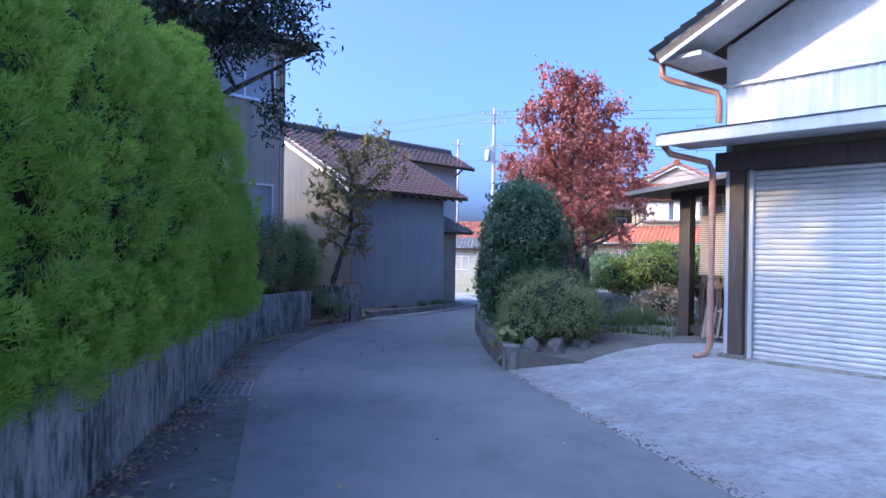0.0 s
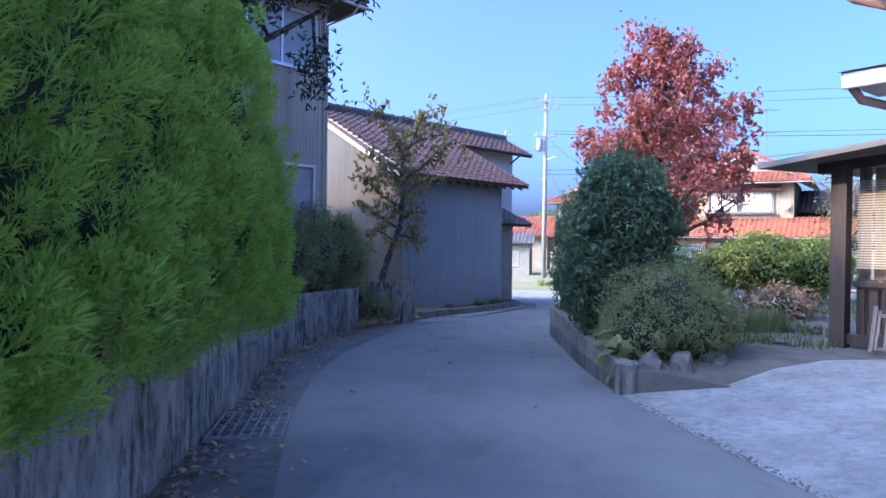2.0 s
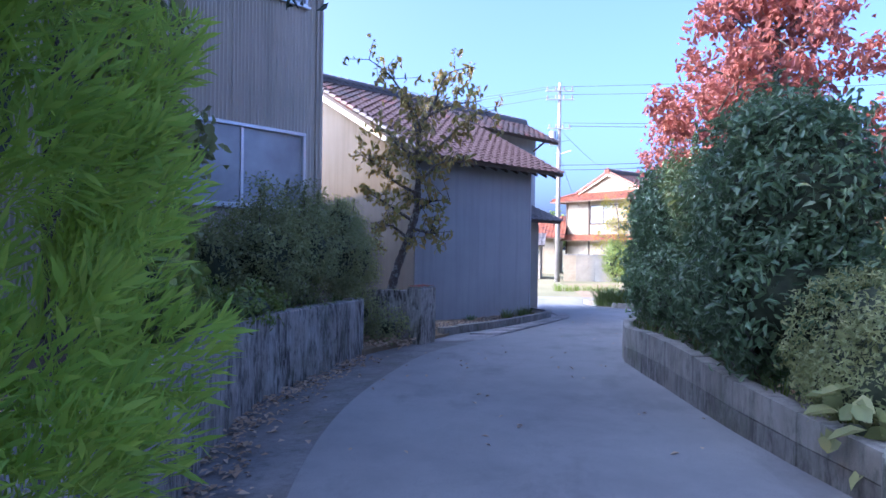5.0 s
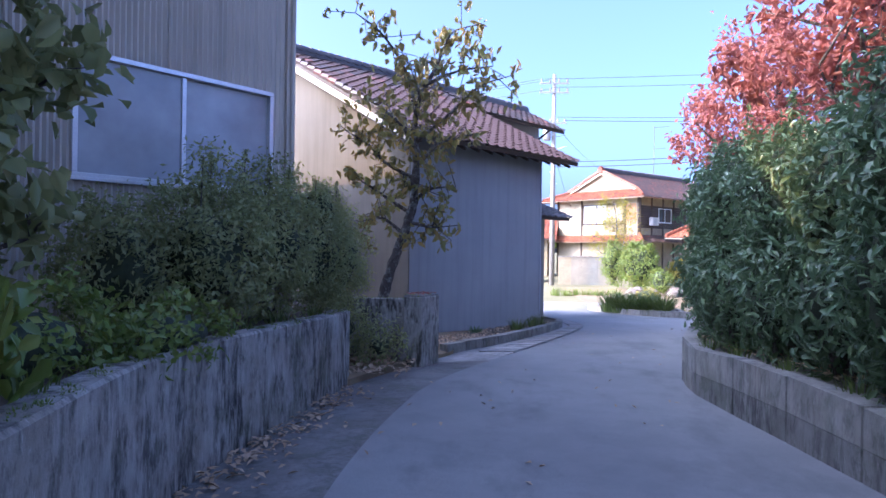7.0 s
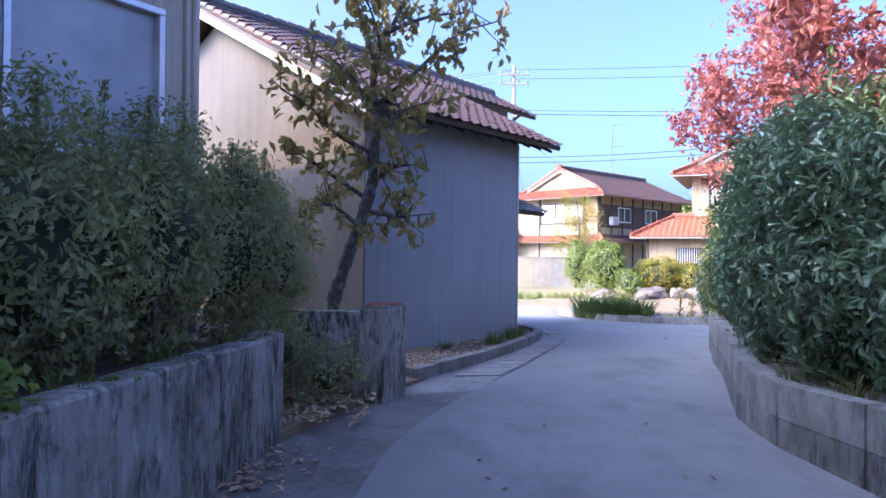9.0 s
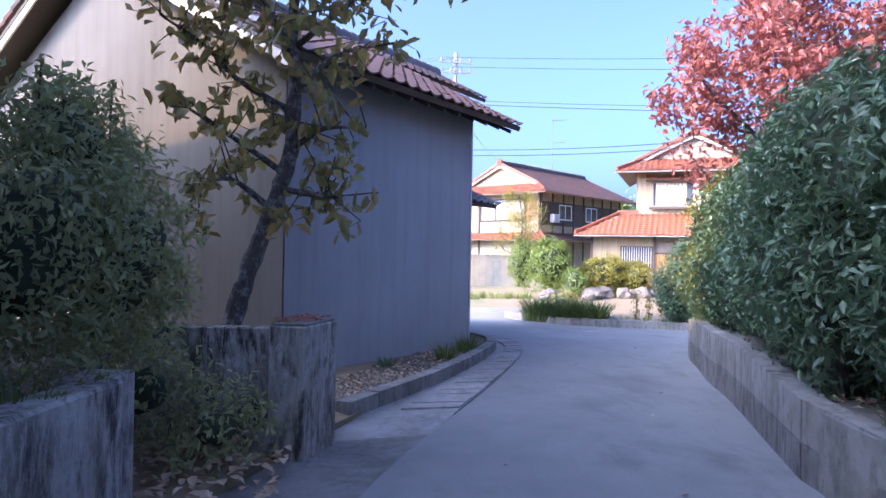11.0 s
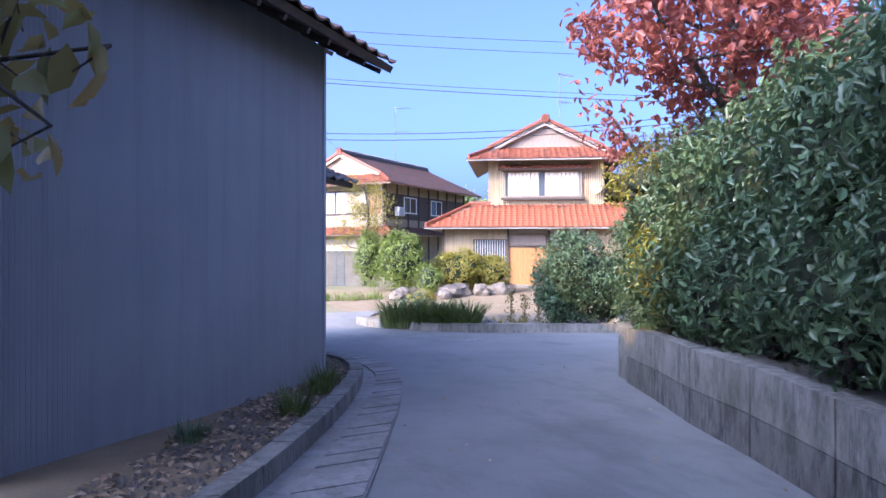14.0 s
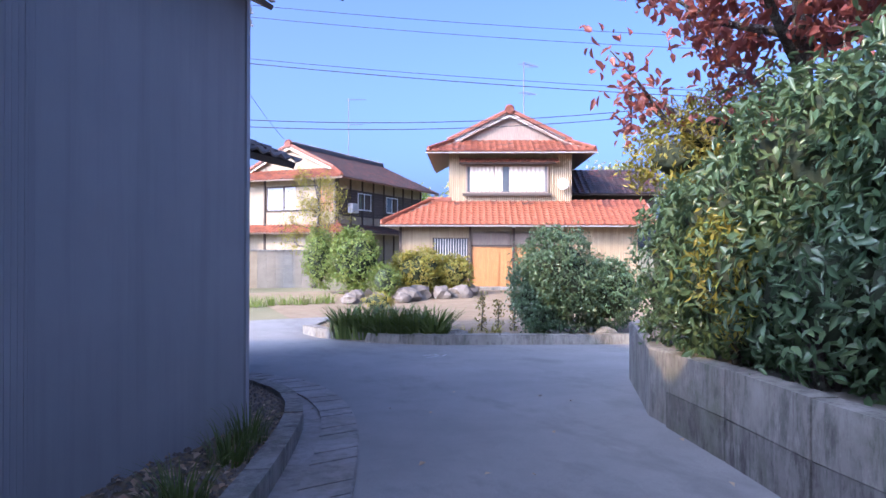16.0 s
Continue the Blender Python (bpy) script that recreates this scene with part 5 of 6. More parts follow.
# trees
tree("red_tree", "cone-shaped tree crowded with red autumn leaves", (3.1, 17.3, -0.1), [(3.15, 17.3, 1.3), (3.1, 17.35, 2.8), (3.15, 17.3, 4.4), (3.12, 17.3, 5.8)], 0.13,
     [((2.1, 17.6, 3.5), (0.75, 0.9, 0.42), 46), ((1.75, 18.2, 3.75), (0.42, 0.42, 0.28), 18), ((4.2, 17.0, 3.1), (0.75, 0.8, 0.4), 44), ((4.4, 16.8, 4.2), (0.55, 0.55, 0.32), 28), ((3.0, 17.3, 2.5), (1.3, 1.2, 0.4), 60), ((2.2, 17.2, 4.9), (0.42, 0.5, 0.3), 22), ((3.2, 17.3, 4.1), (1.0, 1.0, 0.5), 60), ((3.9, 17.5, 4.8), (0.42, 0.42, 0.25), 20), ((3.1, 17.3, 5.1), (0.55, 0.55, 0.4), 30), ((3.12, 17.28, 5.75), (0.16, 0.16, 0.26), 14), ((3.7, 17.4, 5.5), (0.2, 0.2, 0.18), 8), ((2.7, 17.4, 5.35), (0.22, 0.22, 0.2), 8)],
     M["leaf_red"], (0.13, 0.07), 5, 18, 1.75, 0.3, 0.4, 4, 26, 0.13, taper=0.85)
tree("red_tree", "spreading tree of red and pink autumn leaves behind the hedge", (4.9, 23.8, -0.3), [(4.85, 23.8, 1.4), (4.75, 23.7, 2.8), (4.8, 23.75, 4.3), (4.9, 23.8, 6.0)], 0.15,
     [((3.2, 23.7, 3.5), (0.75, 0.9, 0.5), 50), ((3.5, 23.5, 4.4), (0.8, 0.8, 0.5), 50), ((4.6, 23.4, 3.3), (1.1, 1.0, 0.55), 70), ((5.9, 23.4, 3.6), (1.1, 1.0, 0.6), 70), ((4.9, 23.6, 4.6), (1.2, 1.1, 0.6), 70), ((4.6, 23.7, 5.5), (0.9, 0.9, 0.5), 45), ((6.2, 23.6, 4.9), (0.9, 0.9, 0.5), 45), ((3.9, 22.6, 3.7), (0.7, 0.6, 0.45), 36)],
     M["leaf_red"], (0.13, 0.07), 15, 17, 2.1, 0.3, 0.42, 4, 28, 0.15, taper=0.7)
def persimmon(seed=6):
    """A crooked leaning trunk, bent limbs, and large drooping leaves in loose rows along the twigs."""
    rg = np.random.default_rng(seed)
    t = thing("persimmon_tree", "leaning persimmon tree with browning leaves by the pillar", "tree")
    line = spline3([(-3.42, 19.75, -0.6), (-3.36, 19.75, 0.05), (-3.25, 19.78, 0.6), (-3.08, 19.8, 1.12), (-2.95, 19.82, 1.5), (-2.83, 19.85, 1.95), (-2.8, 19.85, 2.6), (-2.84, 19.9, 3.0), (-2.82, 19.9, 3.5)], 6)
    n = len(line)
    bm = tube(line, [0.1 * (1.25 if i < 2 else 1 - 0.55 * i / n) * (1 + 0.13 * noise.noise(Vector((i * 0.9, 3, 1)))) for i in range(n)], 12)
    for v in bm.verts:
        v.co += Vector((noise.noise(v.co * 11), noise.noise(v.co * 11 + Vector((9, 0, 0))), 0)) * 0.03
    smooth_part("trunk", bm, M["bark"], t)
    limbs_at = [((-2.98, 19.8, 1.4), (-3.3, 19.5, 1.6), (-3.6, 19.4, 1.55)), ((-2.92, 19.82, 1.6), (-2.6, 19.5, 1.6), (-2.4, 19.45, 1.5)), 
                ((-2.83, 19.85, 1.95), (-2.5, 19.7, 2.15), (-2.2, 19.65, 2.2)), ((-2.9, 19.83, 1.75), (-3.3, 19.7, 2.0), (-3.75, 19.6, 2.3)),
                ((-2.81, 19.85, 2.3), (-3.3, 19.8, 2.55), (-3.55, 19.75, 2.9), (-3.95, 19.6, 3.05)), ((-2.8, 19.85, 2.5), (-2.4, 20.1, 2.9), (-1.9, 20.2, 3.1)),
                ((-2.83, 19.9, 2.9), (-2.3, 19.75, 3.4), (-1.75, 19.7, 3.75), (-1.35, 19.7, 3.95)), ((-2.84, 19.9, 3.0), (-3.3, 20.1, 3.5), (-3.7, 20.2, 3.7)),
                ((-2.82, 19.9, 3.5), (-3.05, 19.85, 4.15), (-3.4, 19.8, 4.75), (-3.75, 19.75, 4.95)), ((-2.82, 19.9, 3.5), (-2.5, 19.95, 4.2), (-2.3, 20.0, 4.7), (-1.8, 20.1, 4.95)),
                ((-2.7, 19.9, 3.85), (-2.1, 20.1, 4.15), (-1.6, 20.2, 4.2)), ((-2.82, 19.87, 3.2), (-2.75, 19.3, 3.6), (-2.8, 18.9, 3.9)), ((-2.82, 19.88, 2.8), (-3.0, 19.3, 3.1), (-3.2, 18.9, 3.15)), ((-2.82, 19.9, 3.3), (-2.8, 20.5, 3.9), (-2.6, 20.9, 4.3))]
    P, Q = [], []
    for path in limbs_at:
        ln = spline3([Vector(p) + Vector(rg.normal(0, 0.03, 3)) * (k > 0) for k, p in enumerate(path)], 5)
        m = len(ln)
        bm = tube(ln, [0.034 * (1 - 0.8 * i / m) for i in range(m)], 7)
        for i in range(2, m):
            for _ in range(1 + i % 2):
                a = ln[i]
                e = a + Vector(rg.normal(0, 0.2, 3)) + Vector((0, 0, 0.06))
                tip = e + Vector((rg.normal(0, 0.1), rg.normal(0, 0.1), -0.1))
                tube([a, e, tip], [0.008, 0.006, 0.003], 5, bm)
                for u in np.linspace(0.25, 1.0, 7):
                    q = a.lerp(e, u * 1.6) if u < 0.62 else e.lerp(tip, (u - 0.62) / 0.38)
                    P.append(np.array(q) + rg.normal(0, 0.05, 3) - np.array((0, 0, 0.04)))
                    Q.append(rg.normal(0, 0.7, 3) + np.array((0, 0, 0.5)))
        smooth_part("limb", bm, M["bark"], t)
    part("crown", leaf_mesh("crown", P, Q, 0.15, 0.085, M["leaf_persimmon"], rg, 0.9), M["leaf_persimmon"], t)


persimmon()
tree("evergreen_tree", "tall dark evergreen tree above the hedge", (-4.9, 11.6, 0.3), [(-4.9, 11.6, 3.0), (-4.7, 11.5, 5.5), (-4.6, 11.5, 8.5)], 0.2,
     [((-4.2, 11.3, 5.9), (2.0, 1.8, 1.7), 420), ((-4.8, 11.6, 7.8), (1.8, 1.8, 1.6), 160), ((-3.7, 11.1, 5.7), (1.2, 1.0, 0.8), 220), ((-4.6, 9.6, 5.5), (1.6, 1.3, 1.3), 260)],
     M["leaf_black"], (0.12, 0.045), 7, 12, 2.0, 0.45, 0.3, 4, 110, 0.17)
# Trees added to shade lane and garage; those beyond x = -9 stay unseen.
for k, (x, y, r, h) in enumerate([(-6.2, 9.4, 1.5, 6.3), (-10.5, 5.0, 2.3, 11.5), (-10.0, 1.7, 2.4, 14.5), (-10.5, -1.6, 2.5, 14.5), (-10.0, -5.0, 2.4, 12.0), (-11.5, 8.5, 2.3, 10.5)]):
    t = shrub("evergreen_tree", "dark evergreen tree added behind the hedge to block sun", [((x, y, h * 0.42), (r, r, h * 0.3)), ((x - 0.2, y + 0.1, h * 0.74), (r * 0.8, r * 0.8, h * 0.26))], M["leaf_black"], (0.24, 0.1), 80, 300 + k, "tree", core=0.72, spread=0.2, per=12, shell=0.7)
    smooth_part("trunk", tube([(x, y, 0.3), (x, y, h * 0.6)], [0.2, 0.12], 9), M["bark"], t)
tree("young_tree", "slender young tree with broad leaves beside the house", (-4.85, 12.3, 0.4), [(-4.8, 12.3, 1.4), (-4.7, 12.2, 2.6), (-4.75, 12.2, 3.8)], 0.05,
     [((-4.7, 12.2, 2.8), (0.65, 0.65, 1.1), 60), ((-4.75, 12.1, 1.6), (0.5, 0.5, 0.6), 25)], M["leaf_fine"], (0.16, 0.09), 9, 9, 0.6, 0.2, 0.5, 3, 22, 0.12)

# shrubs on the bank
shrub("hydrangea", "bright yellow-green leafy shrub on the wall's edge", [((-3.7, 10.5, 0.95), (0.32, 0.38, 0.36)), ((-3.95, 11.2, 0.8), (0.3, 0.35, 0.3))], M["leaf_lit"], (0.14, 0.06), 330, 20, core=0.35, spread=0.07, per=8, stems=((-3.75, 10.6, 0.4), 0.2, 0.5))
bank = "shrubs on the bank"
shrub("bank_shrub", "dense dull green shrub above the retaining wall", [((-4.35, 14.9, 1.05), (0.65, 0.85, 0.72)), ((-4.05, 15.9, 1.15), (0.5, 0.6, 0.75)), ((-4.75, 14.2, 0.95), (0.55, 0.6, 0.6))], M["leaf_fine"], (0.065, 0.028), 1050, 21, group=bank, spread=0.06, per=16, core=0.55, shell=0.6)
shrub("bank_shrub", "dense dull green shrub above the retaining wall", [((-3.85, 17.1, 1.05), (0.5, 0.55, 0.65)), ((-3.75, 18.0, 1.0), (0.5, 0.6, 0.7)), ((-3.9, 17.6, 1.6), (0.35, 0.4, 0.45))], M["leaf_fine"], (0.065, 0.028), 1050, 22, group=bank, spread=0.06, per=16, core=0.55, shell=0.6)
shrub("bank_shrub", "thin upright shrub with sparse twigs", [((-4.2, 16.6, 1.75), (0.3, 0.35, 0.5)), ((-4.5, 15.4, 1.75), (0.28, 0.3, 0.4))], M["leaf_fine"], (0.06, 0.026), 650, 23, group=bank, core=0.0, stems=((-4.2, 16.4, 0.3), 0.3, 1.5), spread=0.06)
shrub("bank_shrub", "low leafy weeds on the wall's edge", [((-3.95, 13.3, 0.55), (0.3, 0.8, 0.25)), ((-4.3, 12.3, 0.6), (0.4, 0.7, 0.35))], M["leaf_lit"], (0.07, 0.035), 500, 24, group=bank, core=0.5)

shrub("bank_shrub", "low weeds and dead stalks by the pillar", [((-3.2, 18.55, -0.25), (0.35, 0.5, 0.28)), ((-3.75, 18.7, 0.0), (0.4, 0.5, 0.4))], M["leaf_fine"], (0.08, 0.03), 420, 25, group=bank, core=0.4, spread=0.07, per=9)

for k, (x, y, z) in enumerate([(-4.35, 14.7, 1.5), (-4.5, 15.3, 1.6), (-4.1, 15.9, 1.65), (-4.0, 16.3, 1.6), (-3.9, 17.2, 1.55), (-3.75, 17.8, 1.6), (-4.3, 15.7, 1.7), (-3.8, 18.2, 1.4)]):
    rg = np.random.default_rng(400 + k)
    t = thing("bank_shoot", "upright leafy shoot rising from a bank shrub", "shrub", group=bank)
    part("stem", tube([(x, y, z - 0.7), (x + 0.04, y, z + 0.45)], [0.012, 0.004], 5), M["bark"], t)
    u = rg.random(150)
    c = np.stack([x + 0.04 * u + rg.normal(0, 0.07, 150) * (1.1 - u), y + rg.normal(0, 0.07, 150) * (1.1 - u), z - 0.3 + 0.75 * u], 1)
    part("foliage", leaf_mesh("foliage", c, rg.normal(0, 1, (150, 3)) + np.array((0, 0, 0.8)), 0.065, 0.026, M["leaf_fine"], rg, -0.5), M["leaf_fine"], t)
for k, (y, dx, z) in enumerate([(13.2, 0.7, 2.5), (14.4, 0.9, 2.4), (15.2, 0.8, 2.4), (16.4, 0.9, 2.45), (17.5, 0.8, 2.5), (18.6, 0.85, 2.55), (19.7, 0.9, 2.5), (20.6, 0.9, 2.35), (21.6, 0.8, 2.3), (22.4, 0.7, 2.1)]):
    q = min(RW, key=lambda p: abs(p.y - y))
    rg = np.random.default_rng(430 + k)
    x = q.x + dx
    t = thing("hedge_shoot", "upright young shoot with reddish leaves above the hedge", "shrub", group="shoots of the dark hedge")
    part("stem", tube([(x, y, z - 0.6), (x - 0.05, y + 0.03, z + 0.5)], [0.012, 0.004], 5), M["bark"], t)
    u = rg.random(70)
    c = np.stack([x - 0.05 * u + rg.normal(0, 0.1, 70) * (1.1 - u), y + rg.normal(0, 0.1, 70) * (1.1 - u), z - 0.3 + 0.85 * u], 1)
    m = M["leaf_red"] if k % 4 == 1 else M["leaf_dark"]
    part("foliage", leaf_mesh("foliage", c, rg.normal(0, 1, (70, 3)) + np.array((0, 0, 0.6)), 0.1, 0.038, m, rg, -0.5), m, t)

# long hedge on the block wall
for i, (y, dx, top) in enumerate([(12.6, 0.62, 2.45), (13.7, 0.75, 2.6), (14.8, 0.85, 2.3), (15.9, 0.85, 2.35), (17.0, 0.85, 2.45), (18.1, 0.85, 2.5), (19.2, 0.8, 2.55), (20.3, 0.85, 2.3), (21.4, 0.85, 2.3), (22.3, 0.85, 2.15), (23.3, 0.75, 1.7)]):
    q = min(RW, key=lambda p: abs(p.y - y))
    z = WALL_R_TOP(y)
    # wide cores: the hedge's inner shade comes from their near-black colour
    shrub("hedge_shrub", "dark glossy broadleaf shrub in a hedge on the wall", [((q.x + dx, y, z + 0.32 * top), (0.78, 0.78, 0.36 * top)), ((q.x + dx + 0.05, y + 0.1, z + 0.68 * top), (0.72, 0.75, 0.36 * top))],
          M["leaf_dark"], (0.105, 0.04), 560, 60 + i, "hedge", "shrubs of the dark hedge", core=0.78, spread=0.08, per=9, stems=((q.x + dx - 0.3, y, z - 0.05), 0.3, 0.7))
shrub("hedge_shrub", "lower dark clipped shrub at the hedge's end", [((4.25, 24.35, 0.75), (0.72, 0.72, 0.95))], M["leaf_dark"], (0.08, 0.035), 800, 75, "hedge", "shrubs of the dark hedge", core=0.78, spread=0.06, per=10)
# the last blob is a highlight on the hedge face, made of yellow leaves
shrub("nandina", "yellow-green leafy shrub tipped with red behind the hedge, plus a lit hedge patch", [((4.9, 25.0, 2.2), (0.7, 0.6, 0.5)), ((5.6, 25.0, 2.5), (0.6, 0.5, 0.5)), ((4.2, 24.8, 1.9), (0.5, 0.45, 0.35)), ((2.95, 22.95, 0.8), (0.2, 0.25, 0.42))], M["leaf_yellow"], (0.09, 0.03), 420, 76, core=0.45, spread=0.08, per=9)
shrub("red_shoots", "red young leaves sprouting from the hedge", [((3.1, 20.9, 2.6), (0.35, 0.35, 0.3)), ((1.7, 17.6, 2.5), (0.3, 0.4, 0.3))], M["leaf_red"], (0.09, 0.035), 130, 77, core=0.0, spread=0.08, per=7)
shrub("azalea", "rounded dull green azalea at the garden's corner", [((1.75, 11.55, 0.5), (0.85, 0.75, 0.62)), ((1.35, 11.25, 0.3), (0.5, 0.5, 0.42)), ((2.1, 11.3, 0.35), (0.5, 0.5, 0.45))], M["leaf_fine"], (0.055, 0.022), 1500, 78, spread=0.045, per=18)
shrub("tall_shrub", "dark upright shrub at the corner of the garden", [((1.35, 12.7, 1.2), (0.6, 0.6, 1.15)), ((1.3, 12.7, 2.2), (0.42, 0.45, 0.55))], M["leaf_dark"], (0.09, 0.036), 850, 79, spread=0.07, per=12)
shrub("butterbur", "broad-leaved plant drooping over the wall", [((0.98, 10.85, 0.05), (0.2, 0.3, 0.15))], M["leaf_fine"], (0.2, 0.15), 80, 80, core=0.3, spread=0.08, per=4)

# garden on the right
shrub("garden_bush", "sunlit bright green camellia bush", [((6.6, 21.0, 0.95), (1.1, 0.9, 0.8)), ((8.1, 21.2, 0.85), (1.0, 0.9, 0.75)), ((5.5, 21.3, 0.7), (0.6, 0.6, 0.6))], M["leaf_lit"], (0.1, 0.05), 420, 81, spread=0.08, per=10)
shrub("brush_pile", "heap of dry brown cuttings", [((5.2, 16.2, 0.25), (0.7, 0.5, 0.3))], M["dead"], (0.16, 0.03), 350, 82, "brush pile", core=0.6, spread=0.08, per=10)
tree("sapling", "thin bare sapling with a few brown leaves", (9.4, 22.0, 0.0), [(9.4, 22, 1.5), (9.5, 22, 3.2)], 0.04, [], M["leaf_persimmon"], (0.1, 0.05), 83, 9, 0.7, 0.3, 0.9, 3, 10, 0.15)
tree("sapling", "thin bare sapling with a few brown leaves", (8.3, 20.4, 0.0), [(8.3, 20.4, 1.5), (8.2, 20.4, 3.0)], 0.035, [], M["leaf_persimmon"], (0.1, 0.05), 84, 8, 0.6, 0.3, 0.9, 3, 8, 0.15)

# island and gardens beyond
shrub("island_bush", "dark round clipped bush on the island", [((7.3, 31.3, 0.3), (0.98, 0.95, 1.1)), ((8.3, 31.0, 0.0), (0.8, 0.8, 0.75)), ((6.8, 31.2, -0.15), (0.5, 0.5, 0.65))], M["leaf_dark"], (0.09, 0.045), 700, 90, spread=0.07, per=12)
shrub("garden_shrub", "sunlit rounded garden shrub", [((7.2, 44.5, 0.5), (1.0, 0.9, 1.2))], M["leaf_lit"], (0.12, 0.06), 380, 91, group="shrubs before the farmhouse", spread=0.08, per=10)
shrub("garden_shrub", "sunlit yellowing garden shrub", [((10.0, 44.6, 0.1), (1.3, 1.0, 0.85)), ((11.3, 44.2, 0.0), (0.8, 0.8, 0.7))], M["leaf_yellow"], (0.12, 0.06), 340, 92, group="shrubs before the farmhouse", spread=0.08, per=10)
shrub("garden_shrub", "small rounded garden shrub beside rocks", [((7.9, 43.0, -0.2), (0.55, 0.55, 0.6))], M["leaf_lit"], (0.09, 0.05), 400, 93, group="shrubs before the farmhouse", spread=0.06, per=10)
shrub("garden_shrub", "low yellow flowering shrub beside the drive", [((6.4, 39.8, -0.75), (0.5, 0.4, 0.3))], M["leaf_yellow"], (0.07, 0.04), 500, 94, group="shrubs before the farmhouse", spread=0.05, per=10)
tree("garden_pine", "thin pruned pine with yellow-green needles", (6.9, 49.5, -0.8), [(6.9, 49.5, 1.0), (7.1, 49.4, 2.6), (6.9, 49.5, 4.2)], 0.09, [], M["leaf_yellow"], (0.16, 0.03), 95, 13, 1.6, 0.3, 0.12, 3, 34, 0.2)
shrub("garden_shrub", "tall leafy shrub beside the block wall", [((6.2, 46.0, 0.6), (0.6, 0.6, 1.2))], M["leaf_lit"], (0.11, 0.05), 380, 96, group="shrubs before the farmhouse", spread=0.08, per=10)
for i, (x, y, r, h) in enumerate([(34, 62, 5, 7.5), (42, 60, 6, 8.5), (27, 72, 5, 7), (50, 66, 7, 9), (20, 90, 6, 8), (30, 92, 7, 8), (-2, 95, 6, 6), (8, 98, 6, 6)]):
    tree("far_tree", "distant dark green tree behind the houses", (x, y, -0.8), [(x, y, h * 0.5), (x, y, h * 0.9)], 0.25, [((x, y, h * 0.62), (r * 0.6, r * 0.6, h * 0.36), 260)], M["leaf_lit" if i % 2 else "leaf_fine"], (0.4, 0.22), 100 + i, 6, 2, 0.4, 0.5, 2, 30, 0.5)


def blades(name, label, spots, mat, h, n, seed, width=0.016, category="grass", kind="", group="", bend=0.6):
    """Tufts of long blades that arch over."""
    rg = np.random.default_rng(seed)
    v, f = [], []
    for (x, y, z, r) in spots:
        for _ in range(n):
            a, q = rg.uniform(0, math.tau), r * math.sqrt(rg.random())
            bx, by = x + q * math.cos(a), y + q * math.sin(a)
            d = np.array((math.cos(a), math.sin(a)))
            L, out = h * rg.uniform(0.55, 1.2), bend * rg.uniform(0.3, 1.2) * h
            side = np.array((-d[1], d[0])) * width * rg.uniform(0.6, 1.2)
            k = len(v)
            for s in (0, 0.4, 0.75, 1.0):
                p = np.array((bx, by)) + d * out * s * s
                zz = z + L * (s - 0.45 * bend * s ** 3)
                w = side * (1 - s) ** 0.5 * (0.6 + 0.4 * (s < 0.5))
                v += [(p[0] - w[0], p[1] - w[1], zz), (p[0] + w[0], p[1] + w[1], zz)]
            f += [(k + 2 * j, k + 2 * j + 1, k + 2 * j + 3, k + 2 * j + 2) for j in range(3)]
    return thing(name, label, category, group=group, kind=kind, data=mesh(name, v, f, mat))


rk2 = random.Random(4)
kt = offset(KERB_L, -0.35)
for i, s in enumerate((7, 9, 10)):
    p = kt[min(s, len(kt) - 1)]
    blades("grass_tuft", "tuft of green grass by the kerb", [(p.x, p.y, GZ(p.y) + 0.08, 0.16)], M["grass"], 0.38, 90, 200 + i, 0.008, group="tufts along the kerb")
blades("dark_tuft", "small dark mondo grass tuft against the wall", [(-1.75, 22.8, GZ(22.8) + 0.08, 0.16)], M["leaf_dark"], 0.2, 160, 210, 0.006)
blades("daylily", "arching clump of daylily leaves on the island", [(3.35 + 0.3 * i, 33.5 - 0.25 * i, -0.98, 0.34) for i in range(6)], M["grass"], 1.0, 170, 211, 0.026, "plant", bend=0.8)
blades("iris_clump", "upright clump of iris leaves in the garden", [(3.5 + 0.18 * i, 13.6 + 0.1 * i, -0.02, 0.14) for i in range(5)], M["leaf_fine"], 0.5, 60, 212, 0.012, "plant", bend=0.25)
blades("weeds", "dry weeds on the island", [(5.7, 32.4, -1.0, 0.25), (6.3, 32.3, -1.0, 0.2)], M["leaf_yellow"], 0.4, 60, 213, 0.01, "plant")
for i in range(4):
    x, y = 6.2 + 0.33 * i, 32.6 - 0.15 * i
    t = thing("tall_weed", "upright stalk thick with small brown leaves", "plant", group="stalks on the island")
    part("stem", tube([(x, y, -1.0), (x + 0.03, y, -0.1 - 0.15 * (i % 2))], [0.015, 0.008], 6), M["bark"], t)
    rg = np.random.default_rng(220 + i)
    z = rg.uniform(-0.9, 0.0 - 0.15 * (i % 2), 160)
    part("foliage", leaf_mesh("foliage", np.stack([x + rg.normal(0, 0.06, 160), y + rg.normal(0, 0.06, 160), z], 1), rg.normal(0, 1, (160, 3)), 0.08, 0.04, M["leaf_persimmon"], rg), M["leaf_persimmon"], t)
blades("verge_grass", "bright grass by the far block wall", [(2.6 + 0.5 * i, 42.5 + 0.2 * rk2.random(), -1.0, 0.3) for i in range(7)], M["leaf_lit"], 0.55, 60, 214, 0.014, kind="stuff")
edge = [p for p in WALL_L if 10.5 < p.y < 17]
blades("wall_weeds", "weeds and grass spilling over the retaining wall", [(p.x - 0.25, p.y, WALL_L_TOP(p.y) - 0.04, 0.16) for p in edge[::2]], M["grass"], 0.22, 34, 215, 0.008, kind="stuff")
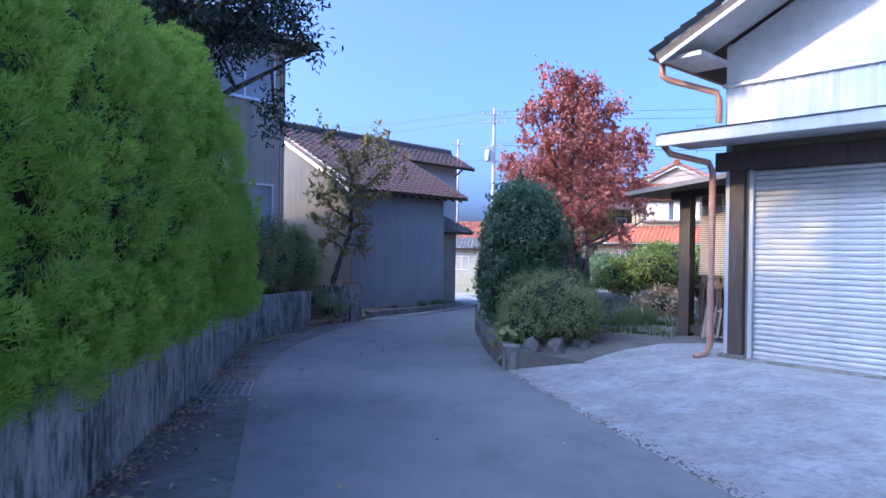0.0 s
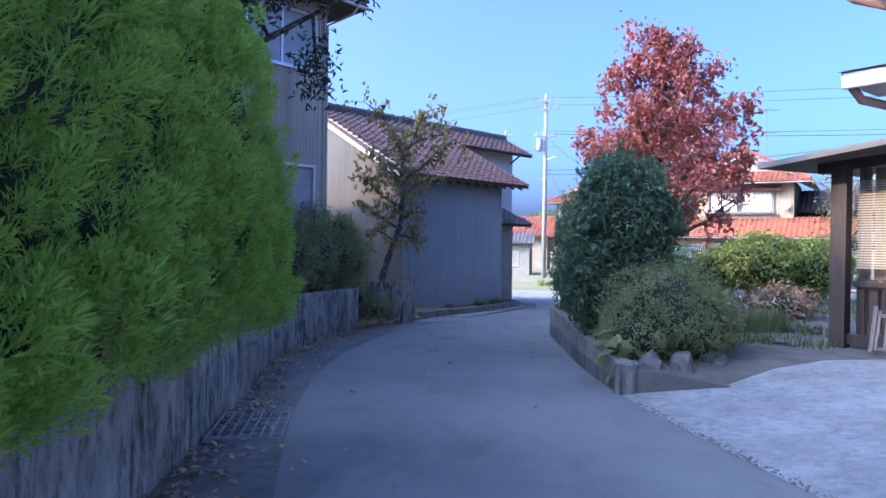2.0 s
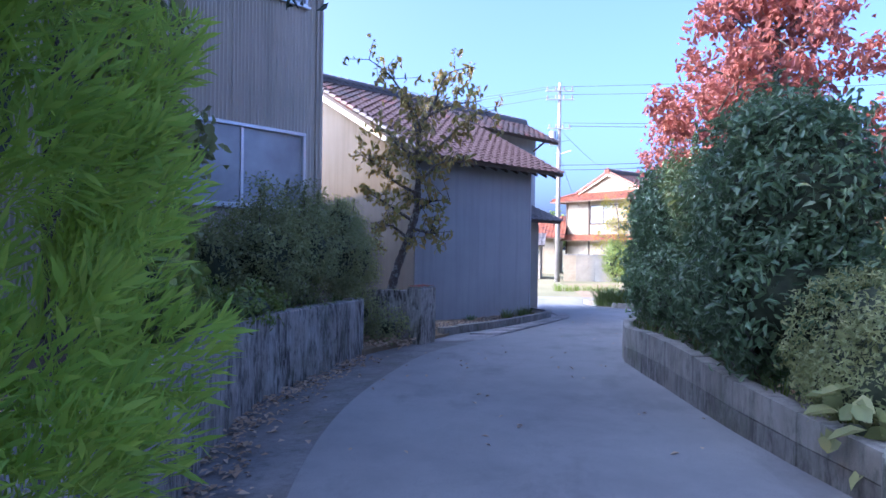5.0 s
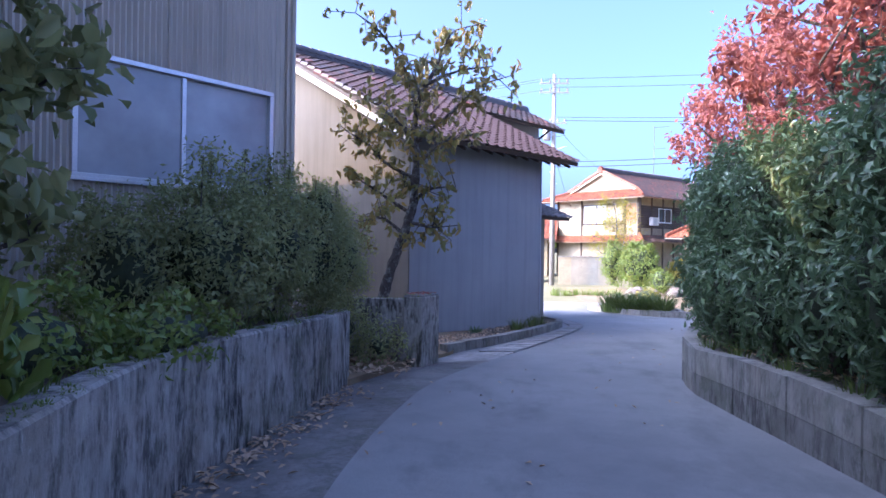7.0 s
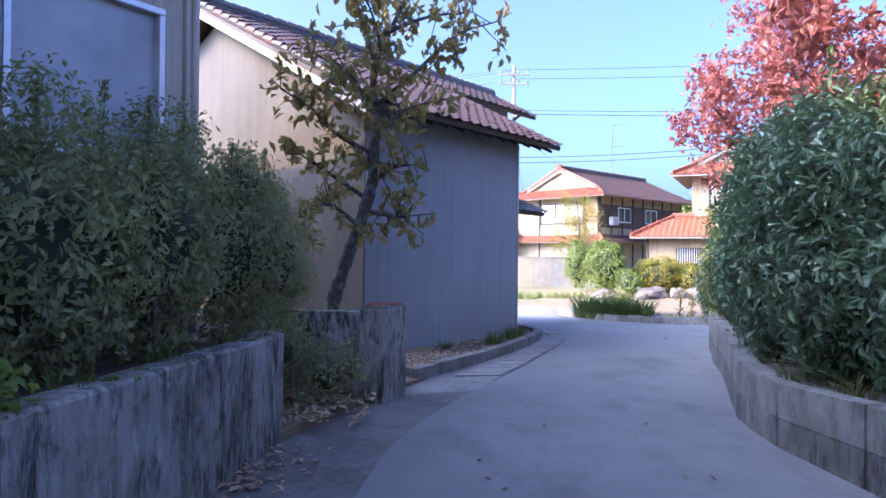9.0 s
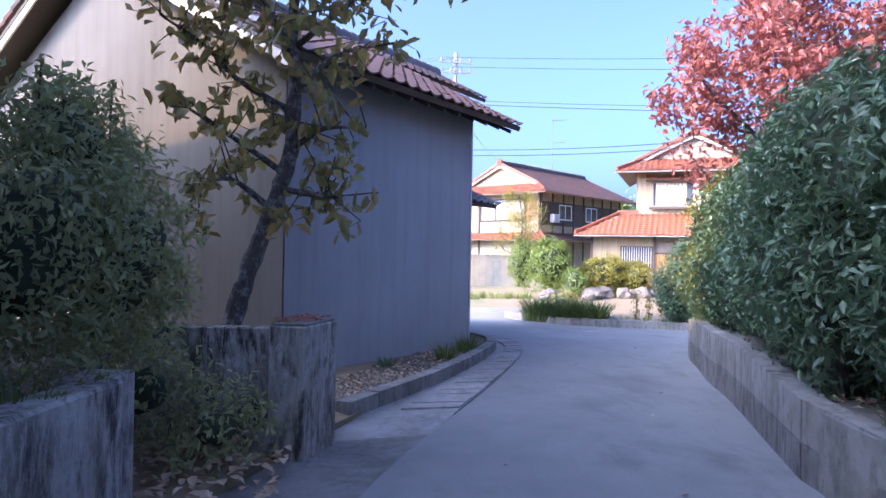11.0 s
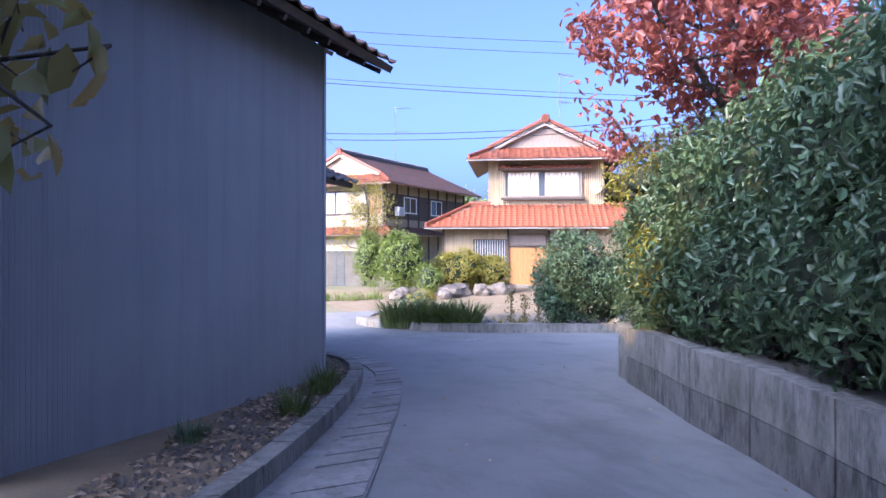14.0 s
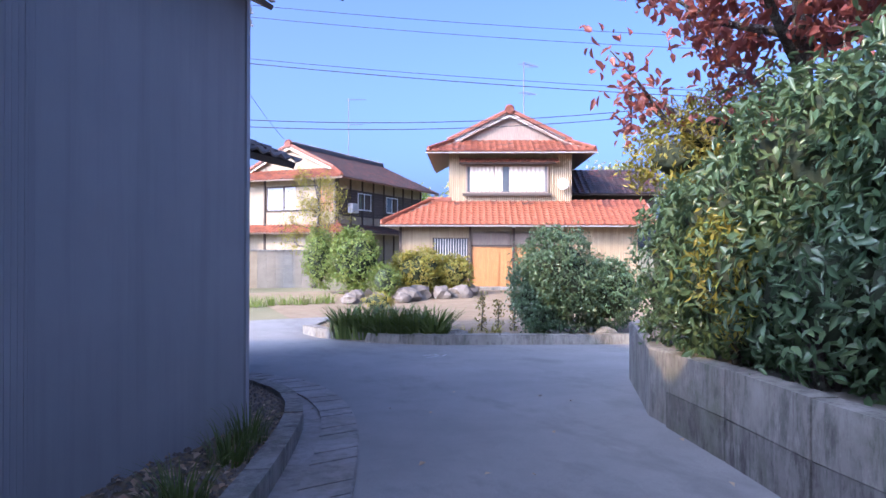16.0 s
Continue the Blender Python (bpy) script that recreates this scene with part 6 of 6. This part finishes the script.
edge = [p for p in RW if 10.8 < p.y < 17.5]
blades("wall_grass", "tufts of fine grass hanging over the block wall", [(p.x + 0.22, p.y, WALL_R_TOP(p.y) - 0.03, 0.14) for p in edge[::2]], M["grass"], 0.26, 34, 216, 0.007, kind="stuff", bend=0.9)
blades("garden_grass", "sparse low grass and weeds in the garden", [(rk2.uniform(2.6, 10), rk2.uniform(12.0, 20), 0.0, 0.28) for _ in range(260)], M["grass"], 0.18, 30, 217, 0.008, kind="stuff")

moss = [(p.x - 0.03 - 0.14 * rk2.random(), p.y + rk2.uniform(-0.2, 0.2), WALL_L_TOP(p.y) - 0.01, 0.05) for p in WALL_L if p.y > 8 for _ in range(5)]
blades("wall_moss", "moss and small weeds on the wall's top", moss, M["leaf_lit"], 0.035, 24, 218, 0.004, kind="stuff", bend=0.9)


# ---- pillar, low wall, stones ----
pil = thing("gate_pillar", "short stained concrete gate pillar by the persimmon tree", "pillar", local((-2.605, 18.8), 66))
part("body", box(0, 0.58, 0, 0.32, -0.75, 0.45, 0.015), M["oldwall"], pil)
part("cap", box(0.012, 0.568, 0.012, 0.308, 0.45, 0.468, 0.008), M["verge"], pil, "mossy top with fallen leaves")
lw = thing("low_wall", "low stained concrete wall behind the pillar", "wall", local((-2.6, 19.42), 176), kind="structure")
part("body", box(0, 2.2, -0.08, 0.08, -0.8, 0.38, 0.012), M["oldwall"], lw)
we = thing("wall_end", "square concrete post ending the retaining wall", "post", local((-3.5, 17.25), 82))
part("body", box(-0.12, 0.22, -0.02, 0.26, -0.8, 0.36, 0.012), M["oldwall"], we)


def rock(name, label, x, y, z, r, seed, mat=None, flat=0.7, group="", category="rock"):
    bm = bmesh.new()
    bmesh.ops.create_icosphere(bm, subdivisions=2, radius=1)
    for v in bm.verts:
        s = r * (1 + 0.45 * noise.noise(v.co * 1.6 + Vector((seed * 7.1, 0, 0))))
        v.co = Vector((v.co.x * s, v.co.y * s * 0.85, v.co.z * s * flat))
    return thing(name, label, category, Matrix.Translation((x, y, z)) @ pose(0, 0, 0, 0, 0, seed * 47), group, data=bm, mat=mat or M["stone"])


st = thing("edge_stone", "upright pale concrete stump at the wall's end", "stone", local((0.88, 10.32), -25))
part("body", box(-0.02, 0.22, -0.02, 0.2, -0.5, 0.05, 0.03), M["block"], st)
for i, (x, y, r) in enumerate([(1.35, 10.62, 0.2), (1.75, 10.75, 0.22), (2.2, 10.95, 0.17)]):
    rock("border_stone", "dark upright border stone under the azalea", x, y, -0.12, r, i + 1, M["dark_stone"], 1.1, "border stones")
for i, (x, y, r) in enumerate([(3.1, 11.9, 0.22), (3.7, 12.5, 0.3), (4.4, 14.2, 0.25), (5.2, 14.6, 0.35), (6.2, 14.4, 0.3), (3.0, 13.2, 0.18), (5.8, 13.6, 0.22), (2.7, 12.6, 0.15), (6.8, 15.2, 0.3)]):
    rock("garden_stone", "flat grey stepping stone in the garden", x, y, 0.0, r, i + 5, flat=0.3, group="garden stones")
for i, (x, y, r) in enumerate([(6.6, 42.6, 0.4), (7.2, 42.0, 0.35), (6.2, 42.2, 0.28), (8.6, 42.6, 0.5), (9.3, 43.2, 0.55), (10.2, 43.0, 0.45), (11.2, 43.2, 0.5), (8.2, 42.0, 0.3), (12.0, 43.9, 0.4)]):
    rock("garden_rock", "rough sunlit garden rock", x, y, GZ(y) + 0.1, r, i + 20, flat=0.75, group="rocks before the houses")
rock("round_stone", "smooth grey stone beside the pillar", -2.95, 18.95, GZ(19) + 0.1, 0.14, 33)
for i in range(7):
    p = ISLAND[min(len(ISLAND) - 1, 5 + 2 * i)]
    rock("kerb_stone", "broken pale stone on the island kerb", p.x + 0.25, p.y + 0.35, GZ(p.y) + 0.12, 0.16 + 0.05 * (i % 3), 40 + i, M["block"], 0.6, "stones along the island")

# soil and sunlit drive beyond the island
bm = prism([(p.x + 0.12, p.y + 0.2) for p in ISLAND] + [(20, 30), (12, 34), (6, 36), (3.6, 36)], -1.6, lambda x, y: GZ(y) + 0.12)
bmesh.ops.triangulate(bm, faces=bm.faces)
thing("island_soil", "dry soil of the planted island", "ground", kind="structure", data=bm, mat=M["dirt"])
bm = bmesh.new()
grid = [[bm.verts.new((x, y, GZ(y) - 0.05)) for x in np.linspace(3.4, 26, 12)] for y in np.linspace(35.5, 47.5, 10)]
for a, b in zip(grid, grid[1:]):
    for i in range(11):
        bm.faces.new((a[i], a[i + 1], b[i + 1], b[i]))
thing("drive", "pale sunlit gravel drive before the houses", "pavement", kind="structure", data=bm, mat=M["dirt"])

# ---- far block wall and shed ----
bw = thing("block_wall", "pale concrete block wall in sun", "wall", local((3.9, 51.2), -6))
for r in range(9):
    for c in range(8):
        part("block", box(c * 0.4 + 0.004, c * 0.4 + 0.396, 0, 0.15, -0.95 + r * 0.2 + 0.004, -0.95 + r * 0.2 + 0.196), M["plaster"] if c < 2 else M["mortar"], bw)
part("cap", box(-0.03, 3.25, -0.03, 0.18, 0.85, 0.93, 0.01), M["block"], bw)
cs = thing("far_shed", "low grey shed with a dark tiled roof", "shed", local((-2.0, 54), -8))
part("wall", box(0, 4.6, 0, 3, -1, 1.5), M["mortar"], cs)
tiled(cs, (-0.3, -0.5, 1.5), (1, 0, 0), (0, 1, 0.4), [(0, 0), (5.2, 0), (5.2, 2.2), (0, 2.2)], M["tile_dark"], M["wood_dark"])
window("window", cs, I4, 2.6, 3.8, -0.2, 0.9, M["alu"], M["frosted"], 2)
fh = thing("far_house", "far low house with red tiles", "house", local((-4, 66), -12))
part("wall", box(0, 9, 0, 6, -1, 2.2), M["plaster"], fh)
tiled(fh, (-0.7, -0.8, 2.2), (1, 0, 0), (0, 1, 0.5), [(0, 0), (10.4, 0), (10.4, 4.2), (0, 4.2)], M["tile_red"], M["wood_grey"])
# ---- utility pole and wires ----
PX, PY = 3.35, 50.0
pole = thing("utility_pole", "concrete utility pole with crossarms and a transformer", "pole")
smooth_part("post", tube([(PX, PY, -1), (PX, PY, 11.9)], [0.17, 0.10], 16), M["concrete_pole"], pole)
for z, w in ((11.3, 0.9), (10.75, 0.9), (8.9, 0.75)):
    arm = part("crossarm", box(PX - w, PX + w, PY - 0.19, PY - 0.11, z, z + 0.09, 0.008), M["steel"], pole)
    for k in range(4):
        x = PX - w + 0.12 + k * (2 * w - 0.24) / 3
        part("insulator", tube([(x, PY - 0.15, z + 0.09), (x, PY - 0.15, z + 0.16), (x, PY - 0.15, z + 0.2), (x, PY - 0.15, z + 0.3)], [0.03, 0.06, 0.045, 0.05], 10), M["mortar"], arm)
can = smooth_part("transformer", tube([(PX - 0.42, PY - 0.1, 7.9), (PX - 0.42, PY - 0.1, 8.0), (PX - 0.42, PY - 0.1, 8.7), (PX - 0.42, PY - 0.1, 8.78)], [0.2, 0.24, 0.24, 0.18], 16), M["steel"], pole)
part("bracket", box(PX - 0.3, PX, PY - 0.14, PY - 0.06, 8.2, 8.28), M["steel"], pole)
for k in range(9):
    s = 1 if k % 2 else -1
    part("step", tube([(PX, PY, 1.8 + k * 0.7), (PX + 0.24 * s, PY, 1.8 + k * 0.7)], 0.012, 6), M["steel"], pole)
part("lamp_arm", tube([(PX, PY, 7.3), (PX + 0.7, PY - 0.4, 7.5)], 0.025, 8), M["steel"], pole)
p2 = thing("utility_pole", "thin far utility pole", "pole")
smooth_part("post", tube([(0.9, 62, -1), (0.9, 62, 11.4)], [0.15, 0.09], 12), M["concrete_pole"], p2)
part("crossarm", box(0.3, 1.5, 61.8, 61.9, 10.9, 11.0), M["steel"], p2)


def wire(a, b, sag, r=0.012):
    a, b = Vector(a), Vector(b)
    pts = [a.lerp(b, t) - Vector((0, 0, sag * 4 * t * (1 - t))) for t in np.linspace(0, 1, 17)]
    t = thing("wire", "black overhead cable between poles", "cable", group="overhead cables")
    part("strand", tube(pts, r, 5), M["black"], t)


for k, z in enumerate((11.6, 11.1, 9.3, 9.1)):
    wire((PX + (-0.6 + 0.4 * k), PY - 0.15, z), (44 + k, 33 - k, z - 0.6 - 0.3 * k), 0.7, 0.014 if k < 3 else 0.02)
for k, z in enumerate((11.6, 11.55, 11.1, 8.2)):
    wire((PX - 0.8 + 0.5 * k, PY - 0.15, z), (-36, 66 + 2 * k, z + 0.5), 0.9)
wire((PX, PY - 0.1, 6.6), (26, 41, 8.2), 0.6, 0.02)
wire((PX, PY - 0.1, 6.3), (26, 41, 7.9), 0.6, 0.02)
q = H1 @ Vector((-4.0, 0.6, 7.7))
wire((PX, PY, 9.0), (q.x, q.y, q.z), 0.25)
wire((PX, PY, 7.4), (q.x - 2, q.y + 2, 4.8), 0.3)

# ---- grate, drain, manhole ----
gr = thing("drain_grate", "galvanised steel drain grate in the gutter strip", "grate", Matrix.Translation((-2.66, 8.36, GZ(8.36) - 0.008)) @ pose(0, 0, 0, -2, 1, 12))
part("frame", box(-0.32, 0.32, -0.5, -0.47, -0.03, 0.012), M["steel"], gr)
part("frame", box(-0.32, 0.32, 0.47, 0.5, -0.03, 0.012), M["steel"], gr)
for x in np.linspace(-0.3, 0.3, 8):
    part("bar", box(x - 0.008, x + 0.008, -0.48, 0.48, -0.03, 0.012), M["steel"], gr)
for y in np.linspace(-0.4, 0.4, 5):
    part("cross_bar", box(-0.31, 0.31, y - 0.006, y + 0.006, -0.02, 0.008), M["steel"], gr)
# solid block under the bars, black to stand for the shade below
part("pit", box(-0.31, 0.31, -0.49, 0.49, -0.2, -0.035), M["black"], gr)
mh = thing("manhole_cover", "round iron manhole cover in the junction", "manhole", Matrix.Translation((3.95, 30.0, GZ(30.0) + 0.002)))
part("rim", tube([(0, 0, -0.02), (0, 0, 0.008)], 0.36, 28), M["steel"], mh)
lid = part("lid", tube([(0, 0, 0.009), (0, 0, 0.014)], 0.31, 28), M["block"], mh)
for k in range(8):
    a = k * math.pi / 4
    part("rib", box(0.08, 0.28, -0.012, 0.012, 0.014, 0.02, 0, pose(0, 0, 0, 0, 0, math.degrees(a))), M["steel"], lid)

# ---- slabs of the gutter cover ----
sl_in, sl_out = resample(slab_in, 46), resample(slab_out, 46)
gc = bpy.data.objects["gutter_cover"]
for i in range(45):
    a, b, c, d = sl_in[i], sl_in[i + 1], sl_out[i + 1], sl_out[i]
    if (a - d).length < 0.25 or a.y < 20.3:
        continue
    mid = (a + b + c + d) / 4
    g = 0.955
    q = [mid + (p - mid) * g for p in (a.lerp(d, 0.34), b.lerp(c, 0.34), c, d)]
    bm = prism([(p.x, p.y) for p in q], lambda x, y: GZ(y) - 0.05, lambda x, y: GZ(y) + 0.022 + 0.004 * (i % 3))
    part("slab", bm, M["slab"], gc)

# ---- loose bits ----
rl = np.random.default_rng(77)


def litter(name, label, spots, size, mat, kind="stuff"):
    c = np.array([(x, y, z + 0.012) for x, y, z in spots])
    me = leaf_mesh(name, c, np.tile((0, 0, 2.5), (len(c), 1)), size, size * 0.6, mat, rl, 0)
    return thing(name, label, "leaves", kind=kind, data=me)


sp = []
for _ in range(2200):
    k = rl.integers(0, len(WALL_L) - 1)
    p = WALL_L[k]
    if p.y < 1.5:
        continue
    d = abs(rl.normal(0, 0.22)) + 0.03
    sp.append((p.x + d, p.y + rl.uniform(-0.3, 0.3), GZ(p.y) - 0.04 + 0.03 * d + 0.03 * rl.random()))
litter("leaf_litter", "brown fallen leaves along the foot of the wall", sp, 0.072, M["dead"])
sp = [(x, y, GZ(y) + 0.05 + 0.05 * rl.random()) for x, y in zip(rl.uniform(-4.2, -2.7, 420), rl.uniform(17.4, 20.4, 420))]
litter("leaf_litter", "heap of brown leaves between wall and pillar", sp, 0.1, M["dead"])
sp = []
for _ in range(520):
    k = int(len(KERB_L) * 0.5 * rl.random() ** 1.3)
    p, q = KERB_L[k], KERB_L[k + 1]
    n = Vector((-(q - p).y, (q - p).x)).normalized()
    c = p.lerp(q, rl.random()) + n * rl.uniform(0.12, 1.0)
    sp.append((c.x, c.y, GZ(c.y) + 0.11 + 0.02 * rl.random()))
litter("leaf_litter", "brown leaves on the gravel bed below the dark house", sp, 0.075, M["dead"])
sp = []
for y in rl.uniform(2, 27, 90):
    lo = min(ROAD_L[:70], key=lambda p: abs(p.y - y)).x
    hi = min(ROAD_R, key=lambda p: abs(p.y - y)).x
    sp.append((rl.uniform(lo, hi), y, GZ(y) + 0.004))
litter("road_leaves", "a few pale leaves scattered on the asphalt", sp, 0.065, M["dead"])
sp = [(x + 0.2 * y / 20, y, WALL_R_TOP(y) + 0.0) for x, y in zip(rl.uniform(0.95, 1.5, 500), rl.uniform(11, 18, 500))]
litter("leaf_litter", "dry leaves under the dark hedge", sp, 0.07, M["dead"])
# gravel in the bed under the dark house
v, f = [], []
for _ in range(2600):
    k = rl.integers(0, len(KERB_L) - 4)
    p, q = KERB_L[k], KERB_L[k + 1]
    t, d = rl.random(), rl.uniform(0.15, 1.0)
    n = Vector((-(q - p).y, (q - p).x)).normalized()
    c = p.lerp(q, t) + n * d
    r = rl.uniform(0.012, 0.035)
    z = GZ(c.y) + 0.105
    b = len(v)
    v += [(c.x + r, c.y, z), (c.x, c.y + r * 0.8, z), (c.x - r * 0.9, c.y, z), (c.x, c.y - r, z), (c.x, c.y, z + r * 0.8), (c.x, c.y, z - r * 0.5)]
    f += [(b, b + 1, b + 4), (b + 1, b + 2, b + 4), (b + 2, b + 3, b + 4), (b + 3, b, b + 4)]
thing("gravel", "loose pale gravel in the bed", "gravel", kind="stuff", data=mesh("gravel", v, f, M["stone"]))

# pebbles along the apron's edge
v, f = [], []
for _ in range(2200):
    k = rl.integers(0, len(ap) - 2)
    p, q = ap[k], ap[k + 1]
    if p.y < -2:
        continue
    c = p.lerp(q, rl.random()) + Vector((abs(rl.normal(0, 0.13)), rl.normal(0, 0.05)))
    r = rl.uniform(0.006, 0.02)
    z = GZ(c.y) + 0.008 + 0.02 * (c.x - p.x)
    b = len(v)
    v += [(c.x + r, c.y, z), (c.x, c.y + r * 0.8, z), (c.x - r * 0.9, c.y, z), (c.x, c.y - r, z), (c.x, c.y, z + r * 0.7)]
    f += [(b, b + 1, b + 4), (b + 1, b + 2, b + 4), (b + 2, b + 3, b + 4), (b + 3, b, b + 4)]
thing("edge_gravel", "crumbled pebbly edge between lane and apron", "gravel", kind="stuff", data=mesh("edge_gravel", v, f, M["stone"]))
# plastic drain stub in the old wall
dp = thing("drain_pipe", "broken white plastic drain pipe in the wall", "pipe", Matrix.Translation((-3.33, 10.15, 0.2)) @ pose(0, 0, 0, 0, 78, -10))
part("body", tube([(0, 0, -0.1), (0, 0, 0.14)], [0.055, 0.05], 14, cap=False), M["white"], dp)
part("lining", tube([(0, 0, -0.1), (0, 0, 0.135)], 0.045, 14), M["mortar"], dp)
# leaves and moss on the pillar's top
PT = bpy.data.objects["gate_pillar"].matrix_world.copy()
sp = [PT @ Vector((x, y, 0.47 + 0.02 * rl.random())) for x, y in zip(rl.uniform(0.02, 0.56, 90), rl.uniform(0.02, 0.3, 90))]
litter("leaf_litter", "rust-brown leaves lying on the pillar's top", [(p.x, p.y, p.z) for p in sp], 0.05, M["leaf_red"])
blades("pillar_moss", "green moss on the pillar and low wall", [(p.x, p.y, p.z - 0.03, 0.04) for p in sp[::3]] + [(-2.7 - 0.12 * i, 19.42 + 0.01 * i, 0.375, 0.06) for i in range(14)], M["leaf_lit"], 0.03, 26, 219, 0.004, kind="stuff", bend=0.9)
